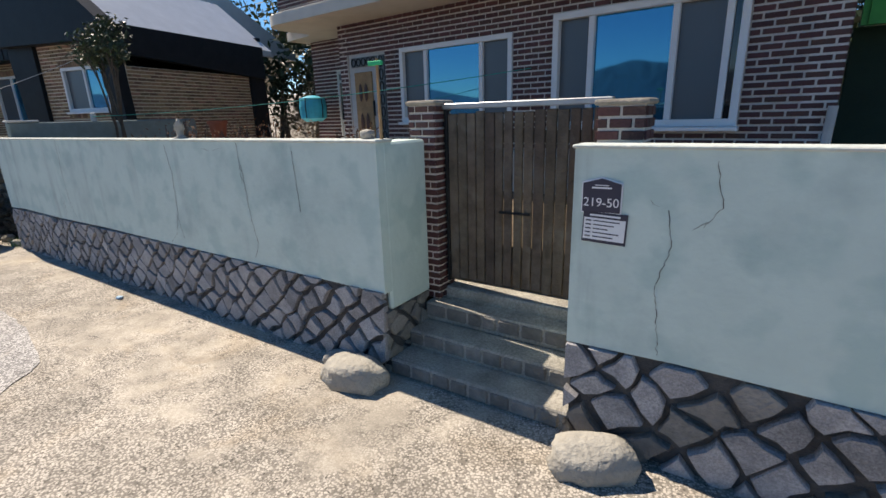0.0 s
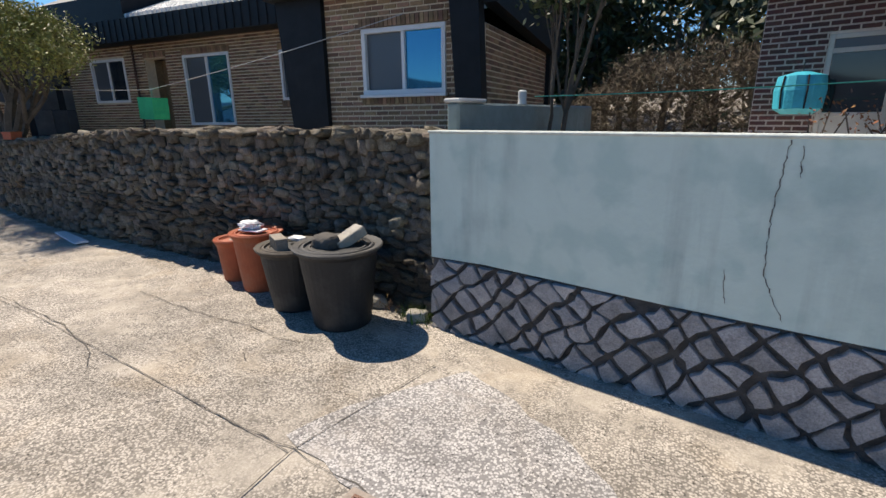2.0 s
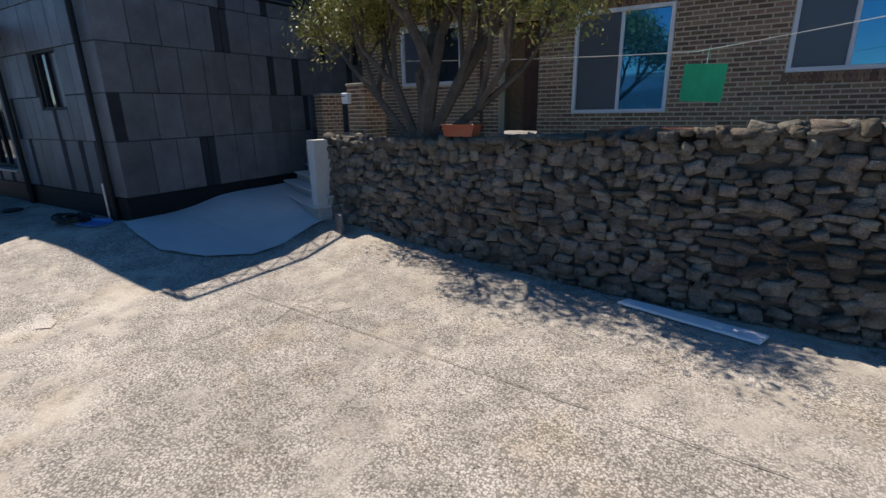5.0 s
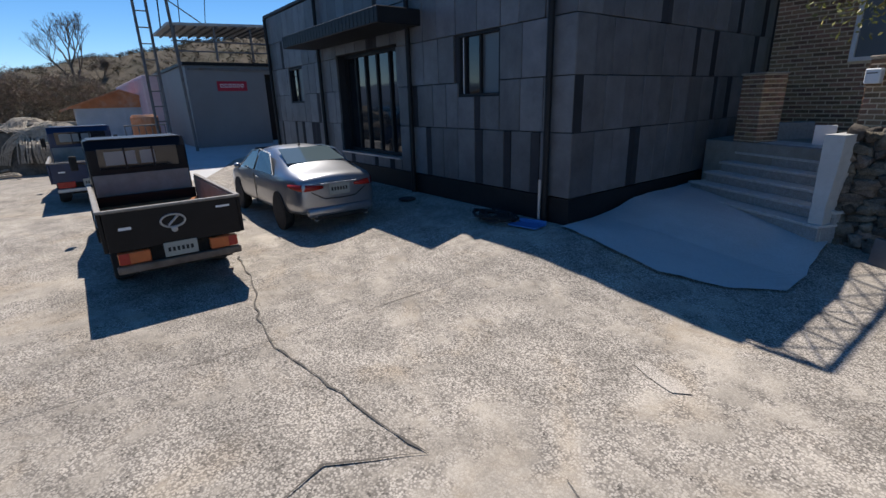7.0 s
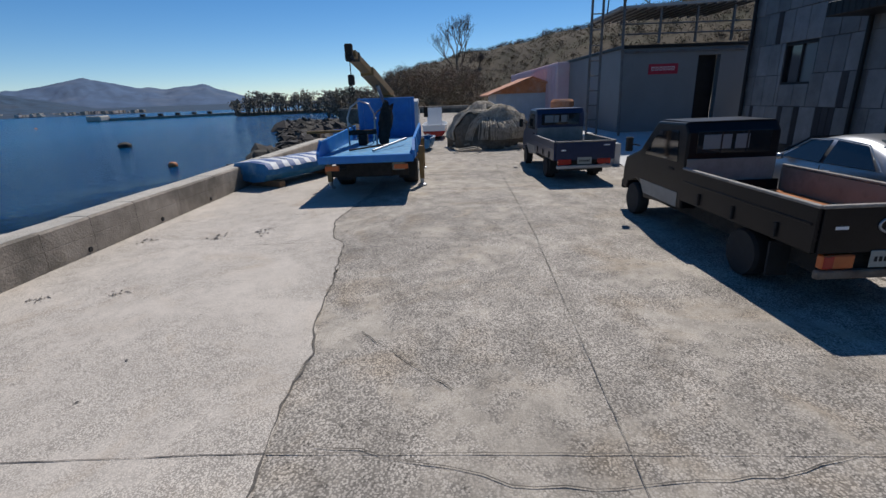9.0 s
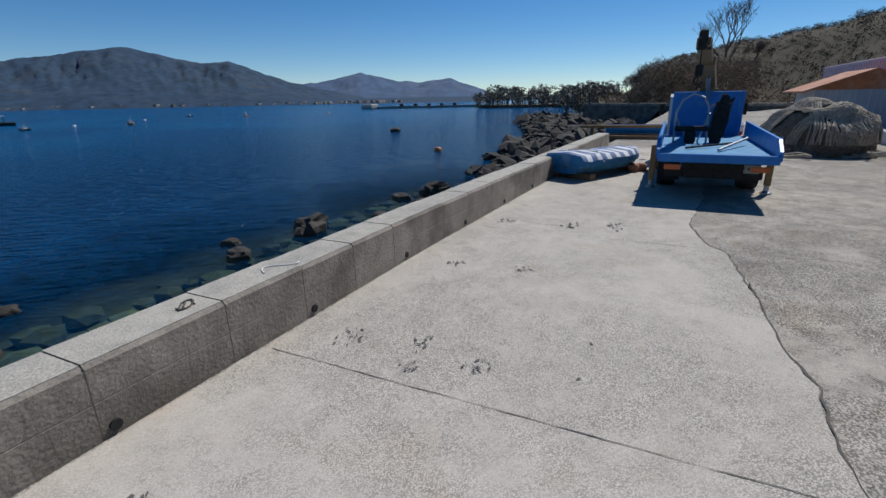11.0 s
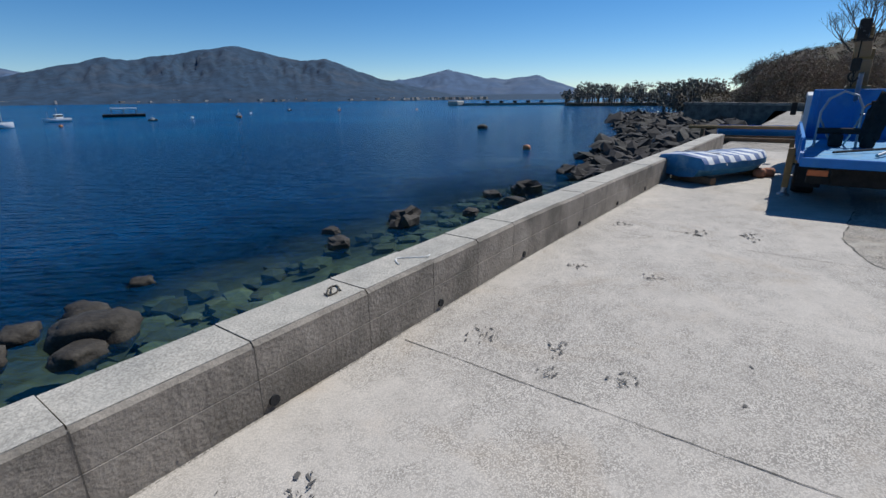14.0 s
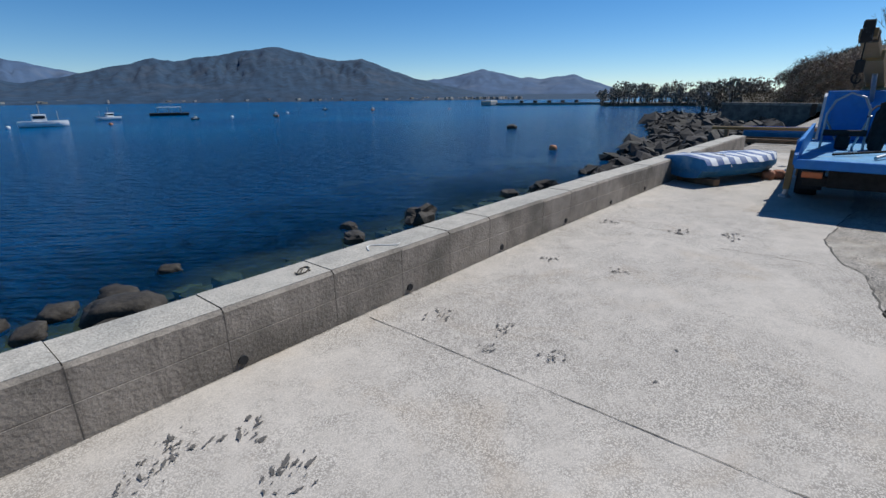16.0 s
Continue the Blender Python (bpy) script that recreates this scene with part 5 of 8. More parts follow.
    part("wing_roof", prism([(3.2, 3.13), (4.5, 3.73), (5.75, 2.73), (5.75, 2.62), (4.5, 3.6), (3.2, 3.0)], 5.05, 8.3), ROOF_METAL, h, "pale seamed wing roof")
    for i in range(8):
        y = 5.2 + i * 0.42
        part("seam", prism([(3.2, 3.17), (4.5, 3.77), (4.5, 3.72), (3.2, 3.12)], y, y + 0.03), ROOF_METAL, h)
    side = new("side_wall")
    side.parent = h
    side.matrix_local = pose(5.74, 5.02, 0, 0, 0, 90)
    brick_wall(side, 0.0, 2.6, zb, 2.2, 0.0, [], 0.152, 0.052, TAN_BRICK, TAN_BRICK_J, GREY_MORTAR)
    part("side_fascia", prism([(4.95, 2.36), (7.9, 2.16), (7.9, 2.75), (4.95, 2.75)], 5.72, 5.86, axis="x"), BLACK_METAL, h)
    part("corner_post", box(5.70, 5.80, 7.55, 7.9, 1.0, 2.4), BLACK_METAL, h)
    part("inner_wall", box(-4.0, 5.5, 8.2, 8.3, 1.0, 3.0), BLACK_METAL, h)


tan_house()


def red_house():
    H = pose(9.40, 5.20, 0, 0, 0, -17)
    h = thing("red_brick_house", H, "two-storey dark red brick house with white-framed blue windows", "house")
    z0 = 0.6
    holes = [(0.0, 0.64, 1.0, 2.11), (0.88, 2.35, 1.30, 2.11), (2.78, 4.30, 1.22, 2.20)]
    brick_wall(h, -0.15, 4.88, z0, 2.47, 0.0, holes, 0.146, 0.052, RED_BRICK, RED_BRICK_J, PALE_MORTAR, (2.2, 4.9, 1.2, 2.1), 0.2)
    small = new("recessed_wall")
    small.parent = h
    small.matrix_local = pose(0, 0.62, 0)
    brick_wall(small, -1.48, -0.15, z0, 2.50, 0.0, [(-0.95, -0.45, 1.0, 2.02)], 0.146, 0.052, RED_BRICK, RED_BRICK_J, PALE_MORTAR)
    ret = new("return_wall")
    ret.parent = h
    ret.matrix_local = pose(-0.15, 0.62, 0, 0, 0, -90)
    brick_wall(ret, 0.0, 0.62, z0, 2.47, 0.0, [], 0.146, 0.052, RED_BRICK, RED_BRICK_J, PALE_MORTAR, None, 0.15)
    end = new("end_wall")
    end.parent = h
    end.matrix_local = pose(4.88, 0.0, 0, 0, 0, 90)
    brick_wall(end, 0.0, 2.6, z0, 2.47, 0.0, [], 0.146, 0.052, RED_BRICK, RED_BRICK_J, PALE_MORTAR)
    part("core", box(-1.3, 4.6, 0.75, 3.2, z0, 4.2), BLACK_METAL, h)
    window(h, 0.88, 2.35, 1.30, 2.11, 0.03, WHITE_PVC, [GLASS_GREY, GLASS_BLUE, GLASS_GREY], 0.05, 0.09, (1.25, 1.98), WHITE_PVC)
    window(h, 2.78, 4.30, 1.22, 2.20, 0.02, WHITE_PVC, [GLASS_GREY, GLASS_BLUE, GLASS_GREY, GLASS_DARK], 0.055, 0.12, (3.13, 3.80, 4.17), WHITE_PVC)
    d = new("front_door")
    d.parent = h
    part("frame", prism([(0.0, 1.0), (0.64, 1.0), (0.64, 2.11), (0.0, 2.11)], 0.02, 0.10), GREY_PAINT, d)
    part("leaf", box(0.10, 0.40, 0.0, 0.03, 1.0, 1.90, 0.004), DOOR_WOOD, d, "honey-brown carved wooden door leaf")
    for x in (0.205, 0.30):
        part("carved_panel", lathe([(0.028, 0), (0.034, 0.008), (0.020, 0.012)], 14), DARK_WOOD, d).matrix_local = pose(x, -0.002, 1.66, 90, 0, 0) @ Matrix.Diagonal((0.9, 3.2, 1, 1))
        part("carved_panel", lathe([(0.028, 0), (0.034, 0.008), (0.020, 0.012)], 14), DARK_WOOD, d).matrix_local = pose(x, -0.002, 1.28, 90, 0, 0) @ Matrix.Diagonal((0.9, 4.0, 1, 1))
    part("side_light", box(0.53, 0.62, 0.0, 0.025, 1.05, 2.07, 0.003), GLASS_GREY, d, "ornate frosted side light")
    part("fan_light", box(0.06, 0.50, 0.0, 0.025, 1.96, 2.07, 0.003), GLASS_GREY, d, "ornate frosted fan light")
    for k in range(7):
        part("scroll", rope([(0.575 + 0.03 * math.cos(a), -0.006, 1.13 + 0.145 * k + 0.062 * math.sin(a)) for a in [i * 0.5 for i in range(14)]], 0.007, 5), BLACK_METAL, d, "black iron scroll")
    for k in range(5):
        part("scroll", rope([(0.11 + 0.085 * k + 0.036 * math.cos(a), -0.006, 2.015 + 0.042 * math.sin(a)) for a in [i * 0.5 for i in range(14)]], 0.007, 5), BLACK_METAL, d, "black iron scroll")
    part("handle", box(0.425, 0.445, -0.03, 0.0, 1.38, 1.56, 0.006), BLACK_METAL, d, "black door handle")
    s = new("side_door")
    s.parent = h
    s.matrix_local = pose(0, 0.62, 0)
    for a, b, c, e in ((-0.95, -0.91, 1.0, 2.02), (-0.49, -0.45, 1.0, 2.02), (-0.91, -0.49, 1.86, 1.90), (-0.91, -0.49, 1.98, 2.02), (-0.91, -0.49, 1.0, 1.06), (-0.91, -0.49, 1.30, 1.34)):
        part("frame", box(a, b, 0.0, 0.05, c, e, 0.003), GREY_PAINT, s)
    part("pane", box(-0.91, -0.49, 0.02, 0.03, 1.34, 1.86), GLASS_DARK, s)
    part("pane", box(-0.91, -0.49, 0.02, 0.03, 1.90, 1.98), GLASS_GREY, s)
    part("panel", box(-0.91, -0.49, 0.015, 0.03, 1.06, 1.30), GREY_PAINT, s)
    # balcony slab with a rounded outer corner
    outline = [(-1.9, 0.62)]
    for i in range(9):
        t = math.pi + math.pi / 2 * i / 8
        outline.append((-0.6 + 0.30 * math.cos(t) - 0.0, -0.28 + 0.30 * math.sin(t)))
    outline = [(-1.6, 0.65), (-1.6, 0.30), (-0.9, 0.18)] + outline[1:] + [(5.1, -0.58), (5.1, 0.9), (-1.6, 0.9)]
    part("balcony_slab", prism(outline, 2.47, 2.585, axis="z"), CREAM, h, "cream concrete balcony slab with rounded corner")
    inner = [(x * 0.985, y * 0.93 + 0.03) for x, y in outline]
    part("balcony_edge", prism(inner, 2.585, 2.625, axis="z"), CREAM, h)
    up = new("upper_wall")
    up.parent = h
    up.matrix_local = pose(0, 0.12, 0)
    brick_wall(up, -1.5, 4.88, 2.60, 3.1, 0.0, [], 0.146, 0.052, RED_BRICK, RED_BRICK_J, PALE_MORTAR)
    part("threshold", box(-1.6, 5.0, -0.25, 0.8, 0.4, 1.0, 0.01), CREAM, h)
    part("downpipe", tube((4.84, -0.05, 0.7), (4.86, -0.05, 1.35), 0.03, 8), GREY_PAINT, h, "short white pipe at the corner")


red_house()


# ---- vehicles ----
def wheel(parent, x, y, r, w, name="wheel"):
    """Tyre and rim on an axle along y."""
    k = new(name)
    k.parent = parent
    k.empty_display_size = 0.05
    k.matrix_local = pose(x, y, r, 90, 0, 0)
    part("tyre", lathe([(r * 0.60, -w / 2), (r * 0.93, -w / 2), (r, -w * 0.3), (r, w * 0.3), (r * 0.93, w / 2), (r * 0.60, w / 2)], 24), RUBBER, k, smooth=False)
    part("rim", lathe([(r * 0.62, -w * 0.40), (r * 0.50, -w * 0.36), (r * 0.22, -w * 0.30), (r * 0.22, w * 0.30), (r * 0.50, w * 0.36), (r * 0.62, w * 0.40)], 20), STEEL, k)
    return k


LAMP_RED = mat("red_lamp", (0.35, 0.02, 0.015), 0.1, 8, 0.25, 0.0)
LAMP_ORANGE = mat("orange_lamp", (0.50, 0.12, 0.03), 0.15, 8, 0.3, 0.0)
LAMP_CLEAR = mat("clear_lamp", (0.6, 0.6, 0.6), 0.1, 8, 0.2, 0.0)
PLATE = mat("pale_licence_plate", (0.32, 0.33, 0.30), 0.1, 15, 0.5, 0.0)
CHASSIS = mat("dirty_chassis", (0.025, 0.023, 0.021), 0.4, 15, 0.9, 0.4)
RUST = mat("rusty_bed", (0.36, 0.13, 0.045), 0.4, 9, 0.9, 0.5, 40, stain=(0.16, 0.075, 0.04), stain_scale=4)


# Pale tint stands for daylight seen through the cab, which is solid.
PALE_PANE = glass_mat("daylit_cab_pane", (0.20, 0.23, 0.25), 0.15)


def licence(parent, m, digits=""):
    p = part("licence_plate", box(-0.115, 0.115, -0.004, 0.004, -0.055, 0.055, 0.003), PLATE, parent)
    p.matrix_local = m
    if digits:
        lettering(digits, 0.075, pose(0.0, -0.0055, 0, 90, 0, 0), RUBBER, p, "digits")
    else:
        for i in range(6):
            part("digit", box(-0.09 + i * 0.031, -0.072 + i * 0.031, -0.006, -0.004, -0.016, 0.016), RUBBER, p)
    return p


def small_truck(m, paint, lower, bed_floor, label, L, bed, W, top, gate_top, floor, rw, fw, r=0.185, logo=True):
    """A cab-over pickup; local x runs forward from the tailgate, y to its left."""
    t = thing("pickup_truck", m, label, "truck")
    h = W / 2
    part("chassis", box(0.05, L - 0.1, -h * 0.62, h * 0.62, 0.20, floor - 0.04, 0.01), CHASSIS, t)
    part("bed_floor", box(0.02, bed, -h + 0.02, h - 0.02, floor - 0.04, floor, 0.004), bed_floor, t, "rust-stained cargo bed floor")
    for s, nm in ((1, "side_gate"), (-1, "side_gate")):
        g = part(nm, box(0.0, bed, s * h - 0.014, s * h + 0.014, floor - 0.07, gate_top, 0.005), paint, t)
        part("top_rail", box(-0.005, bed, s * h - 0.018, s * h + 0.018, gate_top - 0.008, gate_top + 0.012, 0.004), mat("worn_gate_rail", (0.22, 0.20, 0.18), 0.3, 15, 0.6, 0.2) if "worn_gate_rail" not in bpy.data.materials else bpy.data.materials["worn_gate_rail"], g)
        for i in range(3):
            x = bed * (0.2 + 0.3 * i)
            part("latch", box(x - 0.014, x + 0.014, s * (h + 0.022) - 0.008, s * (h + 0.022) + 0.008, floor - 0.05, floor + 0.05, 0.003), CHASSIS, g)
        part("rib", box(0.03, bed - 0.03, s * (h + 0.017) - 0.004, s * (h + 0.017) + 0.004, (floor + gate_top) / 2 - 0.008, (floor + gate_top) / 2 + 0.008, 0.002), paint, g)
    tg = part("tailgate", box(-0.016, 0.016, -h + 0.016, h - 0.016, floor - 0.07, gate_top, 0.005), paint, t)
    part("top_rail", box(-0.020, 0.020, -h, h, gate_top - 0.008, gate_top + 0.012, 0.004), bpy.data.materials["worn_gate_rail"], tg)
    if logo:
        bd = part("badge", rope([(-0.020, 0.02 + 0.082 * math.cos(a), gate_top - 0.12 + 0.048 * math.sin(a)) for a in [i * math.pi / 12 for i in range(25)]], 0.008, 6), STEEL, tg, "oval chrome badge")
        part("badge_bar", rope([(-0.020, 0.055, gate_top - 0.152), (-0.020, 0.02, gate_top - 0.120), (-0.020, -0.015, gate_top - 0.088)], 0.009, 6), STEEL, bd)
        part("lock", lathe([(0.022, 0), (0.022, 0.012), (0.016, 0.016)], 14), STEEL, tg, "round chrome tailgate lock").matrix_local = pose(-0.017, 0.02, gate_top - 0.185, 0, -90, 0)
    bm = bmesh.new()
    box(-0.02, -0.017, h * 0.75 - 0.06, h * 0.75 + 0.02, gate_top - 0.14, gate_top - 0.12, bm=bm), box(-0.02, -0.017, -h * 0.75 - 0.04, -h * 0.75 + 0.06, gate_top - 0.07, gate_top - 0.055, bm=bm)
    part("lettering", bm, PLATE_WHITE, tg)
    part("headboard", box(bed, bed + 0.02, -h * 0.95, h * 0.95, floor - 0.05, floor + 0.10, 0.004), paint, t)
    liner = bpy.data.materials.get("worn_bed_liner") or mat("worn_bed_liner", (0.24, 0.215, 0.185), 0.25, 8, 0.7, 0.2, 30, stain=(0.13, 0.10, 0.08), stain_scale=4)
    for s in (1, -1):
        part("bed_liner", box(0.02, bed - 0.01, s * (h - 0.020) - 0.004, s * (h - 0.020) + 0.004, floor, gate_top - 0.012), liner, t, "worn bare metal inside of the gate")
    part("bumper", box(-0.03, 0.02, -h * 0.92, h * 0.92, 0.235, 0.290, 0.008), mat("rusty_bumper", (0.16, 0.12, 0.09), 0.4, 12, 0.8, 0.4, stain=(0.24, 0.19, 0.15), stain_scale=5) if logo else STEEL, t, "dented rusty rear bumper bar" if logo else "steel rear bumper bar")
    for s in (1, -1):
        lm = part("tail_lamp", box(-0.025, 0.03, s * h * 0.66 - h * 0.22, s * h * 0.66 + h * 0.22, 0.30, 0.39, 0.008), LAMP_ORANGE if logo else LAMP_RED, t, "faded orange tail lamp" if logo else "")
        part("lens", box(-0.028, -0.024, s * h * 0.80 - h * 0.07, s * h * 0.80 + h * 0.07, 0.305, 0.385, 0.002), LAMP_RED, lm)
        part("mud_flap", box(rw - r - 0.12, rw - r - 0.10, s * h * 0.78 - 0.08, s * h * 0.78 + 0.08, 0.10, 0.36, 0.003), RUBBER, t)
        wheel(t, rw, s * (h - 0.09), r, 0.14)
        wheel(t, fw, s * (h - 0.08), r, 0.13)
    licence(t, pose(-0.022, 0.0, 0.36, 0, 0, -90))
    # cab
    c0 = bed + 0.06
    prof = [(c0, 0.30), (c0, top - 0.09), (c0 + 0.07, top), (c0 + 0.62, top - 0.01), (c0 + 1.00, top - 0.34), (L - 0.06, top - 0.46), (L, 0.50), (L, 0.28), (fw + r + 0.06, 0.26), (fw + r + 0.02, 0.36), (fw, 0.42), (fw - r - 0.02, 0.36), (fw - r - 0.05, 0.24)]
    cab = bmesh.new()
    prism(prof, -h * 0.93, h * 0.93, cab)
    es = [e for e in cab.edges if abs(e.verts[0].co.y - e.verts[1].co.y) < 1e-5]
    bmesh.ops.bevel(cab, geom=es, offset=0.022, segments=2, affect="EDGES", profile=0.6)
    cb = part("cab", cab, paint, t)
    part("roof_panel", box(c0 + 0.06, c0 + 0.60, -h * 0.86, h * 0.86, top - 0.004, top + 0.008, 0.004), paint, cb)
    part("back_panel", box(c0 - 0.006, c0 + 0.002, -h * 0.90, h * 0.90, 0.42, top - 0.33, 0.002), lower, cb, "silver lower cab back")
    rw_ = part("rear_window", box(c0 - 0.008, c0 + 0.004, -h * 0.74, h * 0.74, top - 0.28, top - 0.08, 0.003), GLASS_DARK, cb)
    # pale panes paint in the daylight seen through the window
    part("pane", box(c0 - 0.0105, c0 - 0.0085, h * 0.06, h * 0.62, top - 0.24, top - 0.11, 0.001), PALE_PANE, rw_), part("pane", box(c0 - 0.0105, c0 - 0.0085, -h * 0.30, -h * 0.02, top - 0.24, top - 0.11, 0.001), PALE_PANE, rw_)
    for yy in (-0.26, 0.26):
        part("window_bar", box(c0 - 0.012, c0 - 0.006, yy * h * 2 * 0.5 - 0.008, yy * h * 2 * 0.5 + 0.008, top - 0.28, top - 0.08), CHASSIS, cb)
    for s in (1, -1):
        y = s * (h * 0.93 + 0.002)
        part("side_window", prism([(c0 + 0.14, top - 0.37), (c0 + 0.17, top - 0.08), (c0 + 0.55, top - 0.09), (c0 + 0.86, top - 0.37)], y - 0.004, y + 0.004), GLASS_DARK, cb)
        part("lower_door", prism([(c0 + 0.08, 0.30), (c0 + 0.08, 0.44), (c0 + 0.95, 0.44), (fw - r - 0.06, 0.30)], y - 0.003, y + 0.003), lower, cb, "silver lower door band")
        part("door_handle", box(c0 + 0.20, c0 + 0.30, y - 0.008, y + 0.008, top - 0.46, top - 0.435, 0.003), CHASSIS, cb)
        mr = part("mirror", box(L - 0.42, L - 0.36, s * (h + 0.08) - 0.035, s * (h + 0.08) + 0.035, top - 0.36, top - 0.20, 0.01), CHASSIS, cb)
        part("mirror_arm", tube((L - 0.38, s * h * 0.9, top - 0.30), (L - 0.38, s * (h + 0.06), top - 0.28), 0.008, 6), CHASSIS, mr)
        part("head_lamp", box(L - 0.01, L + 0.012, s * h * 0.62 - 0.11, s * h * 0.62 + 0.11, 0.46, 0.56, 0.008), LAMP_CLEAR, cb)
    part("windscreen", prism([(c0 + 0.66, top - 0.045), (c0 + 0.97, top - 0.315), (c0 + 0.985, top - 0.305), (c0 + 0.675, top - 0.035)], -h * 0.82, h * 0.82), GLASS_DARK, cb)
    part("front_bumper", box(L - 0.02, L + 0.04, -h * 0.93, h * 0.93, 0.24, 0.36, 0.015), CHASSIS, t)
    return t


BLACK_PAINT = mat("faded_black_paint", (0.007, 0.0075, 0.010), 0.25, 7, 0.35, 0.05, spec=0.2)
SILVER_BAND = mat("dull_silver_paint", (0.26, 0.25, 0.23), 0.2, 7, 0.5, 0.1)
NAVY_PAINT = mat("navy_blue_paint", (0.012, 0.024, 0.068), 0.2, 7, 0.35, 0.05, coat=0.15)
small_truck(pose(-5.56, -0.275, 0.0, 0, 0, 180), BLACK_PAINT, SILVER_BAND, RUST, "old black pickup truck with rusty open cargo bed", 3.12, 1.62, 0.93, 1.10, 0.695, 0.47, 0.70, 2.75)
small_truck(pose(-10.42, -0.66, 0.0, 0, 0, 180), NAVY_PAINT, SILVER_BAND, CHASSIS, "navy blue pickup truck parked beside the fishing nets", 2.95, 1.50, 0.96, 1.12, 0.66, 0.44, 0.72, 2.55, 0.18, False)


def sedan():
    c = thing("sedan_car", pose(-6.34, 1.44, ground_z(-7.0, 1.4) - 0.015, 0, 0, 180) @ Matrix.Diagonal((1.07, 1.07, 1.20, 1)), "silver-grey four-door saloon car parked by the tiled building", "car")
    paint = mat("silver_car_paint", (0.30, 0.31, 0.335), 0.06, 5, 0.30, 0.0, metal=0.7, coat=0.6)
    S = [  # x, half width, sill z, shoulder z, roof half width, roof z
        (0.00, 0.36, 0.20, 0.43, 0.30, 0.475), (0.05, 0.43, 0.15, 0.47, 0.36, 0.525), (0.30, 0.465, 0.13, 0.485, 0.39, 0.545), (0.52, 0.475, 0.12, 0.49, 0.37, 0.60),
        (0.90, 0.48, 0.12, 0.49, 0.33, 0.715), (1.25, 0.48, 0.12, 0.485, 0.325, 0.735), (1.60, 0.48, 0.12, 0.475, 0.34, 0.69), (1.95, 0.475, 0.12, 0.46, 0.40, 0.51), (2.30, 0.46, 0.13, 0.43, 0.38, 0.465), (2.56, 0.41, 0.15, 0.38, 0.33, 0.41), (2.66, 0.33, 0.18, 0.32, 0.26, 0.345)]
    def ring(bm, s, grow=0.0):
        x, w, zs, zb, rw, zr = s
        half = [(w * 0.80, zs), (w, zs + 0.06), (w * 1.0, (zs + zb) / 2), (w * 0.97, zb), (rw * 1.06, zb + (zr - zb) * 0.72), (rw * 0.80, zr - 0.006), (rw * 0.35, zr + 0.006)]
        pts = half + [(-y, z) for y, z in half[::-1]]
        return [bm.verts.new((x, y * (1 + grow), z + grow * 0.4)) for y, z in pts]
    bm = bmesh.new()
    rings = [ring(bm, s) for s in S]
    for a, b in zip(rings, rings[1:]):
        for i in range(len(a)):
            j = (i + 1) % len(a)
            bm.faces.new((a[i], b[i], b[j], a[j]))
    bm.faces.new(rings[0]), bm.faces.new(rings[-1][::-1])
    bmesh.ops.recalc_face_normals(bm, faces=bm.faces[:])
    body = part("body", bm, paint, c, smooth=True)
    sub = body.modifiers.new("round", "SUBSURF")
    sub.levels = sub.render_levels = 2
    def pane(name, quads, material=GLASS_DARK, lift=0.006):
        bm = bmesh.new()
        vs = [bm.verts.new(q) for q in quads]
        f = bm.faces.new(vs)
        bmesh.ops.recalc_face_normals(bm, faces=bm.faces[:])
        bmesh.ops.solidify(bm, geom=bm.faces[:], thickness=0.006)
        return part(name, bm, material, body)
    # Sky light on the rear glass is put into this pale tint.
    pale = glass_mat("sky_lit_rear_glass", (0.16, 0.22, 0.24), 0.04, 0.35)
    pane("rear_window", [(0.50, -0.33, 0.605), (0.50, 0.33, 0.605), (0.86, 0.285, 0.718), (0.86, -0.285, 0.718)], pale)
    pane("windscreen", [(1.93, -0.37, 0.53), (1.93, 0.37, 0.53), (1.62, 0.31, 0.695), (1.62, -0.31, 0.695)])
    for s in (1, -1):
        pane("side_window", [(0.66, s * 0.462, 0.505), (0.86, s * 0.385, 0.672), (1.20, s * 0.376, 0.692), (1.22, s * 0.470, 0.505)])
        pane("side_window", [(1.26, s * 0.470, 0.503), (1.25, s * 0.376, 0.690), (1.50, s * 0.378, 0.668), (1.80, s * 0.455, 0.500)])
        part("mirror", blob(0.05, 0.035, 0.03, 3, 0.05, 2), paint, c, smooth=True).matrix_local = pose(1.75, s * 0.52, 0.51)
        bm = bmesh.new()
        line = [(0.000, 0.17, 0.410, 0.432), (-0.004, 0.26, 0.400, 0.445), (0.014, 0.345, 0.395, 0.452), (0.045, 0.400, 0.398, 0.455), (0.12, 0.440, 0.412, 0.455), (0.22, 0.462, 0.430, 0.450)]
        low, high = [bm.verts.new((x, s * y, z)) for x, y, z, _ in line], [bm.verts.new((x + 0.006, s * y * 0.985, z)) for x, y, _, z in line]
        for i in range(len(line) - 1):
            bm.faces.new((low[i], low[i + 1], high[i + 1], high[i]))
        bmesh.ops.recalc_face_normals(bm, faces=bm.faces[:])
        bmesh.ops.solidify(bm, geom=bm.faces[:], thickness=0.014)
        part("tail_lamp", bm, LAMP_RED, c, "slim red tail lamp wrapping the corner", True)
        part("window_trim", rope([(0.60, s * 0.468, 0.500), (0.84, s * 0.392, 0.682), (1.22, s * 0.378, 0.703), (1.52, s * 0.380, 0.680), (1.84, s * 0.462, 0.497)], 0.006, 5), STEEL, c, "bright chrome window trim")
        part("exhaust", tube((-0.012, s * 0.28, 0.145), (0.08, s * 0.28, 0.145), 0.026, 12), STEEL, c)
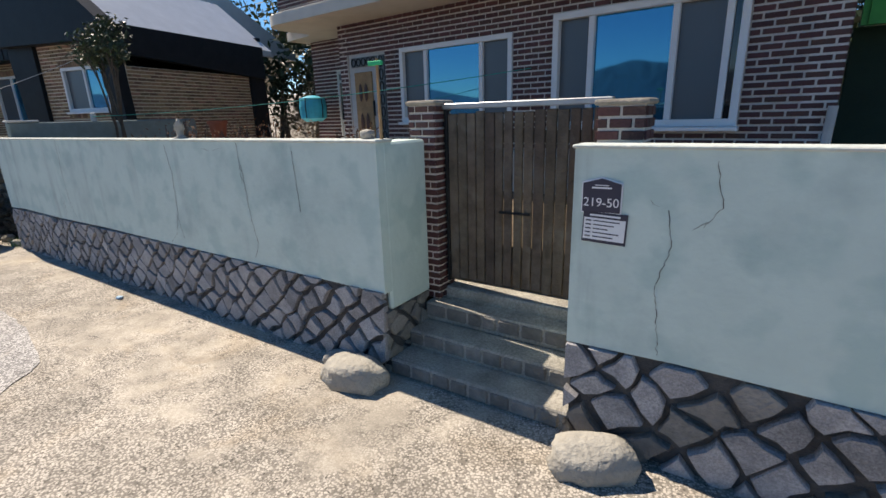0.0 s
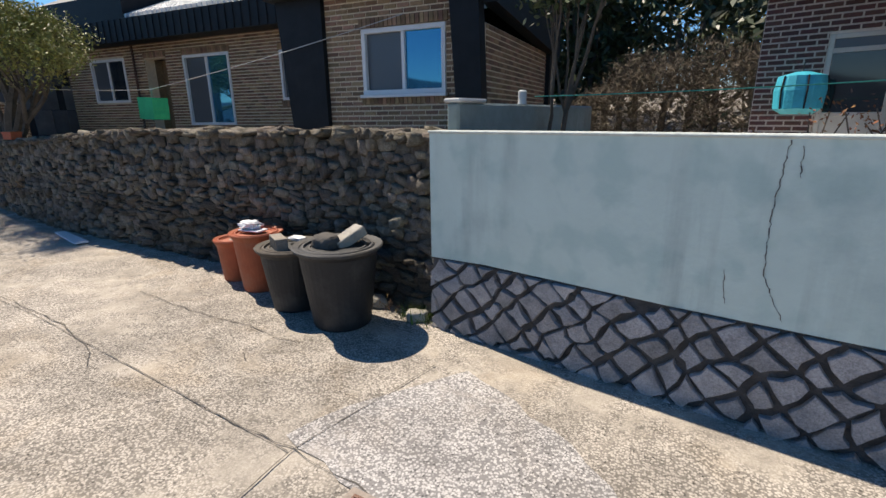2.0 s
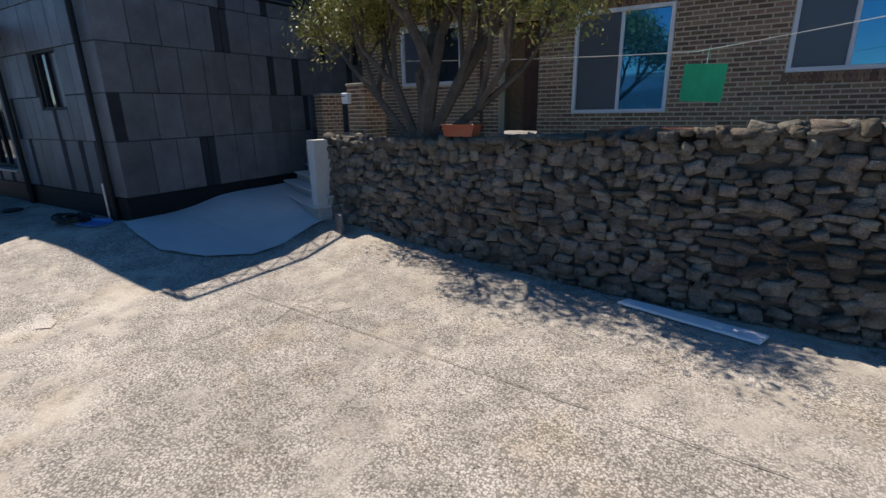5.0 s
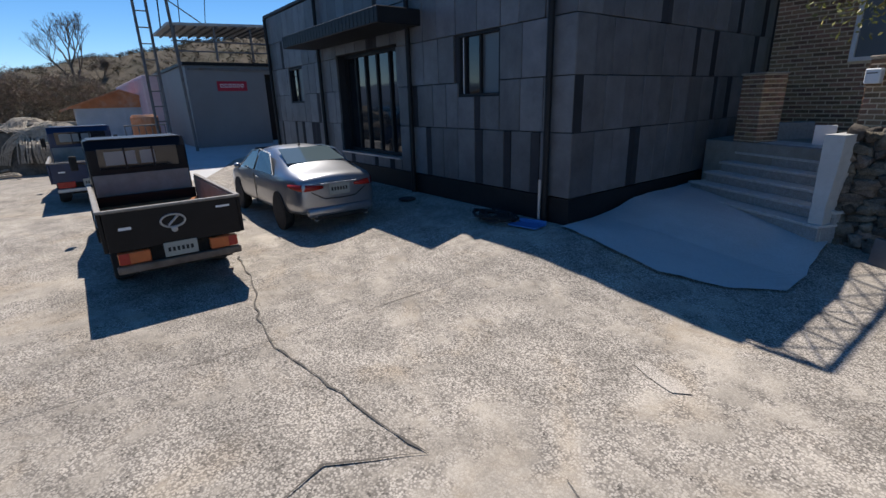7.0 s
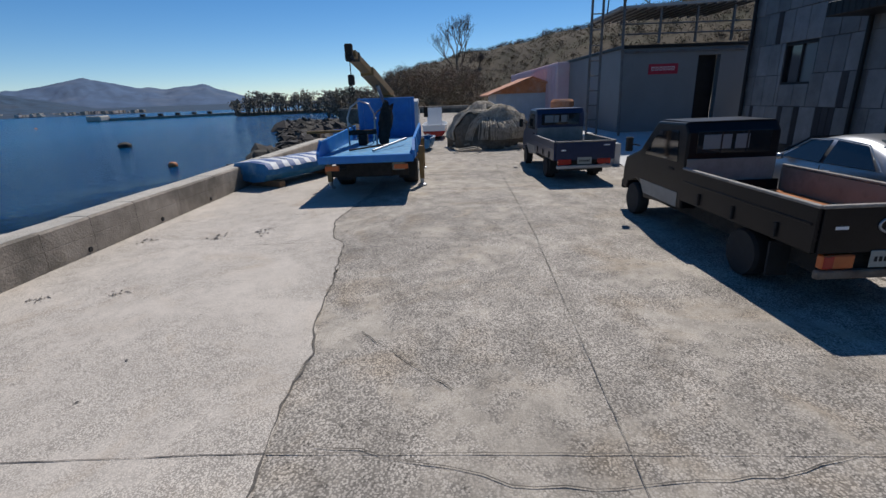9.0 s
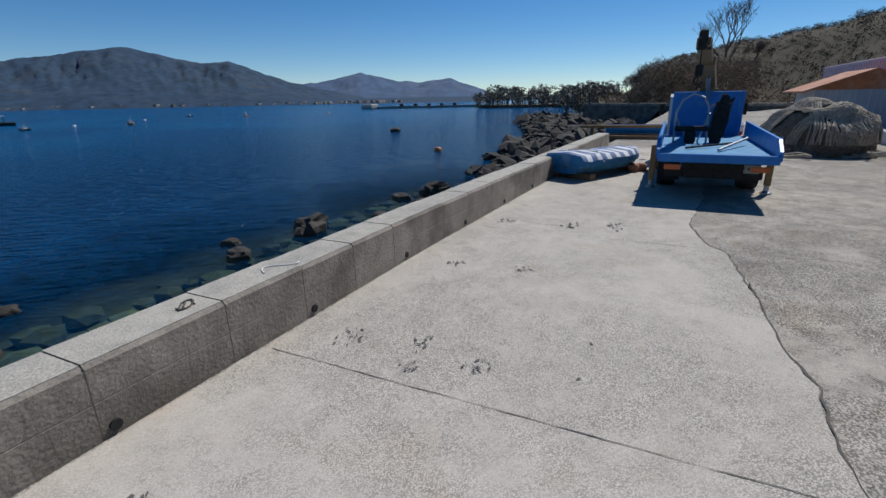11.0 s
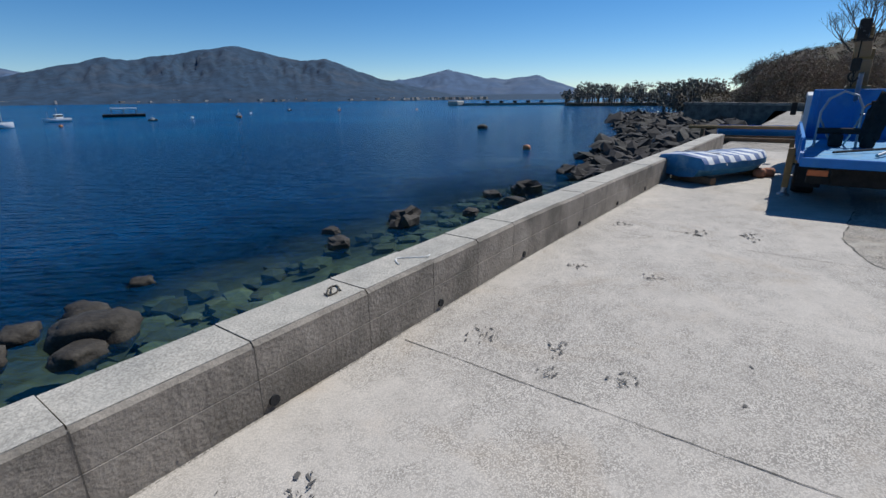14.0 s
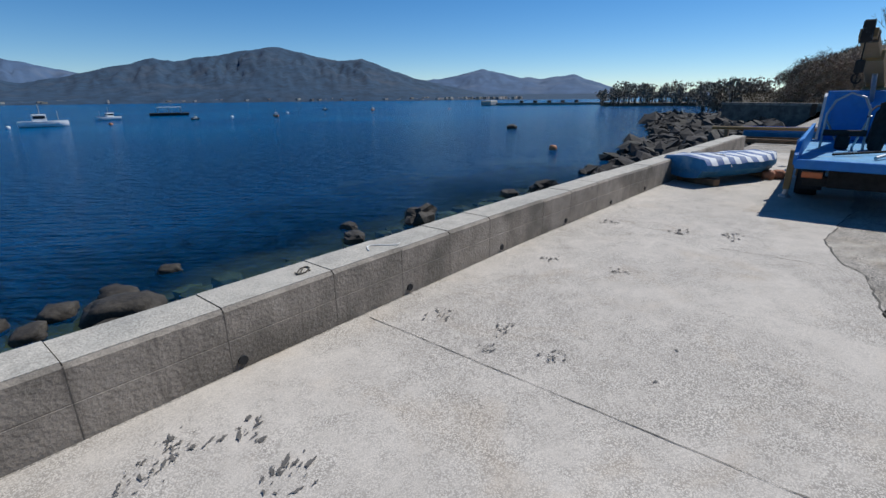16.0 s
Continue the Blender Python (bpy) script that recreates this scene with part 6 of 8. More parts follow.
        for x in (0.52, 2.02):
            wheel(c, x, s * 0.425, 0.165, 0.11)
            bm = bmesh.new()
            bmesh.ops.create_cone(bm, cap_ends=True, segments=24, radius1=0.188, radius2=0.188, depth=0.05, matrix=pose(x, s * 0.452, 0.172, 90, 0, 0))
            part("wheel_arch", bm, CHASSIS, c)
        pane("door_seam", [(1.235, s * 0.484, 0.16), (1.241, s * 0.484, 0.16), (1.241, s * 0.484, 0.48), (1.235, s * 0.484, 0.48)], CHASSIS)
        part("door_handle", box(1.10, 1.18, s * 0.485 - 0.006, s * 0.485 + 0.006, 0.435, 0.45, 0.003), STEEL, c)
    licence(c, pose(-0.006, 0.0, 0.395, 0, 0, -90))
    part("boot_trim", box(-0.014, 0.004, -0.20, 0.20, 0.440, 0.456, 0.004), STEEL, c, "chrome bar over the licence plate")
    part("boot_seam", rope([(0.012, -0.30, 0.385), (-0.010, -0.17, 0.315), (-0.012, 0.0, 0.308), (-0.010, 0.17, 0.315), (0.012, 0.30, 0.385)], 0.004, 5), CHASSIS, c)
    part("diffuser", box(-0.016, 0.05, -0.31, 0.31, 0.125, 0.170, 0.012), CHASSIS, c, "black lower bumper panel")
    part("bumper", box(-0.02, 0.06, -0.36, 0.36, 0.16, 0.24, 0.03, seg=3), paint, c, smooth=True)
    part("aerial", blob(0.03, 0.01, 0.012, 1, 0.05, 1), CHASSIS, c).matrix_local = pose(0.98, 0, 0.735)


sedan()
TRUCK_BLUE = mat("bright_blue_truck_paint", (0.015, 0.17, 0.50), 0.15, 5, 0.4, 0.1, 30, stain=(0.05, 0.24, 0.50), stain_scale=4)
CRANE_YELLOW = mat("dull_crane_yellow", (0.25, 0.155, 0.06), 0.2, 6, 0.55, 0.15, stain=(0.20, 0.13, 0.06), stain_scale=4)


def crane_truck():
    t = thing("crane_truck", pose(-9.72, -4.05, 0, 0, 0, 180), "bright blue crane truck with an open bed and raised yellow boom", "truck")
    h = 0.69
    part("chassis", box(0.25, 5.3, -0.35, 0.35, 0.30, 0.52, 0.01), CHASSIS, t)
    part("bed_floor", box(0.0, 3.55, -h, h, 0.56, 0.63, 0.006), mat("scuffed_blue_floor", (0.06, 0.24, 0.45), 0.3, 6, 0.7, 0.3, 30, stain=(0.17, 0.32, 0.42), stain_scale=5), t, "scuffed pale blue bed floor")
    for s in (1, -1):
        g = part("side_gate", prism([(0.0, 0.58), (3.55, 0.58), (3.55, 0.90), (0.25, 0.84), (0.0, 0.70)], s * h - 0.02, s * h + 0.02), TRUCK_BLUE, t)
        for i in range(6):
            part("stake", box(0.3 + i * 0.6, 0.34 + i * 0.6, s * (h + 0.025) - 0.012, s * (h + 0.025) + 0.012, 0.58, 0.86, 0.003), TRUCK_BLUE, g)
    part("rear_sill", box(-0.03, 0.03, -h, h, 0.54, 0.65, 0.008), TRUCK_BLUE, t)
    hb = part("headboard", box(3.55, 3.61, -h * 0.87, h * 0.87, 0.62, 1.44, 0.015), TRUCK_BLUE, t, "tall blue steel headboard")
    for y in (-0.5, 0.0, 0.5):
        part("rib", box(3.53, 3.55, y - 0.02, y + 0.02, 0.64, 1.42, 0.004), TRUCK_BLUE, hb)
    # cab, mostly behind the headboard
    cab = prism([(4.25, 0.40), (4.25, 1.34), (4.35, 1.40), (5.15, 1.38), (5.45, 0.95), (5.50, 0.40)], -h * 0.95, h * 0.95)
    cb = part("cab", cab, mat("white_cab_paint", (0.55, 0.56, 0.57), 0.1, 5, 0.4, 0.05), t, "white truck cab")
    for s in (1, -1):
        y = s * (h * 0.95 + 0.003)
        part("side_window", prism([(4.45, 0.98), (4.48, 1.30), (5.08, 1.29), (5.28, 0.98)], y - 0.004, y + 0.004), GLASS_DARK, cb)
        part("mirror", box(5.30, 5.36, s * (h + 0.12) - 0.05, s * (h + 0.12) + 0.05, 0.95, 1.2, 0.01), CHASSIS, cb)
        for x in (1.45, 4.75):
            wheel(t, x, s * (h - 0.13), 0.25, 0.20 if x > 2 else 0.26)
        leg = part("outrigger", box(1.00, 1.08, s * (h + 0.08) - 0.04, s * (h + 0.08) + 0.04, 0.12, 0.66, 0.006), CRANE_YELLOW, t, "yellow outrigger leg standing on the ground")
        part("foot", lathe([(0.075, 0.0), (0.075, 0.025), (0.035, 0.05), (0.03, 0.13)], 14), STEEL, leg).matrix_local = pose(1.04, s * (h + 0.08), 0)
        part("outrigger_arm", box(1.01, 1.07, min(s * 0.3, s * (h + 0.08)), max(s * 0.3, s * (h + 0.08)), 0.46, 0.54, 0.004), CRANE_YELLOW, t)
        part("tail_lamp", box(-0.02, 0.03, s * 0.50 - 0.10, s * 0.50 + 0.10, 0.44, 0.51, 0.006), LAMP_ORANGE, t)
        part("mud_flap", box(1.05, 1.07, s * 0.52 - 0.14, s * 0.52 + 0.14, 0.14, 0.45, 0.003), RUBBER, t)
    for i in range(3):
        part("sheave", lathe([(0.05, -0.012), (0.062, -0.012), (0.052, 0.0), (0.062, 0.012), (0.05, 0.012)], 16), STEEL, t).matrix_local = pose(1.20, 0.26 + 0.04 * i, 2.06 + 0.05 * i, 90, 0, 0)
    for k in range(6):
        part("chain_link", rope([(1.2 + 0.012 * math.cos(a) * (k % 2), 0.30 + 0.012 * math.cos(a) * ((k + 1) % 2), 1.63 - 0.032 * k + 0.022 * math.sin(a)) for a in [i * 0.7 for i in range(10)]], 0.005, 5), CHASSIS, t)
    part("boom_band", box(-0.062, 0.062, -0.10, 0.10, -0.05, 0.05, 0.004), CHASSIS, t, "black band on the boom").matrix_local = Matrix.Translation((1.42, 0.27, 2.083)) @ Vector((-1.35, 0.16, 0.29)).to_track_quat("Z", "X").to_matrix().to_4x4()
    for s in (1, -1):
        leg = part("outrigger", box(3.10, 3.18, s * (h + 0.06) - 0.035, s * (h + 0.06) + 0.035, 0.03, 0.62, 0.006), CRANE_YELLOW, t, "yellow outrigger leg standing on the ground")
        part("foot", lathe([(0.07, 0.0), (0.07, 0.02), (0.03, 0.04)], 14), STEEL, leg).matrix_local = pose(3.14, s * (h + 0.06), 0)
        part("bed_panel", box(0.55, 1.15, s * (h + 0.022) - 0.004, s * (h + 0.022) + 0.004, 0.64, 0.80, 0.004), TRUCK_BLUE, t), part("bed_panel", box(1.75, 2.35, s * (h + 0.022) - 0.004, s * (h + 0.022) + 0.004, 0.64, 0.82, 0.004), TRUCK_BLUE, t)
    part("net_sack", blob(0.10, 0.11, 0.34, 4, 0.5, 3, 2.2), CHASSIS, t, "dark bundle of net hanging in the bed").matrix_local = pose(1.95, -0.12, 0.98, 8, 12, 0)
    part("rear_beam", box(0.30, 0.40, -h * 0.85, h * 0.85, 0.30, 0.42, 0.01), CHASSIS, t)
    licence(t, pose(0.29, -0.42, 0.44, 0, 0, -90), "87 4930")
    # crane: column, boom in two sections, block and hook
    part("column", box(3.78, 4.10, -0.17, 0.17, 0.55, 1.50, 0.02), CRANE_YELLOW, t)
    def beam(name, p, q, a, b):
        p, q = Vector(p), Vector(q)
        d = q - p
        bm = box(-a, a, -b, b, -d.length / 2, d.length / 2, 0.008)
        ob = part(name, bm, CRANE_YELLOW, t)
        ob.matrix_local = Matrix.Translation((p + q) / 2) @ d.to_track_quat("Z", "X").to_matrix().to_4x4()
        return ob
    boom = beam("boom", (4.15, -0.02, 1.50), (2.2, 0.17, 1.90), 0.075, 0.12)
    beam("boom_extension", (2.6, 0.13, 1.83), (1.25, 0.29, 2.12), 0.055, 0.092)
    part("ram", tube((3.75, 0.0, 1.15), (2.9, 0.08, 1.68), 0.035, 10), STEEL, t)
    head = part("boom_head", box(1.14, 1.26, 0.24, 0.36, 2.00, 2.26, 0.015), CHASSIS, t, "dark crane boom head")
    part("cable", rope([(1.2, 0.30, 2.02), (1.2, 0.30, 1.80)], 0.008), CHASSIS, t)
    part("hook_block", box(1.16, 1.24, 0.25, 0.35, 1.64, 1.80, 0.015), CHASSIS, t)
    hook = [(1.2, 0.30 + 0.05 * math.sin(a), 1.58 + 0.06 * math.cos(a)) for a in [i * 0.45 for i in range(11)]]
    part("hook", rope(hook, 0.012), CHASSIS, t)
    # line hauler frame standing in the bed
    f = part("hauler_frame", rope([(1.75, 0.52, 0.63), (1.75, 0.52, 1.12), (1.78, 0.45, 1.30), (1.8, 0.30, 1.40), (1.82, 0.14, 1.34), (1.84, 0.06, 1.18), (1.84, 0.04, 0.63)], 0.016, 8), STEEL, t, "steel hoop frame of a line hauler")
    part("roller", tube((1.75, 0.52, 0.86), (1.84, 0.04, 0.86), 0.045, 12), CHASSIS, f)
    part("brace", tube((1.75, 0.52, 1.05), (2.05, 0.30, 0.63), 0.014, 8), STEEL, f), part("brace", tube((1.84, 0.04, 1.1), (2.2, 0.15, 0.63), 0.014, 8), STEEL, f)
    part("motor", box(1.72, 1.92, 0.20, 0.36, 0.64, 0.82, 0.02), CHASSIS, f)
    part("hose", rope([(1.84 + 0.3 * math.sin(a * 0.7), -0.05 - 0.12 * math.sin(a), 1.05 - 0.18 * math.cos(a)) for a in [i * 0.35 for i in range(14)]], 0.012), RUBBER, f)
    part("pole", rope([(0.5, -0.05, 0.66), (1.6, -0.5, 0.74)], 0.02, 8), STEEL, t, "grey pole lying in the bed")
    part("pole", rope([(0.7, 0.35, 0.66), (1.4, -0.3, 0.68)], 0.015, 8), CHASSIS, t)


crane_truck()


# ---- boats on the quay ----
def hull(L, W, H, n=14):
    """An open dinghy hull, bow at +x."""
    bm = bmesh.new()
    rings = []
    for i in range(n):
        u = i / (n - 1)
        k = (1 - max(0, (u - 0.55) / 0.45) ** 2.2) * (0.86 + 0.14 * min(1, u * 4))
        w = W / 2 * max(0.03, k)
        z = H * (0.92 + 0.25 * max(0, u - 0.5) ** 1.5)
        low = 0.10 * H * max(0, u - 0.7) / 0.3
        rings.append([bm.verts.new((-L / 2 + L * u, y, zz)) for y, zz in ((-w, z), (-w * 0.95, z * 0.55), (-w * 0.72, low + 0.10 * H), (0, low), (w * 0.72, low + 0.10 * H), (w * 0.95, z * 0.55), (w, z))])
    for a, b in zip(rings, rings[1:]):
        for i in range(6):
            bm.faces.new((a[i], b[i], b[i + 1], a[i + 1]))
    bm.faces.new(rings[0][::-1])
    bmesh.ops.recalc_face_normals(bm, faces=bm.faces[:])
    bmesh.ops.solidify(bm, geom=bm.faces[:], thickness=0.018)
    return bm


HULL_BLUE = mat("blue_boat_hull", (0.03, 0.17, 0.36), 0.2, 6, 0.5, 0.15, stain=(0.16, 0.30, 0.40), stain_scale=5)


def stripe_mat():
    m = mat("striped_tarpaulin", (0.02, 0.07, 0.22), 0.25, 6, 0.6, 0.4, 14)
    N, L = m.node_tree.nodes, m.node_tree.links
    b = N["Principled BSDF"]
    col = b.inputs["Base Color"].links[0].from_socket
    tc = N.new("ShaderNodeTexCoord")
    w = N.new("ShaderNodeTexWave")
    w.bands_direction = "X"
    w.inputs["Scale"].default_value, w.inputs["Distortion"].default_value, w.inputs["Detail"].default_value = 1.15, 0.35, 1
    L.new(tc.outputs["Object"], w.inputs["Vector"])
    r = N.new("ShaderNodeValToRGB")
    r.color_ramp.elements[0].position, r.color_ramp.elements[1].position = 0.50, 0.56
    L.new(w.outputs["Fac"], r.inputs[0])
    mx = N.new("ShaderNodeMixRGB")
    mx.inputs[2].default_value = (0.55, 0.57, 0.60, 1)
    L.new(r.outputs[0], mx.inputs[0]), L.new(col, mx.inputs[1]), L.new(mx.outputs[0], b.inputs["Base Color"])
    return m


def quay_boats():
    b = thing("dinghy", pose(-12.05, -5.72, 0.10, 0, 0, 152), "small blue dinghy under a blue and white striped tarpaulin", "boat")
    part("hull", hull(2.2, 0.80, 0.24), HULL_BLUE, b)
    bm = bmesh.new()
    rings = []
    for i in range(13):
        u = i / 12
        k = (1 - max(0, (u - 0.55) / 0.45) ** 2.2)
        w = 0.43 * max(0.06, k)
        top = 0.36 + 0.05 * math.sin(u * 9) * 0.3 - 0.06 * max(0, u - 0.75) / 0.25
        rings.append([bm.verts.new((-1.13 + 2.25 * u, y, z + 0.01 * math.sin(i * 2.3 + y * 9))) for y, z in ((-w * 1.03, 0.15), (-w * 1.02, 0.24), (-w * 0.85, top - 0.03), (0, top), (w * 0.85, top - 0.03), (w * 1.02, 0.24), (w * 1.03, 0.15))])
    skirt = bmesh.new()
    copy = [[skirt.verts.new(v.co) for v in ring] for ring in rings]
    for k in range(len(rings) - 1):
        for i in range(6):
            src = rings if i in (1, 2, 3, 4) else copy
            (bm if i in (1, 2, 3, 4) else skirt).faces.new((src[k][i], src[k + 1][i], src[k + 1][i + 1], src[k][i + 1]))
    skirt.faces.new(copy[0])
    for m_ in (bm, skirt):
        bmesh.ops.delete(m_, geom=[v for v in m_.verts if not v.link_faces], context="VERTS")
        bmesh.ops.recalc_face_normals(m_, faces=m_.faces[:])
    part("tarpaulin", bm, stripe_mat(), b, "blue and white striped tarpaulin", True)
    part("tarpaulin_skirt", skirt, HULL_BLUE, b, "deep blue sides of the tarpaulin")
    part("lashing", rope([(-0.6, -0.46, 0.2), (-0.6, -0.3, 0.37), (-0.6, 0.3, 0.37), (-0.6, 0.46, 0.2)], 0.008), PALE_MORTAR, b)
    for x, y in ((-11.25, -6.05), (-12.7, -5.45)):
        tm = thing("timber_block", pose(x, y, 0.0, 0, 0, 62), "rough brown timber block under the dinghy", "timber")
        part("block", box(-0.36, 0.36, -0.07, 0.07, 0, 0.12, 0.012), mat("rough_timber", (0.19, 0.12, 0.07), 0.35, 8, 0.9, 0.5) if "rough_timber" not in bpy.data.materials else bpy.data.materials["rough_timber"], tm)
    for x, y in ((-12.35, -5.18), (-12.50, -5.05)):
        solid("net_float", blob(0.11, 0.10, 0.09, x, 0.12, 2, 2, 0.8), mat("faded_orange_float", (0.38, 0.17, 0.10), 0.3, 12, 0.8, 0.5), pose(x, y, 0.075), "faded orange net float beside the dinghy", "float", "net floats", smooth=True)
    s = thing("skiff", pose(-20.6, -5.4, 0.12, 0, 0, 98), "open bright blue skiff on timbers at the quay's end", "boat")
    part("hull", hull(2.6, 0.95, 0.32), TRUCK_BLUE, s)
    for x in (-0.7, 0.1, 0.8):
        part("thwart", box(x - 0.07, x + 0.07, -0.42, 0.42, 0.22, 0.25, 0.004), DOOR_WOOD, s)
    for x in (-21.4, -19.7):
        tm = thing("timber_beam", pose(x, -5.3, 0.0, 0, 0, 92), "long weathered timber beam under the skiff", "timber")
        part("beam", box(-1.5, 1.5, -0.06, 0.06, 0, 0.12, 0.01), bpy.data.materials["rough_timber"], tm)
    sp = thing("spar", pose(-19.5, -5.4, 0.42, 0, 0, 92), "long ochre wooden spar lying on trestles", "spar")
    part("pole", tube((-2.0, 0, 0), (1.6, 0, 0.03), 0.05, 10), CRANE_YELLOW, sp)
    for x in (-1.6, 1.3):
        part("trestle", box(x - 0.05, x + 0.05, -0.12, 0.12, -0.42, -0.04, 0.01), bpy.data.materials["rough_timber"], sp)
    bo = thing("fishing_boat", pose(-20.9, -3.0, 0.12, 0, 0, 178), "small white and blue fishing boat hauled out on the quay", "boat")
    part("hull", hull(2.8, 0.9, 0.42), WHITE_PVC, bo)
    part("keel_band", hull(2.82, 0.86, 0.20), LAMP_RED, bo, "red underwater hull")
    wh = part("wheelhouse", prism([(-0.7, 0.3), (0.0, 0.3), (0.0, 0.9), (-0.62, 0.95)], -0.26, 0.26), WHITE_PVC, bo)
    part("window", box(-0.5, -0.2, -0.27, -0.262, 0.58, 0.80), GLASS_DARK, wh), part("window", box(0.0, 0.008, -0.2, 0.2, 0.58, 0.80), GLASS_DARK, wh)
    bo2 = thing("dinghy", pose(-16.6, -3.3, 0.06, 0, 0, 172), "little blue and white dinghy beside the nets", "boat")
    part("hull", hull(1.3, 0.5, 0.28), HULL_BLUE, bo2)
    part("rail", rope([(-0.62, -0.22, 0.29), (0.2, -0.25, 0.29), (0.6, 0, 0.31), (0.2, 0.25, 0.29), (-0.62, 0.22, 0.29)], 0.012), WHITE_PVC, bo2)


quay_boats()


def net_pile():
    n = thing("fishing_nets", pose(-16.9, -1.45, 0), "great tangled heap of pale rope and fishing nets", "nets")
    net = mat("pale_netting", (0.42, 0.36, 0.28), 0.35, 14, 0.95, 1.0, 22, stain=(0.22, 0.19, 0.15), stain_scale=3)
    # The core's darker colour stands for shade between the pale strands.
    under = mat("shade_coloured_netting", (0.15, 0.125, 0.095), 0.4, 14, 0.95, 1.0, 22, stain=(0.22, 0.19, 0.15), stain_scale=5)
    bm = bmesh.new()
    r = bmesh.ops.create_icosphere(bm, subdivisions=5, radius=1)
    for v in bm.verts:
        d = v.co.copy()
        k = 1 + 0.16 * noise.noise(d * 2.2) + 0.08 * noise.noise(d * 6)
        v.co = Vector((d.x * 1.05 * k, d.y * 1.12 * k, max(-0.02, (0.12 + abs(d.z) ** 0.75 * 1.0) * k if d.z > 0 else -0.02)))
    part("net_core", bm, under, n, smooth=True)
    rr = random.Random(8)
    for i in range(34):
        # strands thrown over the heap in loose bundles
        a, off, lean, wave = rr.uniform(0, 6.28), rr.uniform(-0.75, 0.75), rr.uniform(-0.3, 0.3), rr.uniform(0, 6.28)
        lo, hi = rr.choice(((-1.5, 1.5), (-1.5, 0.4), (-0.5, 1.5)))
        for j in range(7):
            o = off + (j - 3) * rr.uniform(0.028, 0.05)
            pts = []
            for k in range(15):
                t = lo + (hi - lo) * k / 14
                d = Vector((math.sin(t), o + lean * math.sin(t) + 0.07 * math.sin(3.1 * t + wave) + rr.gauss(0, 0.008), max(0.0, math.cos(t)))).normalized()
                d.rotate(Matrix.Rotation(a, 3, "Z"))
                q = 1.03 + 0.16 * noise.noise(d * 2.2) + 0.02 * rr.random()
                pts.append((d.x * 1.06 * q, d.y * 1.13 * q, 0.03 + (0.10 + max(0, d.z) ** 0.75) * q))
            part("rope", rope(pts, rr.uniform(0.012, 0.021), 5), net, n)
    for i in range(7):
        x0, y0 = rr.uniform(-0.2, 1.1), rr.uniform(-1.2, -0.7) if i % 2 else rr.uniform(0.6, 1.0)
        part("rope", rope([(x0 + 0.5 + 0.25 * math.cos(t * 1.1 + i), y0 + 0.35 * math.sin(t), 0.03 + 0.02 * i + 0.02 * math.sin(3 * t)) for t in [k * 0.5 for k in range(14)]], 0.03, 5), net, n)


net_pile()


# ---- shed, hut and yard beyond the tiled building ----
SHED_WHITE = mat("white_shed_panel", (0.18, 0.19, 0.20), 0.07, 3, 0.6, 0.1, 20, stain=(0.16, 0.16, 0.165), stain_scale=1.5)


DULL_STEEL = mat("weathered_steel", (0.13, 0.135, 0.14), 0.25, 10, 0.75, 0.15, stain=(0.12, 0.085, 0.06), stain_scale=3, spec=0.2)


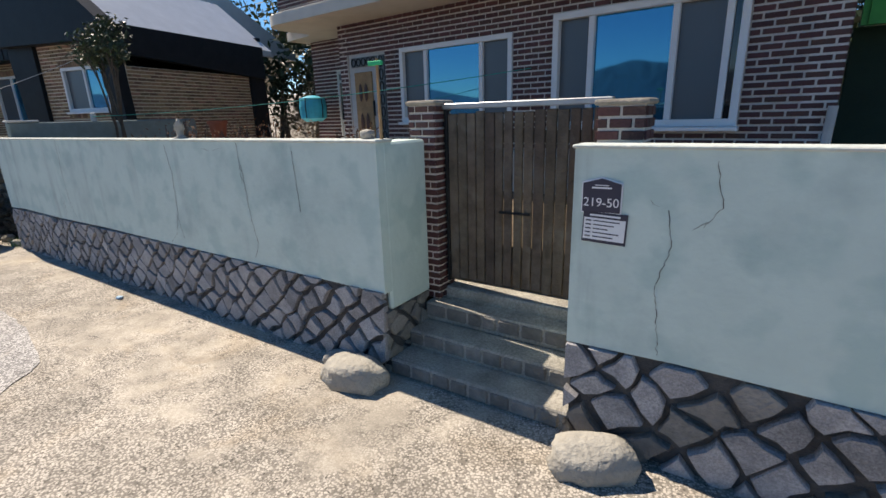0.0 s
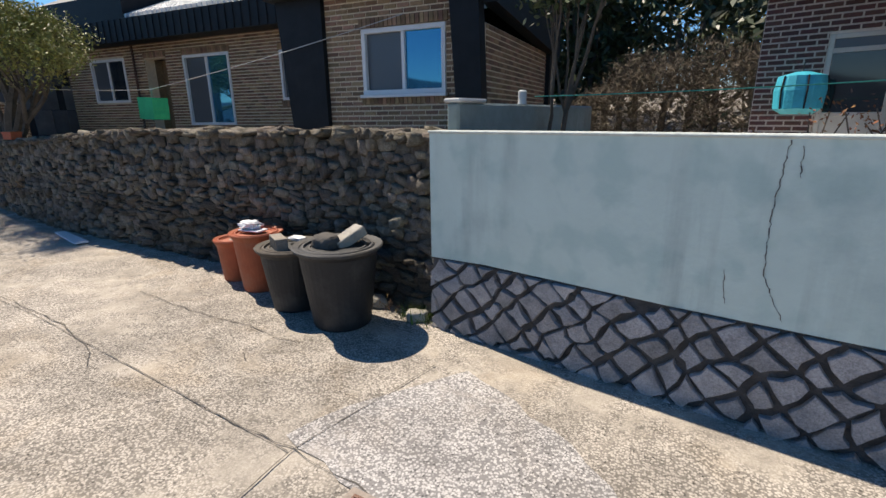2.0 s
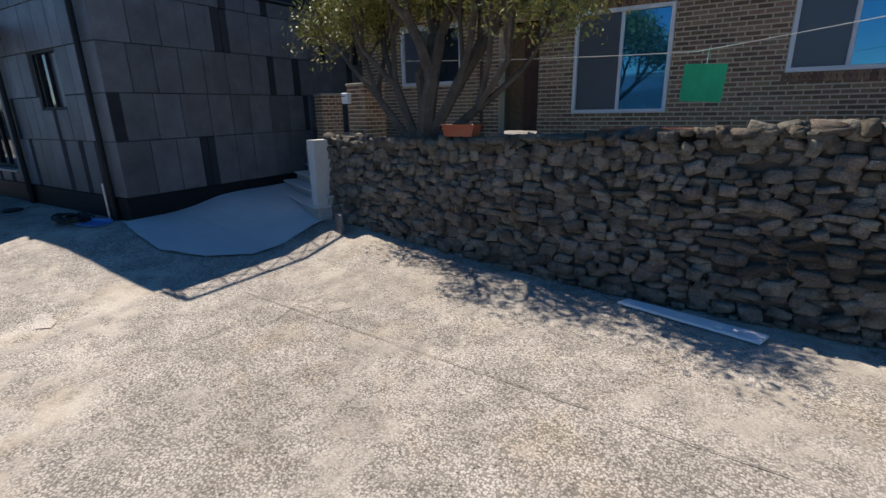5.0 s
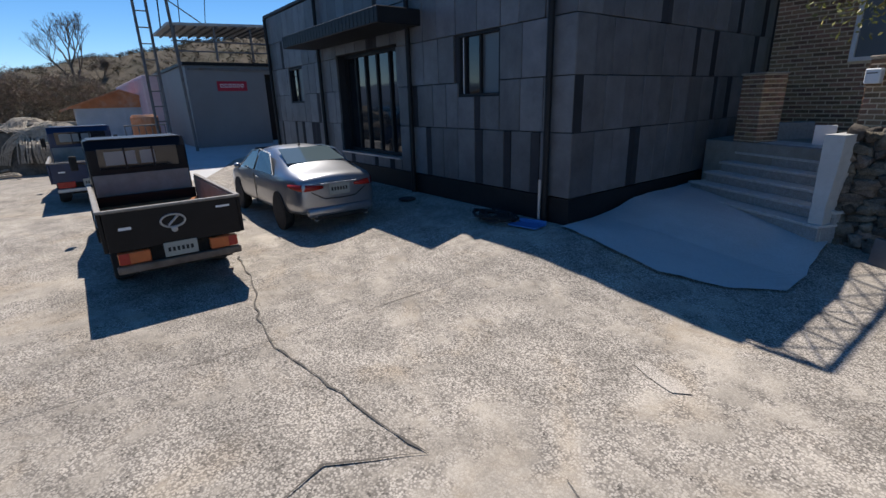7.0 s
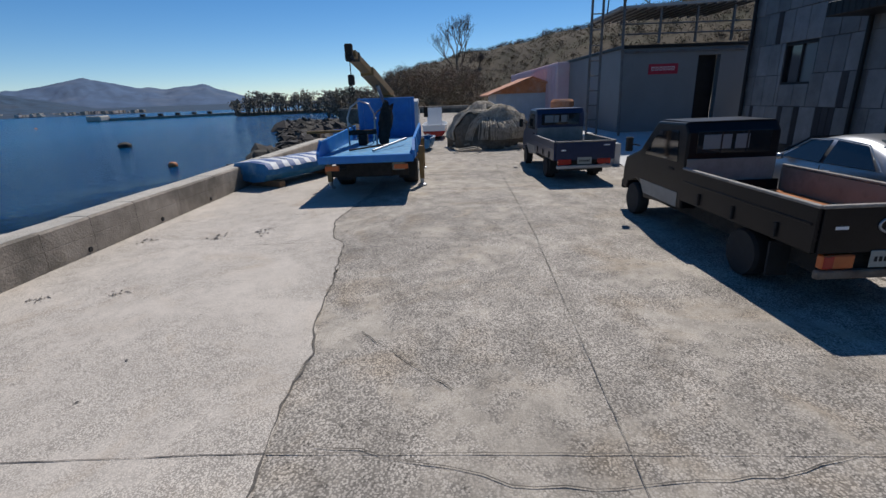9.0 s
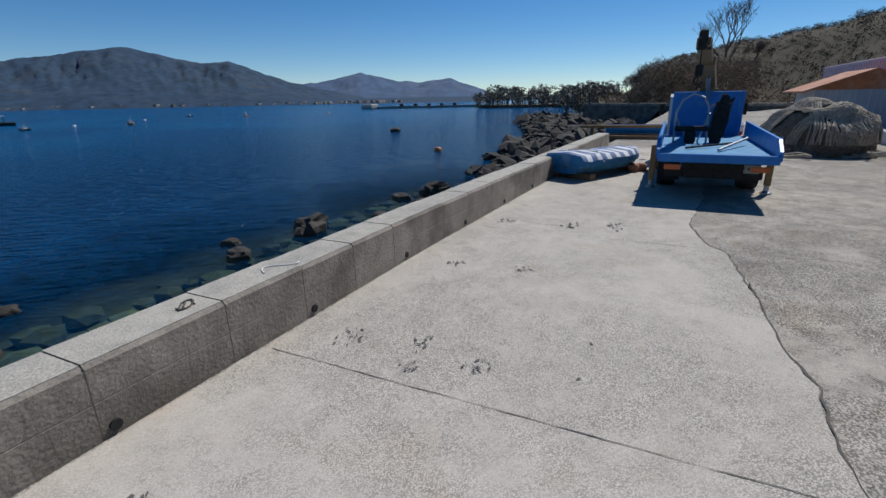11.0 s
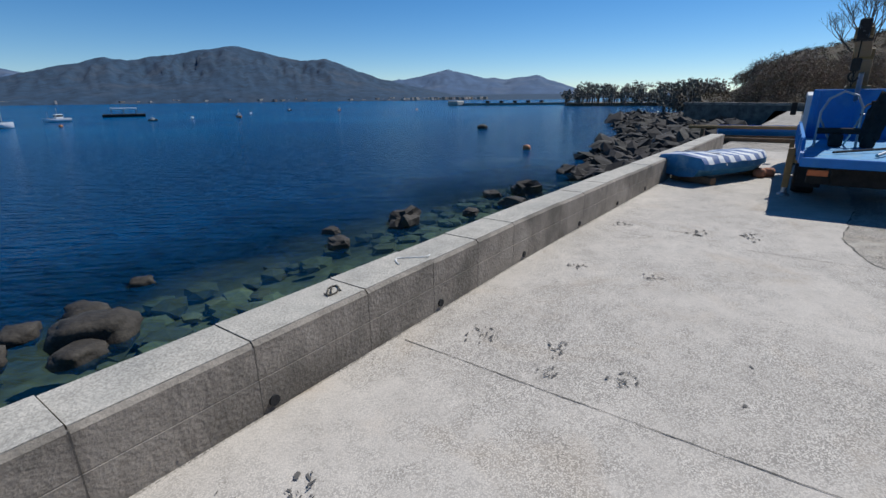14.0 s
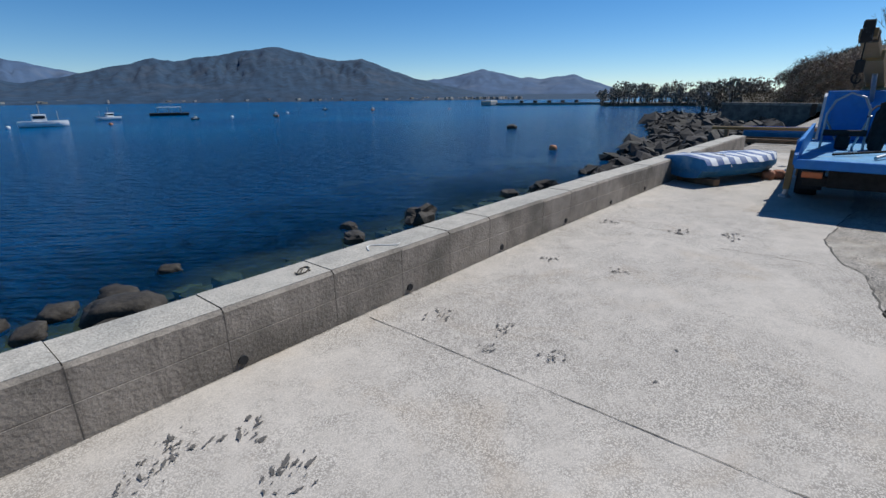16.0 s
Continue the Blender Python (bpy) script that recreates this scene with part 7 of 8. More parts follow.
def shed():
    s = thing("storage_shed", pose(0, 0, 0), "white panel storage shed with a steel canopy and red sign", "shed")
    part("front_wall", box(-15.95, -15.75, 1.85, 3.84, 0.25, 2.42), SHED_WHITE, s)
    part("front_wall", box(-15.95, -15.75, 3.84, 4.42, 2.22, 2.42), SHED_WHITE, s)
    part("front_wall", box(-15.95, -15.75, 4.42, 5.2, 0.25, 2.42), SHED_WHITE, s)
    # A black sheet fills the opening in place of the shade inside.
    part("door", box(-15.98, -15.96, 3.84, 4.42, 0.4, 2.22), BLACK_METAL, s, "black sheet for the dark inside the doorway")
    part("side_wall", box(-24.0, -15.95, 1.85, 2.0, 0.0, 2.42), SHED_WHITE, s)
    part("door_track", box(-15.74, -15.70, 1.9, 5.0, 2.30, 2.36), DULL_STEEL, s)
    part("back", box(-24.0, -23.9, 2.0, 5.2, 0.0, 2.42), SHED_WHITE, s)
    part("flat_roof", box(-24.0, -15.7, 1.8, 5.3, 2.42, 2.50, 0.01), BLACK_METAL, s)
    sg = part("sign", box(-15.745, -15.735, 2.56, 3.33, 1.78, 2.03, 0.004), mat("faded_red_sign", (0.36, 0.02, 0.045), 0.15, 8, 0.5, 0.05), s, "red sign with white lettering")
    bm = bmesh.new()
    for i in range(6):
        y = 2.64 + i * 0.105
        box(-15.734, -15.728, y, y + 0.07, 1.87, 1.885, bm=bm), box(-15.734, -15.728, y, y + 0.014, 1.87, 1.96, bm=bm), box(-15.734, -15.728, y + 0.02, y + 0.075, 1.945, 1.96, bm=bm), box(-15.734, -15.728, y + 0.055, y + 0.07, 1.895, 1.93, bm=bm)
    part("lettering", bm, PLATE_WHITE, sg)
    # canopy over the yard
    rf = part("canopy_roof", prism([(1.55, 3.34), (4.9, 3.46), (4.9, 3.40), (1.55, 3.28)], -17.6, -15.3, axis="x"), mat("corrugated_steel", (0.33, 0.33, 0.33), 0.2, 5, 0.55, 0.2), s)
    for i in range(14):
        part("purlin", box(-17.6, -15.3, 1.7 + i * 0.24, 1.73 + i * 0.24, 3.24 + i * 0.0086, 3.28 + i * 0.0086), DULL_STEEL, rf)
    for y in (1.7, 2.6, 3.5, 4.4):
        part("truss_post", box(-15.42, -15.36, y - 0.02, y + 0.02, 2.5, 3.3), DULL_STEEL, s)
    for z in (2.72, 2.95):
        part("rail", tube((-15.4, 1.6, z), (-15.4, 4.9, z), 0.018, 6), DULL_STEEL, s)
    # ladder mast at the corner
    for y in (0.95, 1.22):
        part("mast_post", tube((-15.5, y, 0.0), (-15.6, y + 0.02, 4.3), 0.032, 8), DULL_STEEL, s)
    for k in range(11):
        part("rung", tube((-15.5 - 0.009 * k, 0.95, 0.35 + k * 0.36), (-15.5 - 0.009 * k, 1.22, 0.35 + k * 0.36), 0.016, 6), DULL_STEEL, s)
    part("slanted_post", tube((-15.25, 1.72, 0.3), (-15.25, 1.62, 3.9), 0.035, 8), DULL_STEEL, s)
    part("stay", tube((-15.6, 1.24, 4.2), (-15.5, 2.5, 3.3), 0.016, 6), DULL_STEEL, s)
    for y, z, w in ((1.55, 4.9, 0.03), (2.0, 4.5, 0.02), (2.6, 4.1, 0.018)):
        part("aerial", tube((-16.2, y, 3.3), (-16.2, y + 0.1, z), w * 0.6, 6), CHASSIS, s)
    p = thing("container", pose(0, 0, 0), "faded pink and white container wall behind the shed", "container")
    part("body", box(-31.0, -20.6, 1.42, 3.6, 0.0, 2.45, 0.02), mat("faded_pink_paint", (0.56, 0.42, 0.47), 0.1, 3, 0.7, 0.1, stain=(0.55, 0.50, 0.52), stain_scale=1), p)
    for i in range(40):
        part("rib", box(-30.9 + i * 0.26, -30.8 + i * 0.26, 1.40, 1.42, 0.1, 2.35), bpy.data.materials["faded_pink_paint"], p)
    bm = prism([(-11.9, 0.0), (-15.8, 0.34), (-24.0, 0.34), (-24.0, -0.05), (-11.9, -0.05)], 0.62, 5.2)
    solid("ramp", bm, PATCH_CONC, pose(0, 0, 0), "smooth grey concrete ramp up to the shed", "ramp", kind="structure")
    k = thing("wall_low", pose(0, 0, 0), "low grey concrete kerb wall along the ramp", "wall", kind="structure")
    part("kerb", box(-15.6, -12.2, 0.50, 0.62, -0.05, 0.42, 0.01), GREY_PAINT, k)
    h = thing("net_hut", pose(0, 0, 0), "pale corrugated hut with an orange tiled roof", "hut")
    pale = mat("pale_blue_siding", (0.42, 0.47, 0.52), 0.08, 4, 0.7, 0.1)
    part("body", box(-25.0, -22.3, -0.55, 2.2, 0.0, 1.45), pale, h)
    for i in range(16):
        part("siding_rib", box(-22.3, -22.27, -0.5 + i * 0.17, -0.44 + i * 0.17, 0.05, 1.42), pale, h)
    org = mat("orange_roof", (0.46, 0.19, 0.09), 0.2, 5, 0.75, 0.3, 20, stain=(0.52, 0.36, 0.28), stain_scale=2)
    part("gable", prism([(-0.75, 1.45), (2.4, 1.45), (0.82, 2.02)], -22.35, -22.25, axis="x"), org, h)
    part("roof", prism([(-0.95, 1.42), (0.82, 2.06), (2.6, 1.42), (2.6, 1.36), (0.82, 1.99), (-0.95, 1.36)], -25.2, -22.0, axis="x"), org, h, "orange tiled roof")
    tank = thing("water_tank", pose(-18.2, 1.0, 0.0), "faded orange water tank behind a steel rail", "tank")
    part("tank", lathe([(0.30, 0.62), (0.36, 0.68), (0.36, 1.15), (0.30, 1.22)], 18), org, tank)
    part("stand", box(-0.32, 0.32, -0.32, 0.32, 0.0, 0.62, 0.02), DULL_STEEL, tank)
    rail = thing("railing", pose(-17.3, 0.9, 0.0), "grey steel railing with thin upright bars", "railing")
    for i in range(7):
        part("bar", tube((0, -0.5 + i * 0.16, 0), (0, -0.5 + i * 0.16, 0.95), 0.014, 6), DULL_STEEL, rail)
    part("top_rail", tube((0, -0.52, 0.95), (0, 0.48, 0.95), 0.02, 6), DULL_STEEL, rail)


shed()


# ---- shore, far land and sea traffic ----
SCRUB = mat("dry_scrub", (0.105, 0.076, 0.046), 0.5, 0.9, 0.95, 0.0, island=0.5, stain=(0.050, 0.060, 0.024), stain_scale=0.35)
EVERGREEN = mat("evergreen_leaf", (0.040, 0.058, 0.022), 0.4, 5, 0.5, 0.0, island=0.45)
TWIG = mat("brown_twigs", (0.17, 0.13, 0.10), 0.3, 4, 0.95, 0.0, island=0.4)
SPRING = mat("spring_leaf", (0.25, 0.24, 0.06), 0.35, 5, 0.6, 0.0, island=0.4)
BARK = mat("grey_bark", (0.10, 0.080, 0.062), 0.35, 10, 0.95, 0.7, 30)
DRY_LEAF = mat("dry_bush_leaf", (0.21, 0.095, 0.045), 0.4, 8, 0.9, 0.0, island=0.4)
PINE = mat("dark_pine", (0.19, 0.165, 0.125), 0.4, 2, 0.9, 0.0, island=0.4)


def leaves(bm, centre, radius, n, size, rr, squash=1.0, thin=1.0):
    """n small leaf blades scattered in a ball."""
    c = Vector(centre)
    for _ in range(n):
        d = Vector((rr.gauss(0, 1), rr.gauss(0, 1), rr.gauss(0, 1))).normalized() * radius * rr.random() ** 0.45
        d.z *= squash
        p = c + d
        u = Vector((rr.uniform(-1, 1), rr.uniform(-1, 1), rr.uniform(-1, 1))).normalized() * size * rr.uniform(0.6, 1.3)
        w = u.orthogonal().normalized() * size * rr.uniform(0.25, 0.5) * thin
        w.rotate(Matrix.Rotation(rr.uniform(0, 6.28), 3, u.normalized()))
        q = [p - u, p + w, p + u, p - w]
        bm.faces.new([bm.verts.new(x) for x in q])


def branches(bm, base, direction, length, radius, depth, rr, tips, spread=0.55, up=0.12):
    """A tapered limb that forks; tips collects the ends."""
    p = Vector(base)
    d = Vector(direction).normalized()
    steps = 3
    line, radii = [p.copy()], [radius]
    for i in range(steps):
        p = p + d * length / steps
        line.append(p.copy())
        radii.append(radius * (1 - 0.25 * (i + 1) / steps))
        d = (d + Vector((rr.uniform(-1, 1), rr.uniform(-1, 1), rr.uniform(-0.6, 1))) * 0.16 + Vector((0, 0, up * 0.3))).normalized()
    sweep(line, radii, 6 if radius > 0.012 else 4, bm)
    if depth == 0:
        tips.append(p)
        return
    for _ in range(rr.choice((2, 3))):
        nd = (d + Vector((rr.uniform(-1, 1), rr.uniform(-1, 1), rr.uniform(-0.5, 0.9))) * spread + Vector((0, 0, up))).normalized()
        branches(bm, p, nd, length * rr.uniform(0.62, 0.82), radius * 0.62, depth - 1, rr, tips, spread, up)


def tree(name, at, stems, leaf, label, leaf_n, leaf_size, leaf_r, seed, depth=3, spread=0.55, up=0.12, bark=None, thin=1.0, crown="loose crown of small leaves"):
    rr = random.Random(seed)
    t = thing(name, pose(*at), label, "tree")
    bm, tips = bmesh.new(), []
    for d, l, r in stems:
        branches(bm, (rr.uniform(-0.03, 0.03), rr.uniform(-0.03, 0.03), -0.05), d, l, r, depth, rr, tips, spread, up)
    part("trunk", bm, bark or BARK, t, "bare forking trunk and limbs")
    if leaf:
        bm = bmesh.new()
        for p in tips:
            leaves(bm, p, leaf_r * rr.uniform(0.7, 1.25), leaf_n, leaf_size, rr, 1.0, thin)
        part("crown", bm, leaf, t, crown)
    return t


# mountains across the bay
def ridge(name, peaks, dist, depth, material, label, lo, hi, seed, foot=-1.75):
    bm = bmesh.new()
    n, rows = 420, 26
    grid = []
    for i in range(n + 1):
        az = lo + (hi - lo) * i / n
        el = max(0.0, max(h - (wl * (az - a) if az > a else wr * (a - az)) for a, h, wl, wr in peaks))
        el += 0.14 * noise.noise(Vector((az * 0.5, seed, 0))) + 0.07 * noise.noise(Vector((az * 1.4, seed, 0))) + 0.03 * noise.noise(Vector((az * 4, seed, 0)))
        d = Vector((-math.sin(radians(az)), math.cos(radians(az)), 0))
        col = []
        for k in range(rows + 1):
            u = k / rows
            r = dist + depth * u
            z = foot + (math.tan(radians(max(0.15, el))) * (dist + depth) + 1.4 - foot) * (u ** 0.85)
            if 0 < k < rows:
                spur = abs(noise.noise(Vector((az * 0.42 + 0.8 * math.sin(u * 3 + az * 0.1), u * 0.9, seed)))) + 0.5 * abs(noise.noise(Vector((az * 1.1 + u, u * 2.2, seed + 3)))) + 0.22 * noise.noise(Vector((az * 3.2, u * 7, seed)))
                z *= 1 + (0.10 - 0.42 * spur) * math.sin(math.pi * u) ** 0.8
            col.append(bm.verts.new(d * r + Vector((0, 0, z))))
        grid.append(col)
    for a, b in zip(grid, grid[1:]):
        for k in range(rows):
            bm.faces.new((a[k], b[k], b[k + 1], a[k + 1]))
    bmesh.ops.recalc_face_normals(bm, faces=bm.faces[:])
    return solid(name, bm, material, pose(-2.7, -4.9, 0), label, "mountain", kind="structure", smooth=True)


# Distance haze is put into both hill colours as blue.
FAR_HILL = mat("haze_blue_far_hill", (0.062, 0.102, 0.175), 0.25, 0.035, 1.0, 0.0, stain=(0.110, 0.140, 0.195), stain_scale=0.02)
NEAR_HILL = mat("haze_blue_wooded_hill", (0.023, 0.049, 0.086), 0.5, 0.12, 1.0, 0.0, stain=(0.046, 0.060, 0.082), stain_scale=0.03)
ridge("backdrop_mountain", [(147.4, 5.20, 0.17, 0.215), (159.0, 3.80, 0.25, 0.15), (138.2, 4.05, 0.10, 0.35), (176.0, 2.2, 0.05, 0.12)], 390, 230, NEAR_HILL, "broad wooded mountain across the bay, coloured haze blue", 108, 215, 2)
ridge("backdrop_far_hills", [(170.5, 3.40, 0.06, 0.20), (124.5, 2.90, 0.22, 0.22), (130.0, 1.90, 0.12, 0.15), (119.4, 1.95, 0.10, 0.16), (114.4, 2.20, 0.12, 0.34)], 640, 200, FAR_HILL, "hills beyond the bay with haze painted in as blue", 95, 215, 7)
# villages along the far shore
bm = bmesh.new()
rr = random.Random(17)
for i in range(150):
    az = rr.choice((rr.uniform(150, 172), rr.uniform(126, 150), rr.uniform(120, 130)))
    d = Vector((-math.sin(radians(az)), math.cos(radians(az)), 0)) * rr.uniform(392, 415) + Vector((-2.7, -4.9, -1.2))
    s = rr.uniform(0.6, 1.6)
    box(d.x - s, d.x + s, d.y - s, d.y + s, d.z, d.z + rr.uniform(0.5, 2.2), bm=bm)
solid("far_village", bm, mat("far_pale_walls", (0.42, 0.36, 0.31), 0.4, 0.2, 0.9, 0.0, island=0.4), pose(0, 0, 0), "tiny pale houses scattered along the far shore", "village", kind="stuff")


def sea_boat(x, y, L, deck, label, kind_, yaw):
    b = thing("fishing_boat", pose(x, y, WATER_Z, 0, 0, yaw) @ Matrix.Diagonal((L, L, L, 1)), label, "boat", "boats moored in the bay")
    if kind_ == "barge":
        part("hull", box(-0.5, 0.5, -0.16, 0.16, 0, 0.08, 0.01), deck, b)
        part("deck_house", box(-0.3, 0.32, -0.12, 0.12, 0.20, 0.24, 0.005), WHITE_PVC, b)
        for px_ in (-0.28, 0.0, 0.3):
            part("post", box(px_ - 0.01, px_ + 0.01, -0.11, 0.11, 0.08, 0.20), STEEL, b)
        return
    part("hull", hull(1.0, 0.30, 0.15, 10), deck, b)
    part("deck", box(-0.46, 0.30, -0.13, 0.13, 0.09, 0.11), WHITE_PVC, b)
    c = part("cabin", box(-0.22, 0.06, -0.09, 0.09, 0.11, 0.30, 0.01), WHITE_PVC, b)
    part("window", box(0.06, 0.064, -0.07, 0.07, 0.20, 0.27), GLASS_DARK, c), part("window", box(-0.2, 0.04, -0.093, -0.09, 0.20, 0.27), GLASS_DARK, c), part("window", box(-0.2, 0.04, 0.09, 0.093, 0.20, 0.27), GLASS_DARK, c)
    part("mast", tube((-0.05, 0, 0.30), (-0.05, 0, 0.55), 0.012, 5), STEEL, b)
    part("mast", tube((0.3, 0, 0.12), (0.3, 0, 0.38), 0.010, 5), STEEL, b)


ORANGE_HULL = mat("orange_hull", (0.42, 0.16, 0.06), 0.2, 4, 0.5, 0.0)
sea_boat(-17.5, -77.8, 4.8, WHITE_PVC, "white fishing boat moored on the bay", "boat", 175)
sea_boat(-28.3, -92.0, 3.6, WHITE_PVC, "small white boat moored on the bay", "boat", 10)
sea_boat(-42.0, -103.8, 6.6, CHASSIS, "flat dark work barge with posts on the bay", "barge", 160)
sea_boat(-36.5, -81.0, 1.6, CHASSIS, "low dark skiff on the bay", "boat", 20)
sea_boat(-49.2, -78.9, 2.4, ORANGE_HULL, "orange-hulled fishing boat on the bay", "boat", 70)
sea_boat(-82.2, -90.6, 2.4, ORANGE_HULL, "small orange fishing boat far out on the bay", "boat", 40)
sea_boat(-80.6, -106.8, 1.6, CHASSIS, "distant dark skiff on the bay", "boat", 10)
for i, (x, y) in enumerate(((-14.1, -77.5), (-23.5, -75.0), (-44.0, -84.0), (-29.0, -17.4), (-62, -95), (-98, -80))):
    solid("buoy", blob(0.22, 0.22, 0.2, i, 0.05, 2), WHITE_PVC if i % 2 == 0 else ORANGE_HULL, pose(x, y, WATER_Z + 0.08), "small round mooring buoy afloat on the bay", "buoy", "mooring buoys", smooth=True)
pier = thing("breakwater", pose(0, 0, 0), "long low concrete breakwater with a pale jetty head", "breakwater")
part("mole", prism([(-139.5, -99.0), (-141.5, -96.0), (-172, -66.0), (-170, -64.0)], WATER_Z - 1, WATER_Z + 0.75, axis="z"), WALL_CONC, pier)
part("jetty_head", box(-143.5, -139.0, -99.0, -95.0, WATER_Z, WATER_Z + 1.6, 0.3), WALL_TOP, pier)
for k in range(5):
    part("post", box(-150 - 3.5 * k, -149 - 3.5 * k, -90 + 3.4 * k, -88.8 + 3.4 * k, WATER_Z, WATER_Z + 1.5, 0.1), CHASSIS, pier)


def hillside():
    """Scrub-covered hill behind the shed, falling to the headland."""
    bm = bmesh.new()
    grid = []
    for i in range(73):
        az = 20 + 78.5 * i / 72
        el = 3.6 * smooth01(96.5, 91, az) + 4.4 * min(1.3, max(0, (91.5 - az) / 26))
        el += 0.25 * noise.noise(Vector((az * 0.25, 0, 0)))
        d = Vector((-math.sin(radians(az)), math.cos(radians(az)), 0))
        near = 27 + 27 * smooth01(72, 88, az)
        col = []
        for k in range(15):
            u = k / 14
            r = near + 42 * u
            z = -0.2 + (math.tan(radians(max(0.1, el))) * (near + 42) + 1.4) * smooth01(0, 1, u) * (1 + 0.06 * noise.noise(Vector((az * 0.3, u * 5, 2))))
            col.append(bm.verts.new(d * r + Vector((0, 0, z))))
        grid.append(col)
    for a, b in zip(grid, grid[1:]):
        for k in range(14):
            bm.faces.new((a[k], b[k], b[k + 1], a[k + 1]))
    bmesh.ops.recalc_face_normals(bm, faces=bm.faces[:])
    pts = [v.co.copy() for v in bm.verts]
    solid("hillside", bm, mat("dry_hill_soil", (0.085, 0.064, 0.040), 0.5, 0.5, 1.0, 0.3, 2, stain=(0.048, 0.052, 0.024), stain_scale=0.25), pose(-2.7, -3.5, 0), "steep scrubby brown hillside behind the sheds", "hill", kind="structure", smooth=True)
    rr = random.Random(44)
    bm = bmesh.new()
    for _ in range(6000):
        i, k = rr.randrange(72), rr.randrange(14)
        a = grid and pts[i * 15 + k].lerp(pts[min(72, i + 1) * 15 + min(14, k + 1)], rr.random())
        s = rr.uniform(0.3, 0.95)
        leaves(bm, a + Vector((0, 0, s * 0.25)), s * 0.8, 22, s * 0.17, rr, 0.6, 0.7)
    solid("scrub", bm, SCRUB, pose(-2.7, -3.5, 0), "brown and green scrub covering the hillside", "scrub", kind="stuff")
    # wooded headland
    bm = bmesh.new()
    tr = bmesh.new()
    for _ in range(250):
        az = rr.uniform(95.5, 111.2)
        r = rr.uniform(138, 165) if az > 101 else rr.uniform(88, 125)
        d = Vector((-math.sin(radians(az)), math.cos(radians(az)), 0)) * r
        hgt = r * math.tan(radians(rr.uniform(0.05, 1.2) + 0.5 * smooth01(103, 98, az) + 0.8 * noise.noise(Vector((az * 0.9, 0, 0))) + 0.3 * noise.noise(Vector((az * 3.1, 4, 0))))) + 1.4
        tube(d + Vector((0, 0, -1.4)), d + Vector((rr.uniform(-0.4, 0.4), rr.uniform(-0.4, 0.4), hgt * 0.75)), 0.13, 4, tr, 0.05)
        for _k in range(3):
            leaves(bm, d + Vector((rr.uniform(-0.9, 0.9), rr.uniform(-0.9, 0.9), -0.9 + (hgt + 0.9) * rr.uniform(0.45 if az > 104 else 0.1, 1.0))), rr.uniform(0.6, 1.4), 16, 0.36, rr, 0.7)
    solid("headland_trees", bm, PINE, pose(-2.7, -4.9, 0), "row of dark pines along the far headland", "trees", kind="stuff")
    solid("headland_trunks", tr, BARK, pose(-2.7, -4.9, 0), "bare trunks of the headland pines", "trunks", kind="stuff")
    hl = bmesh.new()
    prism([(-143, -59), (-152, -34), (-110, -21), (-58, -12.8), (-51, -3), (-46, 10), (-170, 10), (-175, -62)], WATER_Z - 1, -0.9, hl, "z")
    bmesh.ops.recalc_face_normals(hl, faces=hl.faces[:])
    solid("headland", hl, mat("headland_ground", (0.14, 0.115, 0.08), 0.4, 0.4, 1.0, 0.3, 3), pose(0, 0, 0), "low brown headland beyond the rocky shore", "headland", kind="structure")
    rt = thing("wall_retaining", pose(0, 0, 0), "dark stone sea wall below the coast road", "wall", kind="structure")
    part("stone_face", prism([(-57.0, -13.5), (-50.0, -3.0), (-45.0, 8.0), (-45.6, 8.3), (-50.6, -2.7), (-57.6, -13.2)], -1.6, 0.40, axis="z"), mat("far_rubble", (0.15, 0.135, 0.115), 0.55, 1.3, 0.95, 0.9, 2.5, stain=(0.05, 0.045, 0.04), stain_scale=1.8), rt)
    part("coping", prism([(-57.0, -13.6), (-49.9, -3.05), (-44.9, 8.0), (-45.8, 8.4), (-50.8, -2.6), (-57.8, -13.2)], 0.40, 0.62, axis="z"), WALL_CONC, rt)

    # thicket at the hill's foot
    bm = bmesh.new()
    for _ in range(760):
        az = rr.uniform(84, 95.8)
        r = rr.uniform(53, 62)
        d = Vector((-math.sin(radians(az)), math.cos(radians(az)), 0)) * r
        top = r * math.tan(radians(3.3 * smooth01(96.2, 93.6, az) + 0.7 * noise.noise(Vector((az * 0.7, 0, 3))))) + 1.3
        leaves(bm, d + Vector((0, 0, -0.3 + top * rr.random() ** 0.7)), rr.uniform(0.5, 1.0), 40, 0.26, rr, 0.9, 0.22)
    solid("thicket", bm, mat("bare_thicket", (0.25, 0.185, 0.13), 0.45, 0.8, 0.95, 0.0, island=0.5, stain=(0.13, 0.12, 0.07), stain_scale=0.5), pose(-2.7, -3.5, 0), "dense bare brown thicket at the hill's foot", "thicket", kind="stuff")


hillside()


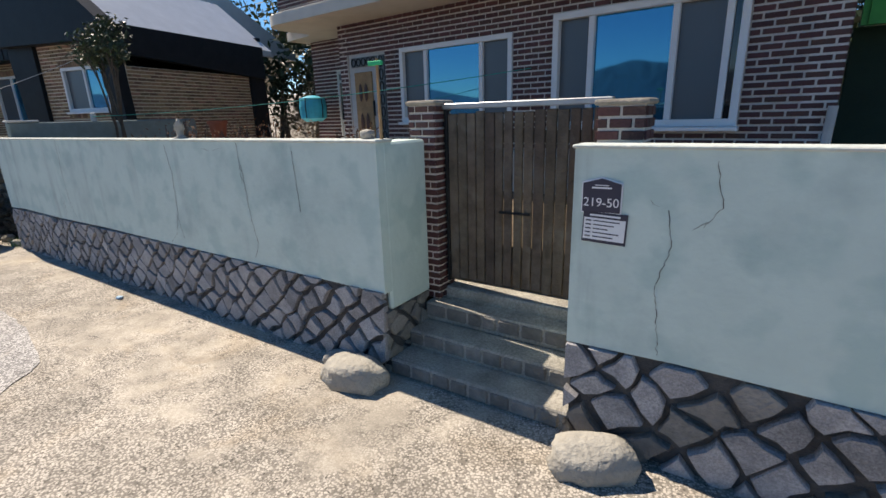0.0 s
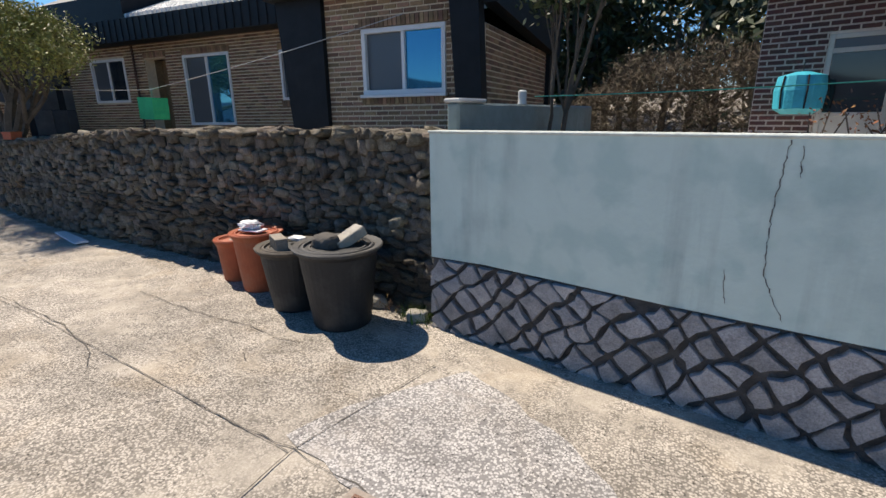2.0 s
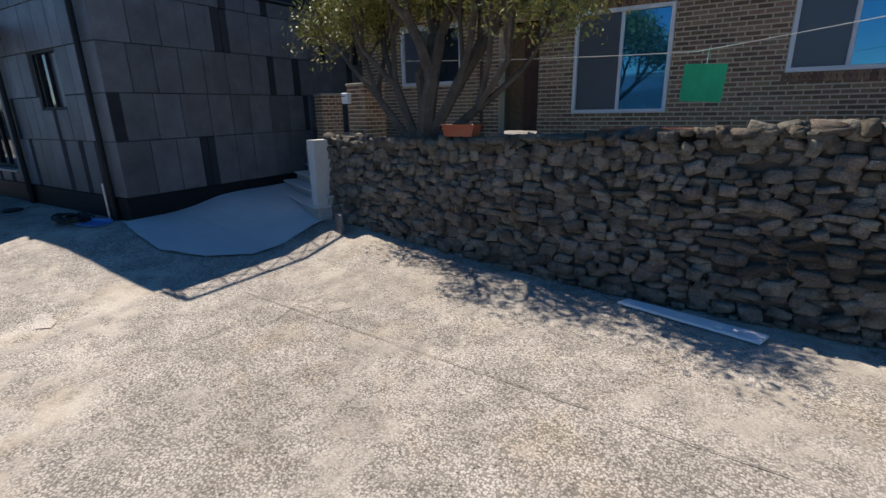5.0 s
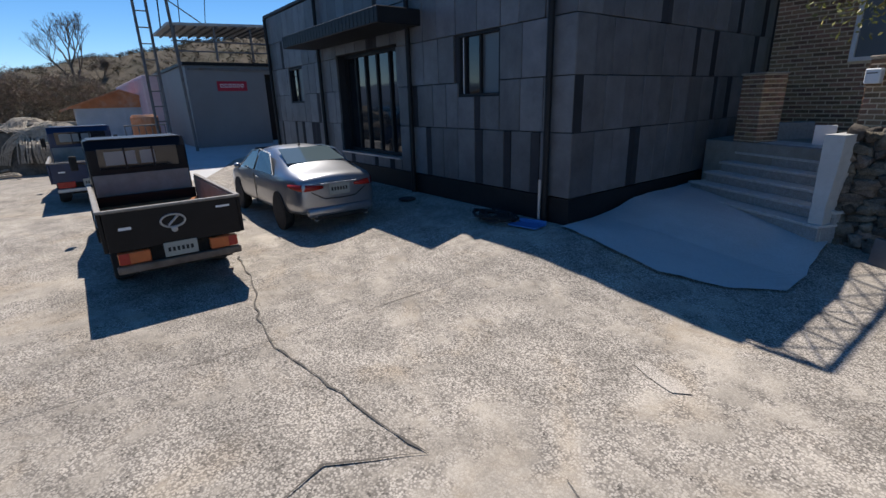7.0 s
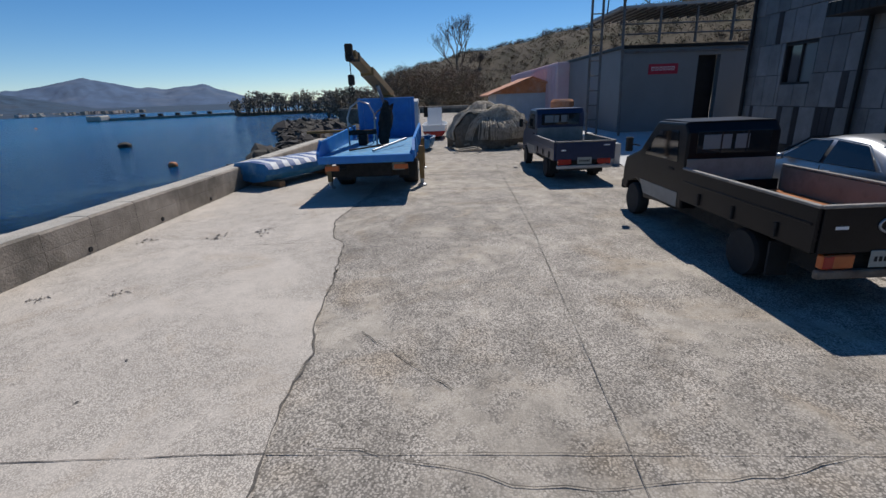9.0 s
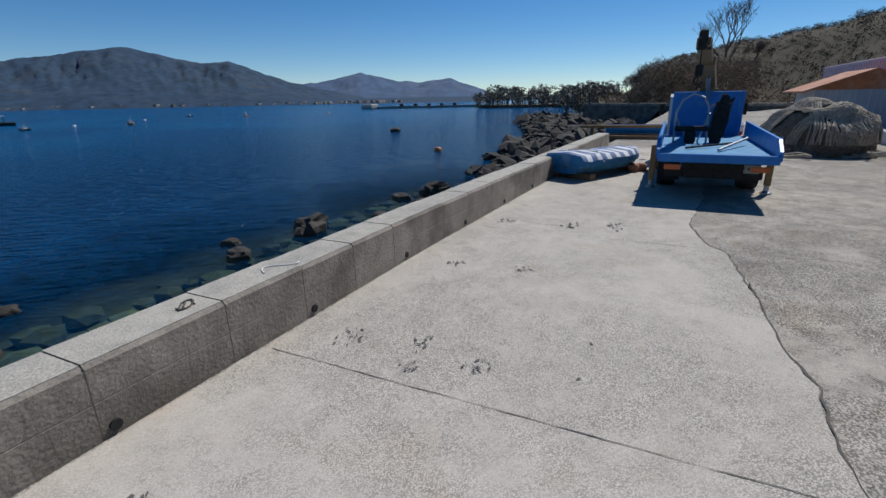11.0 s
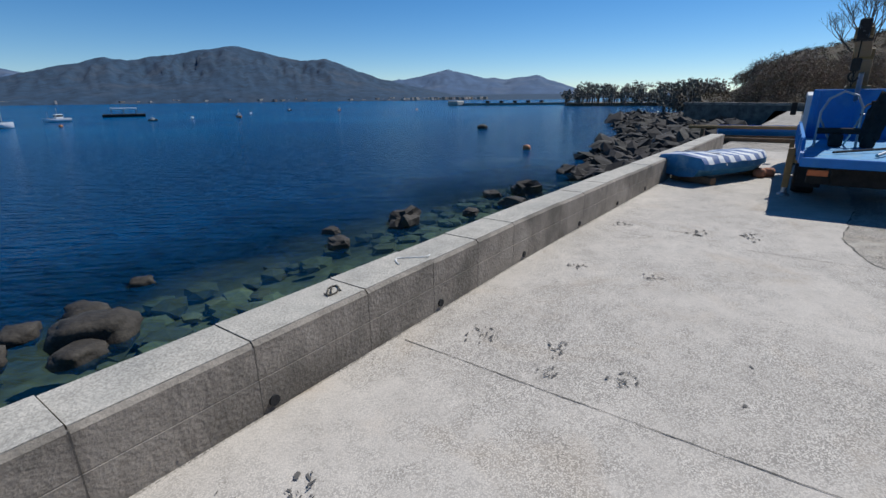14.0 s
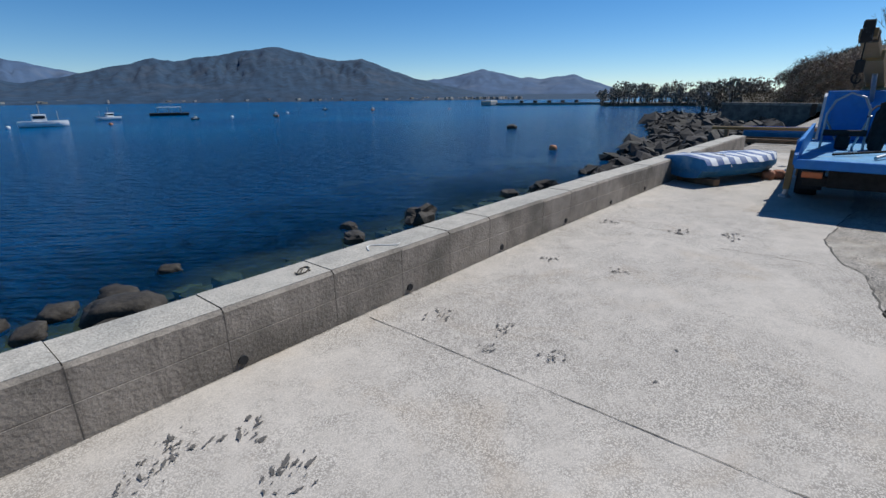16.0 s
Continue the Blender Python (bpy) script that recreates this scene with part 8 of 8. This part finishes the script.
def shore_rocks():
    rr = random.Random(61)
    bm = bmesh.new()
    for _ in range(1500):
        u = rr.random() ** 0.9
        x = -20 - 58 * u
        span = 4.8 + 8.5 * u
        y = -7.3 - 0.16 * max(0, -40 - x) - span * rr.random() ** 0.9
        s = (0.16 + 0.62 * rr.random() ** 2.2) * (0.7 + 0.8 * u)
        t = max(0, 1 - (-7.3 - y) / span)
        z = WATER_Z + 1.0 * t * t + 0.05
        blob(s * rr.uniform(0.8, 1.5), s * rr.uniform(0.7, 1.2), s * rr.uniform(0.35, 0.65), rr.uniform(0, 90), 0.75, 1, 1.9, bm=bm, at=(x, y, z), rot=Euler((rr.uniform(-0.6, 0.6), rr.uniform(-0.6, 0.6), rr.uniform(0, 6))).to_matrix())
    solid("shore_rocks", bm, ROCK, pose(0, 0, 0), "broken grey shore rocks heaped beside the seawall", "rocks", kind="stuff")
    bank = bmesh.new()
    prism([(-17.4, -6.9), (-17.4, -8.6), (-30, -11.5), (-60, -17), (-80, -22), (-80, -16), (-45, -7.2), (-28, -6.9)], WATER_Z - 1, WATER_Z + 0.12, bank, "z")
    solid("rock_bank", bank, ROCK, pose(0, 0, 0), "dark gravel bank under the shore rocks", "bank", kind="structure")
    for k, (x, y, s, lab) in enumerate(((-11.5, -12.5, 0.60, "dark angular rock standing in the shallows"), (-15.7, -12.3, 0.45, "dark low rock in the shallows"), (-15.0, -11.2, 0.5, "dark flat rock beside the seawall"), (-16.8, -11.6, 0.65, "broad dark rock beside the seawall"), (-13.3, -11.6, 0.35, "dark rock just above the water"), (-9.3, -12.5, 0.42, "grey rock just above the water"), (-9.9, -13.4, 0.30, "small grey rock just above the water"), (-4.55, -12.2, 0.72, "large rounded brown boulder in clear water"), (-4.2, -11.7, 0.40, "brown boulder half under clear water"), (-3.95, -13.0, 0.40, "pale boulder half under clear water"), (-4.75, -13.0, 0.45, "brown boulder beside the large one"), (-5.8, -13.7, 0.28, "small dark rock in the shallows"), (-43.9, -29.3, 0.9, "low dark rock out in the bay"), (-3.5, -12.5, 0.35, "flat brown stone under clear water"), (-3.2, -13.2, 0.3, "brown stone under clear water"))):
        ang = k % 3 == 0 and k < 6
        solid("shore_boulder", blob(s * 0.72, s * 0.55, s * (0.50 if ang else 0.36), k + 5.5, 0.55 if ang else 0.32, 3, 1.6 if ang else 1.3), ROCK if k < 7 else BOULDER, pose(x, y, WATER_Z + s * 0.08, 0, 0, k * 47), lab, "boulder", smooth=k >= 7)
    bm = bmesh.new()
    for _ in range(420):
        x, y = rr.uniform(-24, 6), -7.4 - 8 * rr.random() ** 0.8
        s = rr.uniform(0.12, 0.38)
        blob(s * 1.2, s, s * 0.5, rr.uniform(0, 99), 0.25, 1, 1.5, bm=bm, at=(x, y, WATER_Z - 0.38 - 0.10 * max(0, -8 - y)), rot=Euler((0, 0, rr.uniform(0, 6))).to_matrix())
    solid("seabed_stones", bm, mat("mossy_seabed_stone", (0.17, 0.165, 0.10), 0.4, 3, 0.9, 0.4, 10, island=0.5), pose(0, 0, 0), "mossy green and brown stones under clear water", "stones", kind="stuff")


shore_rocks()
for k, (az, r, hgt, z0, twigs) in enumerate(((86.7, 78, 9.5, 4.0, 0), (94.9, 60, 3.6, 0.3, 1), (93.9, 58, 4.2, 0.5, 1), (92.6, 60, 4.0, 1.0, 1), (77.0, 84, 2.6, 9.0, 0), (84.3, 74, 3.0, 4.6, 1))):
    d = Vector((-math.sin(radians(az)), math.cos(radians(az)), 0)) * r + Vector((-2.7, -3.6, z0))
    w = hgt / 5
    tree("bare_tree", d, [((0.1, 0.05, 1), hgt * 0.30, 0.10 * w), ((-0.25, 0.35, 1), hgt * 0.28, 0.075 * w), ((0.2, -0.5, 1), hgt * 0.25, 0.06 * w)], TWIG if twigs else None, "leafless brown tree with a twiggy crown on the hillside", 5, 0.26, 0.40, 70 + k, 5 if k else 6, 0.66, 0.08, TWIG, 0.14, "dense crown of bare twigs")


# ---- things along the garden walls ----
RED_TUB = mat("terracotta_plastic", (0.36, 0.085, 0.035), 0.15, 10, 0.6, 0.15, 40, stain=(0.30, 0.11, 0.06), stain_scale=5)
BLACK_TUB = mat("black_tub_rubber", (0.017, 0.018, 0.020), 0.2, 10, 0.6, 0.15, 40, stain=(0.045, 0.045, 0.045), stain_scale=5)
BASIN = mat("dusty_basin", (0.085, 0.07, 0.055), 0.3, 12, 0.8, 0.3, 40)


def tub(x, y, r0, r1, h, body, lid, label, group="rubber tubs by the stone wall"):
    t = thing("rubber_tub", pose(x, y, 0.0, 0, 0, x * 40), label, "tub", group)
    part("body", lathe([(r0 * 0.96, 0.0), (r0, 0.02), (r1 * 0.97, h - 0.04), (r1, h - 0.03), (r1 * 1.07, h - 0.012), (r1 * 1.07, h), (r1 * 0.98, h)], 36), body, t, smooth=False)
    part("lid_basin", lathe([(r1 * 1.0, h - 0.022), (r1 * 1.11, h - 0.004), (r1 * 1.13, h + 0.012), (r1 * 1.10, h + 0.018), (r1 * 0.95, h + 0.010), (r1 * 0.92, h + 0.003), (r1 * 0.88, h + 0.014), (r1 * 0.83, h + 0.015), (r1 * 0.80, h - 0.002), (r1 * 0.75, h - 0.004), (r1 * 0.72, h + 0.008), (r1 * 0.67, h + 0.008), (r1 * 0.62, h - 0.018), (r1 * 0.05, h - 0.022)], 44), lid, t, "nested basins with ringed rims serving as a lid")
    return t


tub(4.13, 3.19, 0.120, 0.150, 0.345, RED_TUB, RED_TUB, "small terracotta-red rubber tub with a stone on its lid")
tub(4.50, 3.09, 0.145, 0.185, 0.46, RED_TUB, RED_TUB, "terracotta-red rubber tub with white cloth on its lid")
tub(5.03, 2.90, 0.165, 0.225, 0.45, BLACK_TUB, BASIN, "black rubber tub weighted with a hollow block")
tub(5.52, 2.80, 0.195, 0.262, 0.53, BLACK_TUB, mat("grey_basin", (0.055, 0.055, 0.056), 0.3, 12, 0.7, 0.3, 40, stain=(0.10, 0.085, 0.065), stain_scale=4), "large black rubber tub weighted with stone and block")
solid("stone", blob(0.055, 0.04, 0.02, 3, 0.2, 2), PALE_ROCK, pose(4.13, 3.19, 0.335, 0, 0, 20), "flat stone lying on a red tub's lid", "stone", smooth=True)
cl = thing("cloth", pose(4.47, 3.08, 0.475), "crumpled white cloth and board on a red tub's lid", "cloth")
part("board", box(-0.09, 0.12, -0.06, 0.05, 0.006, 0.018, 0.003), PLATE_WHITE, cl)
part("bundle", blob(0.085, 0.06, 0.035, 12, 0.5, 3, 2.4, 0.6), WHITE_PVC, cl).matrix_local = pose(-0.02, 0.01, 0.045)


def block(x, y, z, yaw, label):
    b = thing("concrete_block", pose(x, y, z + 0.056, 90, 0, yaw) @ Matrix.Diagonal((1.05, 1.0, 1.1, 1)), label, "block")
    bm = bmesh.new()
    for a, c in ((-0.095, -0.08), (-0.035, -0.022), (0.022, 0.035), (0.08, 0.095)):
        box(a, c, -0.05, 0.05, 0, 0.075, bm=bm)
    part("webs", bm, WALL_CONC, b)
    part("face", box(-0.095, 0.095, 0.042, 0.054, 0, 0.075, 0.003), WALL_CONC, b), part("face", box(-0.095, 0.095, -0.054, -0.042, 0, 0.075, 0.003), WALL_CONC, b)


block(5.01, 2.86, 0.428, -34, "hollow grey concrete block weighting a black tub")
solid("paving_brick", box(-0.055, 0.055, -0.11, 0.11, -0.035, 0.035, 0.006), PALE_ROCK, pose(5.56, 2.87, 0.575, 24, 0, -25), "pale solid paving brick leaning on a stone on the large tub", "brick")
solid("stone", blob(0.09, 0.07, 0.06, 8, 0.2, 3), mat("dark_round_stone", (0.09, 0.08, 0.07), 0.3, 9, 0.9, 0.4), pose(5.46, 2.76, 0.555), "dark round stone weighting the large tub's lid", "stone", smooth=True)
cl = thing("cloth", pose(5.02, 2.98, 0.49), "folded white cloth beside a block on a tub", "cloth")
part("bundle", blob(0.07, 0.04, 0.018, 5, 0.4, 2, 2.2), WHITE_PVC, cl)
bd = thing("white_board", pose(1.15, 3.43, 0.0, 0, 0, -12), "narrow white board lying at the stone wall's foot", "board")
part("board", prism([(-0.43, -0.03), (0.42, -0.075), (0.44, 0.055), (-0.40, 0.065)], 0.012, 0.030, axis="z"), PLATE_WHITE, bd)
cn = thing("bottle_cap", pose(8.95, 2.10, 0.0), "crushed pale blue plastic cup on the concrete", "litter")
part("cup", blob(0.03, 0.022, 0.012, 3, 0.3, 2), mat("pale_blue_plastic", (0.35, 0.5, 0.62), 0.1), cn).location = (0, 0, 0.012)


# ---- terrace of the tan house ----
tree("garden_tree", (-1.35, 4.22, 1.0), [((0.22, -0.05, 1), 0.66, 0.095), ((0.75, 0.05, 0.95), 0.76, 0.060), ((1.0, -0.12, 0.55), 0.76, 0.050), ((-0.05, 0.25, 1), 0.74, 0.055), ((-0.70, 0.05, 0.95), 0.72, 0.050), ((-1.0, 0.0, 0.7), 0.70, 0.045), ((0.5, 0.3, 1), 0.72, 0.045)], SPRING, "broad spring-green garden tree behind the stone wall", 300, 0.026, 0.36, 9, 3, 0.66, 0.10)
pl = thing("planter", pose(-0.78, 3.97, 1.10, 0, 0, -8), "long terracotta planter box on the stone wall", "planter")
part("trough", prism([(-0.15, 0.0), (0.15, 0.0), (0.17, 0.09), (-0.17, 0.09)], -0.06, 0.06), RED_TUB, pl)
part("rim", box(-0.18, 0.18, -0.07, 0.07, 0.085, 0.105, 0.006), RED_TUB, pl)
part("soil", box(-0.16, 0.16, -0.05, 0.05, 0.09, 0.11), SOIL, pl)
GREEN_CLOTH = mat("green_cloth", (0.02, 0.46, 0.20), 0.2, 5, 0.8, 0.4, 14)
BLUE_NET = mat("turquoise_plastic", (0.03, 0.40, 0.52), 0.2, 8, 0.55, 0.3, 30)


def wire(points, r=0.004, name="clothes_line", label="thin pale clothes line sagging over the yard", material=None):
    return solid(name, rope(points, r, 5), material or GREY_PAINT, pose(0, 0, 0), label, "clothes line")


def sag(p, q, drop, n=14):
    p, q = Vector(p), Vector(q)
    return [p.lerp(q, i / n) - Vector((0, 0, drop * 4 * (i / n) * (1 - i / n))) for i in range(n + 1)]


wire(sag((-2.1, 4.9, 1.86), (0.9, 4.9, 1.74), 0.02) + sag((0.9, 4.9, 1.74), (4.9, 4.9, 2.33), 0.03))
gc = thing("laundry_net", pose(0.98, 4.86, 1.49, 0, 3, 0) @ Matrix.Diagonal((0.8, 0.8, 0.95, 1)), "bright green drying net hanging from the line", "drying net")
for k in range(4):
    part("tier", box(-0.18, 0.18, -0.14, 0.14, -0.15 + 0.085 * k, -0.145 + 0.085 * k), GREEN_CLOTH, gc)
bm = bmesh.new()
rings = [[bm.verts.new((x * (1 + 0.02 * math.sin(z * 60)), y, z)) for x, y in ((-0.185, -0.145), (0.185, -0.145), (0.185, 0.145), (-0.185, 0.145))] for z in [-0.15 + 0.02 * i for i in range(16)]]
for a, b in zip(rings, rings[1:]):
    for i in range(4):
        bm.faces.new((a[i], a[(i + 1) % 4], b[(i + 1) % 4], b[i]))
part("netting", bm, GREEN_CLOTH, gc)
part("hanger", rope([(0, 0, 0.15), (0, 0, 0.29)], 0.005), GREY_PAINT, gc)
for x0, x1, y, lab in ((0.35, 1.30, 4.15, "rust-red board lying along the terrace edge"), (1.45, 2.45, 4.05, "long rust-red board lying along the terrace edge")):
    b = thing("board", pose(0, 0, 1.13), lab, "board")
    part("plank", box(x0, x1, y, y + 0.25, 0.0, 0.03, 0.004), mat("rust_red_board", (0.30, 0.10, 0.045), 0.3, 9, 0.8, 0.3) if "rust_red_board" not in bpy.data.materials else bpy.data.materials["rust_red_board"], b)
    part("support", box(x0 + 0.1, x1 - 0.1, y + 0.02, y + 0.2, -0.32, 0.0), BASE_MORTAR, b)
yb = thing("yellow_tray", pose(2.22, 4.10, 1.165, 0, 0, 8), "flat bright yellow plastic tray on a board", "tray")
part("tray", prism([(-0.16, -0.08), (0.17, -0.06), (0.15, 0.09), (-0.14, 0.10)], 0.0, 0.02, axis="z"), mat("yellow_plastic", (0.62, 0.50, 0.02), 0.1, 8, 0.5), yb)

# ---- garden of the red house ----
G = MW
bm = prism([(0.05, 0.12), (5.40, 0.12), (5.40, 0.66), (9.5, 0.66), (9.5, 9.0), (0.05, 9.0)], -0.1, 0.62, axis="z")
solid("garden_bed", bm, SOIL, G, "brown garden soil behind the mint wall", "soil", kind="structure")
gw = thing("wall_garden", G, "weathered grey-green divider wall between the gardens", "wall", kind="structure")
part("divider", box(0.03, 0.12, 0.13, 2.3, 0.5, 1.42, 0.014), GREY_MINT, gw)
part("divider_cap", box(0.015, 0.135, 0.12, 0.42, 1.42, 1.445, 0.008), GREY_PAINT, gw, "pale worn cap at the divider end")


def bush(at, r, h, leaf, twig, n, size, seed, label, name="dry_bush"):
    rr = random.Random(seed)
    b = thing(name, G @ pose(*at), label, "bush")
    bm = bmesh.new()
    tips = []
    for _ in range(16):
        d = Vector((rr.uniform(-1, 1), rr.uniform(-1, 1), rr.uniform(0.8, 2.0)))
        branches(bm, (rr.uniform(-r, r) * 0.5, rr.uniform(-r, r) * 0.3, 0), d, h * rr.uniform(0.35, 0.6), 0.010, 1, rr, tips, 0.7, 0.15)
    part("stems", bm, twig, b)
    bm = bmesh.new()
    for p in tips:
        leaves(bm, p, r * 0.28, n, size, rr)
    part("leaves", bm, leaf, b)


for k, (x, y, r, h) in enumerate(((1.95, 0.95, 0.36, 0.80), (2.25, 1.0, 0.34, 0.80), (2.75, 1.1, 0.36, 0.74), (3.25, 0.9, 0.34, 0.72), (4.0, 0.85, 0.30, 0.72), (4.35, 0.9, 0.30, 0.76))):
    bush((x, y, 0.60), r, h, DRY_LEAF, BARK, 11, 0.015, k + 3, "dry reddish-brown garden bush behind the mint wall")
tree("camellia_tree", (G @ Vector((0.25, 1.19, 0.62))), [((0.06, 0.05, 1), 0.80, 0.026), ((-0.14, 0.0, 1), 0.78, 0.020), ((0.20, -0.05, 1), 0.78, 0.018)], EVERGREEN, "small dark evergreen tree with a bare forked trunk", 120, 0.034, 0.20, 25, 2, 0.42, 0.35)
bk = thing("hanging_basket", G @ pose(1.66, 3.2, 1.53) @ Matrix.Diagonal((1.15, 1.15, 1.2, 1)), "bright turquoise plastic drying net hung by the side door", "basket")
part("body", lathe([(0.10, -0.17), (0.16, -0.13), (0.17, 0.0), (0.155, 0.10), (0.05, 0.13)], 18), BLUE_NET, bk)
for a in range(6):
    part("rib", rope([(0.162 * math.cos(a), 0.162 * math.sin(a), -0.13), (0.174 * math.cos(a), 0.174 * math.sin(a), 0.0), (0.158 * math.cos(a), 0.158 * math.sin(a), 0.10)], 0.006), CHASSIS, bk)
part("hanger", rope([(0, 0, 0.13), (0, 0, 0.20)], 0.004), CHASSIS, bk)
solid("clothes_line", rope([G @ Vector(p) for p in sag((0.2, 0.95, 1.47), (5.3, 2.6, 1.76), 0.07)], 0.004, 5), mat("green_line", (0.03, 0.30, 0.24), 0.1), pose(0, 0, 0), "thin green clothes line over the garden wall", "clothes line")
solid("boundary_stone", blob(0.035, 0.03, 0.028, 2, 0.2, 2), PALE_ROCK, G @ pose(5.5, 0.07, 1.28), "white stone on the mint wall beside the gate", "stone", smooth=True)
solid("ornament", lathe([(0.045, -0.035), (0.04, -0.02), (0.022, -0.012), (0.024, 0.02), (0.036, 0.035), (0.03, 0.055), (0.034, 0.06), (0.014, 0.085), (0.006, 0.105)], 14), PALE_ROCK, G @ pose(3.80, 0.05, 1.29), "small pale stone lantern ornament on the garden wall", "ornament", smooth=True)
jr = thing("clay_pot", G @ pose(0.075, 1.0, 1.42), "small pale cap on the divider wall", "pot")
part("body", lathe([(0.035, 0.0), (0.03, 0.03), (0.032, 0.09), (0.02, 0.10)], 16), GREY_PAINT, jr)
tp = thing("flower_pot", G @ pose(2.42, 1.2, 0.62), "terracotta flower pot on a stand in the garden", "pot")
part("stand", box(-0.09, 0.09, -0.09, 0.09, 0.0, 0.58, 0.01), BASE_MORTAR, tp)
part("pot", lathe([(0.065, 0.58), (0.09, 0.72), (0.10, 0.725), (0.10, 0.755), (0.085, 0.755), (0.08, 0.70), (0.02, 0.70)], 20), RED_TUB, tp)
fn = thing("green_fence", G @ pose(0, 0, 0), "bright green corrugated fence beside the red house", "fence")
GREEN_SHEET = mat("green_sheet_metal", (0.04, 0.30, 0.05), 0.15, 4, 0.5, 0.1)
part("upper_sheet", box(7.66, 10.2, 3.0, 3.05, 1.90, 2.7), GREEN_SHEET, fn)
# Near-black sheet stands for the shade under the green sheet.
part("opening_shade_sheet", box(7.66, 10.2, 3.3, 3.35, 0.6, 1.92), mat("opening_shade_green", (0.012, 0.03, 0.018), 0.2, 4, 0.8), fn)
part("post", box(10.2, 10.26, 2.98, 3.06, 0.6, 2.7), GREEN_SHEET, fn)
for i in range(12):
    part("corrugation", box(7.70 + i * 0.2, 7.76 + i * 0.2, 2.985, 3.0, 1.90, 2.7), GREEN_SHEET, fn)


sk = thing("stick", G @ pose(5.60, 0.06, 1.26), "thin bare stick standing in a stone on the mint wall", "stick")
part("shaft", tube((0, 0, 0), (0.00, 0.0, 0.37), 0.009, 6, None, 0.007), DOOR_WOOD, sk)
part("ribbon", box(-0.05, 0.03, -0.01, 0.01, 0.34, 0.36, 0.003), GREEN_CLOTH, sk, "scrap of green cord tied at the top")

# ---- woods behind the houses ----
def woods():
    rr = random.Random(90)
    bm, tr = bmesh.new(), bmesh.new()
    for _ in range(70):
        x, y = rr.uniform(0.0, 20), rr.uniform(11.5, 18)
        hgt = rr.uniform(3.2, 5.2)
        z0 = 0.16 * (y - 8) - 0.2
        tube((x, y, z0), (x + rr.uniform(-0.4, 0.4), y, z0 + hgt * 0.7), 0.09, 5, tr, 0.04)
        for _k in range(9):
            leaves(bm, (x + rr.uniform(-0.9, 0.9), y + rr.uniform(-0.7, 0.7), z0 + hgt * rr.uniform(0.25, 1.0)), rr.uniform(0.5, 1.0), 70, 0.13, rr, 0.8)
    solid("woods", bm, EVERGREEN, pose(0, 0, 0), "dense dark evergreen woods behind the houses", "woods", kind="stuff")
    solid("woods_trunks", tr, BARK, pose(0, 0, 0), "shaded trunks of the woods behind the houses", "trunks", kind="stuff")
    bm = bmesh.new()
    for _ in range(1100):
        x, y = 5.5 + 4.6 * rr.random(), 8.3 + 1.9 * rr.random()
        top = 1.35 + 1.0 * smooth01(5.5, 7.3, x) * (0.85 + 0.3 * noise.noise(Vector((x * 1.3, y, 0))))
        z = top - 1.2 * rr.random() ** 1.6
        leaves(bm, (x, y, z), 0.20, 26, 0.075, rr, 1.0, 0.16)
    solid("creeper", bm, mat("dry_vine", (0.13, 0.105, 0.075), 0.4, 8, 0.95, 0.0, island=0.4), pose(0, 0, 0), "tangled dry grey-brown vines between the houses", "vines", kind="stuff")


woods()
# weeds in the stone wall and by its foot
rr = random.Random(4)
bm = bmesh.new()
for x, y, z, n, s in ((-0.15, 3.66, 0.52, 60, 0.05), (-0.75, 3.80, 0.42, 40, 0.04), (5.75, 3.08, 0.04, 50, 0.03), (1.6, 3.52, 0.45, 30, 0.03), (2.6, 3.44, 0.5, 24, 0.025), (5.9, 2.92, 0.03, 30, 0.025)):
    for _ in range(n):
        p = Vector((x + rr.gauss(0, 0.06), y - 0.02 + rr.gauss(0, 0.02), z + rr.gauss(0, 0.04)))
        q = p + Vector((rr.gauss(0, s), -abs(rr.gauss(0, s)), rr.gauss(0.0, s * 1.2)))
        w = Vector((0.003, 0, 0.002))
        bm.faces.new([bm.verts.new(c) for c in (p - w, p + w, q)])
solid("weeds", bm, mat("dry_weed", (0.20, 0.12, 0.06), 0.4, 9, 0.9, 0.0, island=0.5), pose(0, 0, 0), "tufts of dry weeds growing from the stone wall", "weeds", kind="stuff")
bm = bmesh.new()
for _ in range(420):
    p = Vector((5.98 + rr.gauss(0, 0.07), 3.06 + rr.gauss(0, 0.05), 0.0))
    q = p + Vector((rr.gauss(0, 0.035), rr.gauss(-0.01, 0.035), rr.uniform(0.03, 0.12)))
    w = Vector((rr.uniform(-0.004, 0.004), 0.003, 0))
    bm.faces.new([bm.verts.new(c) for c in (p - w, p + w, q)])
solid("grass_tuft", bm, mat("fresh_grass", (0.10, 0.15, 0.035), 0.4, 9, 0.8, 0.0, island=0.4), pose(0, 0, 0), "fresh green weeds in the corner between the walls", "weeds", kind="stuff")
